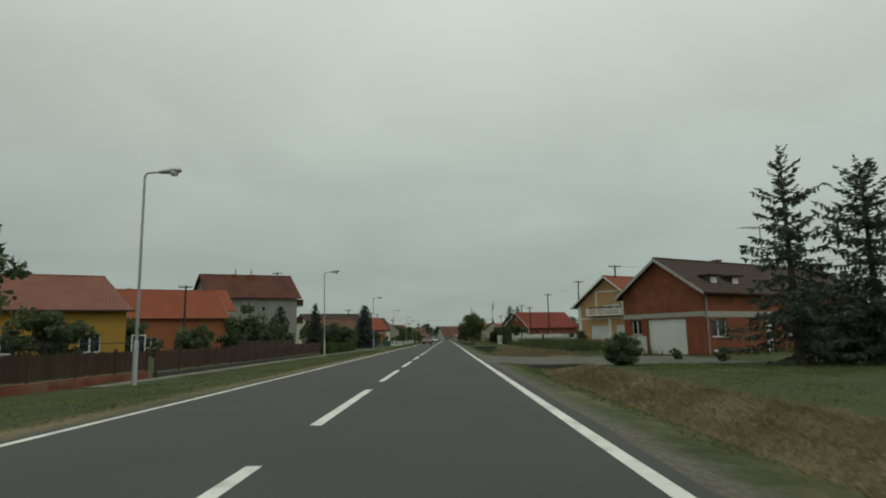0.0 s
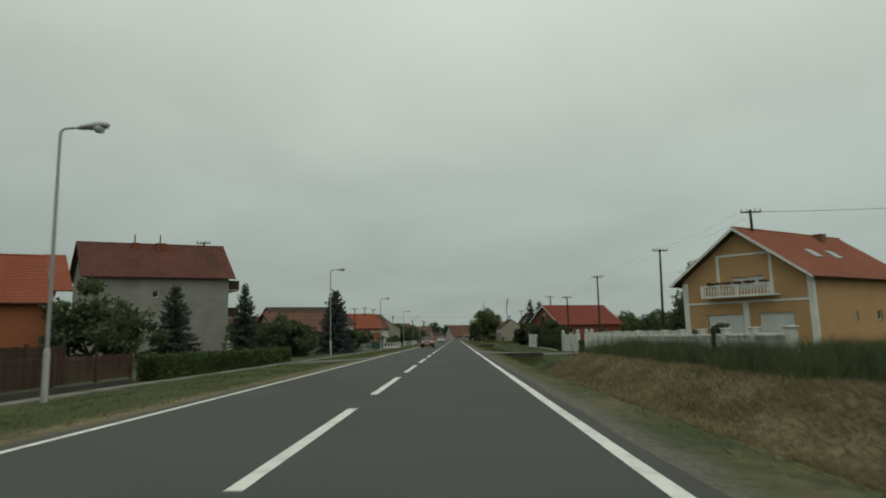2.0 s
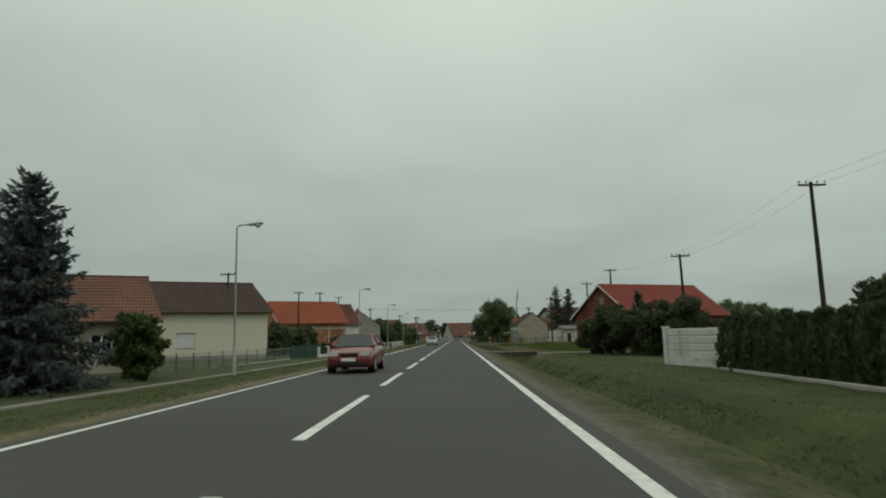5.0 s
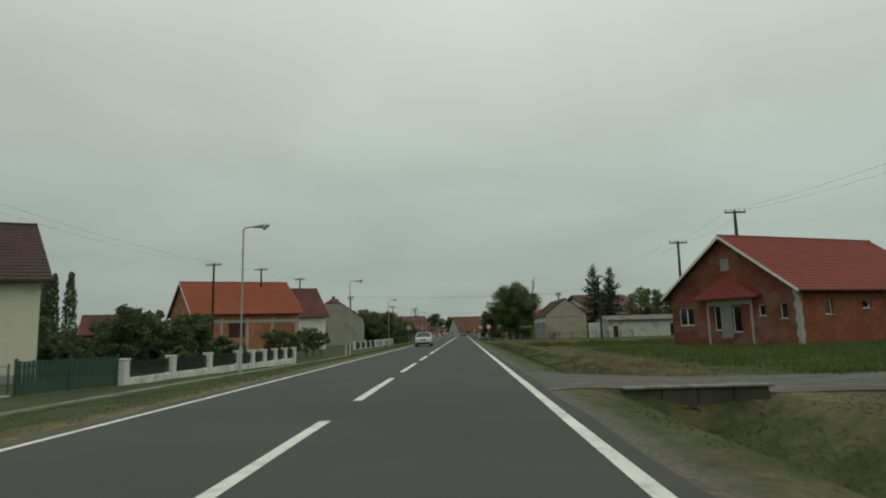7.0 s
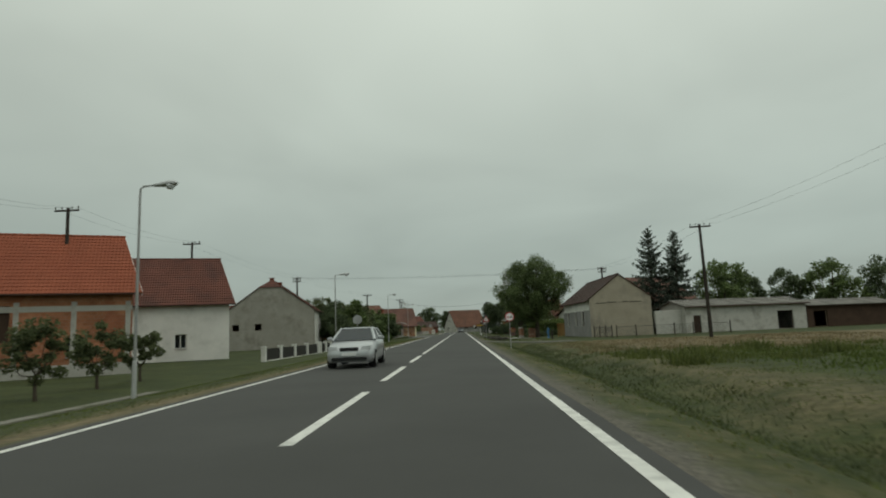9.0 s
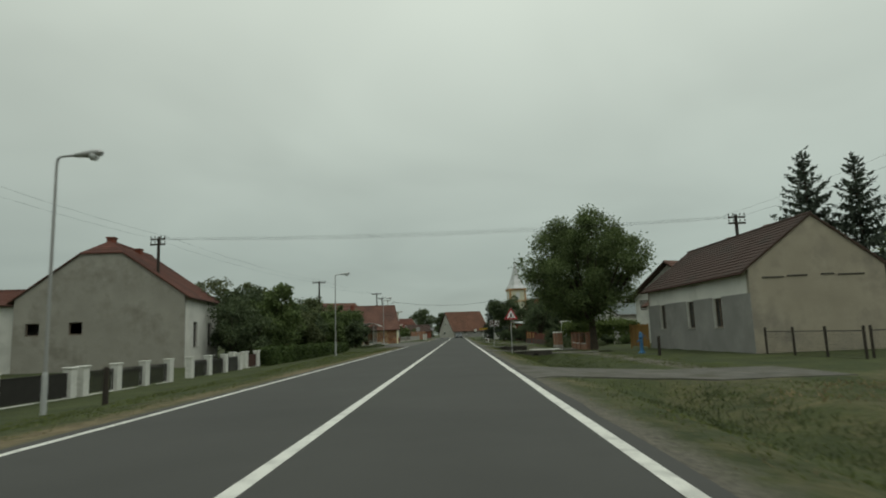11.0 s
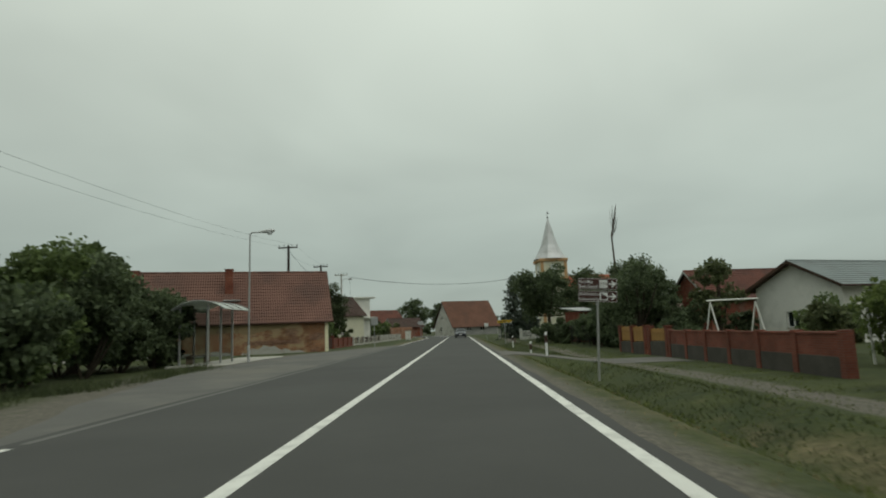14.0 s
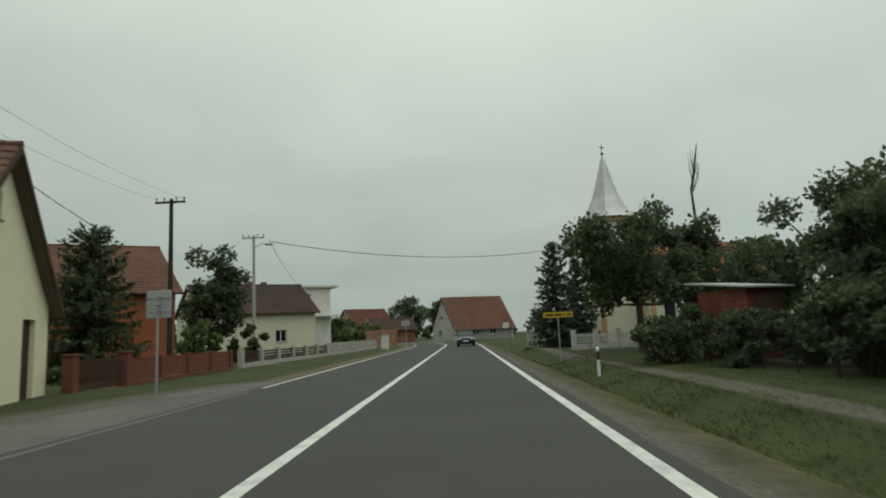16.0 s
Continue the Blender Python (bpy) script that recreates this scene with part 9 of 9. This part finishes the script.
# ---- cars ----
def car(x, y, yaw, paint, label, front_lamps=True):
    """A family hatchback, nose towards local -y."""
    t = thing("car", pose(x, y, 0.012, 0, 0, yaw), label, "car", "cars on the road")
    L, W = 4.11, 1.71
    # side outline: y along, z up, half width
    secs = [(-2.05, 0.30, 0.62, 0.66), (-1.98, 0.22, 0.70, 0.76), (-1.70, 0.20, 0.78, 0.83), (-1.05, 0.20, 0.93, 0.85), (-0.75, 0.20, 0.97, 0.855), (0.2, 0.20, 0.98, 0.855), (1.2, 0.20, 0.99, 0.85), (1.75, 0.22, 0.98, 0.82), (1.98, 0.28, 0.92, 0.76), (2.05, 0.36, 0.80, 0.70)]
    s = Shape()
    for yy, z0, z1, w in secs:
        s.v += [(-w * 0.92, yy, z0), (-w, yy, z0 + 0.14), (-w, yy, (z0 + z1) / 2), (-w * 0.97, yy, z1 - 0.07), (-w * 0.86, yy, z1), (w * 0.86, yy, z1), (w * 0.97, yy, z1 - 0.07), (w, yy, (z0 + z1) / 2), (w, yy, z0 + 0.14), (w * 0.92, yy, z0)]
    n = 10
    s.f = [(i * n + k, i * n + (k + 1) % n, (i + 1) * n + (k + 1) % n, (i + 1) * n + k) for i in range(len(secs) - 1) for k in range(n)] + [tuple(range(n))[::-1], tuple((len(secs) - 1) * n + k for k in range(n))]
    body = part("body", s, paint, t, "", True)
    # cabin: roof panel, pillars, glass
    lo = [(-0.78, -1.0, 0.96), (0.78, -1.0, 0.96), (0.78, 1.82, 0.98), (-0.78, 1.82, 0.98)]
    hi = [(-0.58, -0.22, 1.40), (0.58, -0.22, 1.40), (0.57, 1.28, 1.39), (-0.57, 1.28, 1.39)]
    s = Shape()
    s.add([(-0.60, -0.25, 1.385), (0.60, -0.25, 1.385), (0.59, 1.32, 1.375), (-0.59, 1.32, 1.375), (-0.50, -0.12, 1.435), (0.50, -0.12, 1.435), (0.5, 1.15, 1.43), (-0.5, 1.15, 1.43)], [(0, 1, 5, 4), (1, 2, 6, 5), (2, 3, 7, 6), (3, 0, 4, 7), (4, 5, 6, 7), (3, 2, 1, 0)])
    part("roof_panel", s, paint, t, "", True)
    for a, b in zip(lo, hi):
        s = Shape()
        s.tube([a, b], [0.055, 0.045], 6)
        part("pillar", s, paint, t)
    for sx in (-1, 1):
        s = Shape()
        s.tube([(sx * 0.79, 0.35, 0.97), (sx * 0.585, 0.42, 1.39)], [0.04, 0.035], 6)
        part("pillar", s, paint, t)
    for nm, q in (("windscreen", (lo[0], lo[1], hi[1], hi[0])), ("rear_window", (lo[2], lo[3], hi[3], hi[2])), ("side_window", (lo[1], lo[2], hi[2], hi[1])), ("side_window", (lo[3], lo[0], hi[0], hi[3]))):
        c = sum((Vector(p) for p in q), Vector()) / 4
        c2 = Vector((c.x * 0.97, c.y * 0.99, c.z))
        s = Shape()
        s.add([tuple(p) for p in q] + [tuple(Vector(p) + (c2 - c) - Vector((c.x, 0, 0)) * 0.015) for p in q], [(0, 1, 2, 3), (7, 6, 5, 4), (0, 4, 5, 1), (1, 5, 6, 2), (2, 6, 7, 3), (3, 7, 4, 0)])
        part(nm, s, "car_glass", t)
    s = Shape()
    s.box(-0.7, 0.7, -0.9, 1.6, 0.7, 0.94, 0.05)
    s.box(-0.6, -0.1, 0.0, 0.15, 0.9, 1.25, 0.04)
    s.box(0.1, 0.6, 0.0, 0.15, 0.9, 1.25, 0.04)
    part("seats", s, "dark_inside_shade", t)
    for sx in (-1, 1):
        for yy in (-1.28, 1.33):
            s = Shape()
            s.tube([(sx * 0.62, yy, 0.31), (sx * 0.86, yy, 0.31)], [0.31, 0.31], 20)
            w = part("wheel", s, "rubber", t)
            s = Shape()
            s.tube([(sx * 0.855, yy, 0.31), (sx * 0.868, yy, 0.31)], [0.20, 0.19], 16)
            part("rim", s, "galv", w)
        s = Shape()
        s.box(sx * 0.93 - 0.09, sx * 0.93 + 0.09, -0.72, -0.58, 0.98, 1.10, 0.03)
        part("mirror", s, paint, t)
        s = Shape()
        s.prism([(sx * 0.36, 0.60), (sx * 0.74, 0.64), (sx * 0.76, 0.77), (sx * 0.46, 0.76)], -2.035, -1.86, "y")
        part("headlight", s, "lamp_clear", t)
        s = Shape()
        s.prism([(sx * 0.52, 0.66), (sx * 0.77, 0.66), (sx * 0.76, 0.93), (sx * 0.62, 0.95)], 1.86, 2.045, "y")
        part("tail_light", s, "lamp_red", t)
    s = Shape()
    s.box(-0.33, 0.33, -2.075, -1.98, 0.60, 0.73, 0.02)
    part("grille", s, "sign_black", t)
    s = Shape()
    s.box(-0.62, 0.62, -2.085, -1.98, 0.27, 0.39, 0.02)
    part("air_intake", s, "sign_black", t)
    for yy in (-2.085, 2.06):
        s = Shape()
        s.box(-0.26, 0.26, yy - 0.012, yy + 0.012, 0.44 if yy < 0 else 0.56, 0.55 if yy < 0 else 0.67, 0.004)
        part("number_plate", s, "sign_white", t)
    s = Shape()
    s.box(-0.74, 0.74, 1.97, 2.085, 0.36, 0.56, 0.03)
    part("bumper", s, paint, t)
    return t


car(-1.95, 196.0, 1, "car_silver", "silver hatchback facing along the oncoming lane")
car(2.1, 367.0, 0, "car_navy", "dark blue hatchback seen from behind")
car(-1.9, 119.0, 0, "car_red", "dark red hatchback in the oncoming lane")

# small things at the bend
for x, y, w, h, top_z, mat, lab in ((-5.3, 385.0, 1.05, 0.62, 3.2, "sign_back", "grey traffic sign seen from behind on a steel post"), (6.6, 376.0, 0.66, 0.6, 3.0, "sign_white", "white bus stop sign on a steel post")):
    sp = thing("traffic_sign", pose(x, y, land(x, y)), lab, "traffic sign", "traffic signs")
    s = Shape()
    s.tube([(0, 0, -0.4), (0, 0, top_z)], 0.035, 8)
    part("post", s, "galv", sp)
    s = Shape()
    s.box(-w / 2, w / 2, -0.06, -0.038, top_z - h, top_z, 0.004)
    part("plate", s, mat, sp)
for x, y, h in ((-6.9, 378.2, 1.5), (-7.6, 380.4, 1.5), (8.3, 368.0, 1.3), (9.8, 367.4, 1.3)):
    gp = thing("gate_post", pose(x, y, land(x, y)), "white painted masonry gate pillar with a cap", "gate post", "gate posts")
    s = Shape()
    s.box(-0.22, 0.22, -0.22, 0.22, -0.4, h, 0.02)
    part("shaft", s, "white_conc", gp)
    s = Shape()
    s.prism([(-0.28, h), (0.28, h), (0.28, h + 0.06), (0, h + 0.2), (-0.28, h + 0.06)], -0.28, 0.28, "y")
    part("cap", s, "concrete", gp)
panel_fence(-12.5, 399.0, -8.4, 401.5, "tall faded brick yard wall by the bend", "brick_pillar", "brick_pillar", 2, 2.4, 0.4, "brick_pillar", 0.3, 2.45, "panel", cap=False)
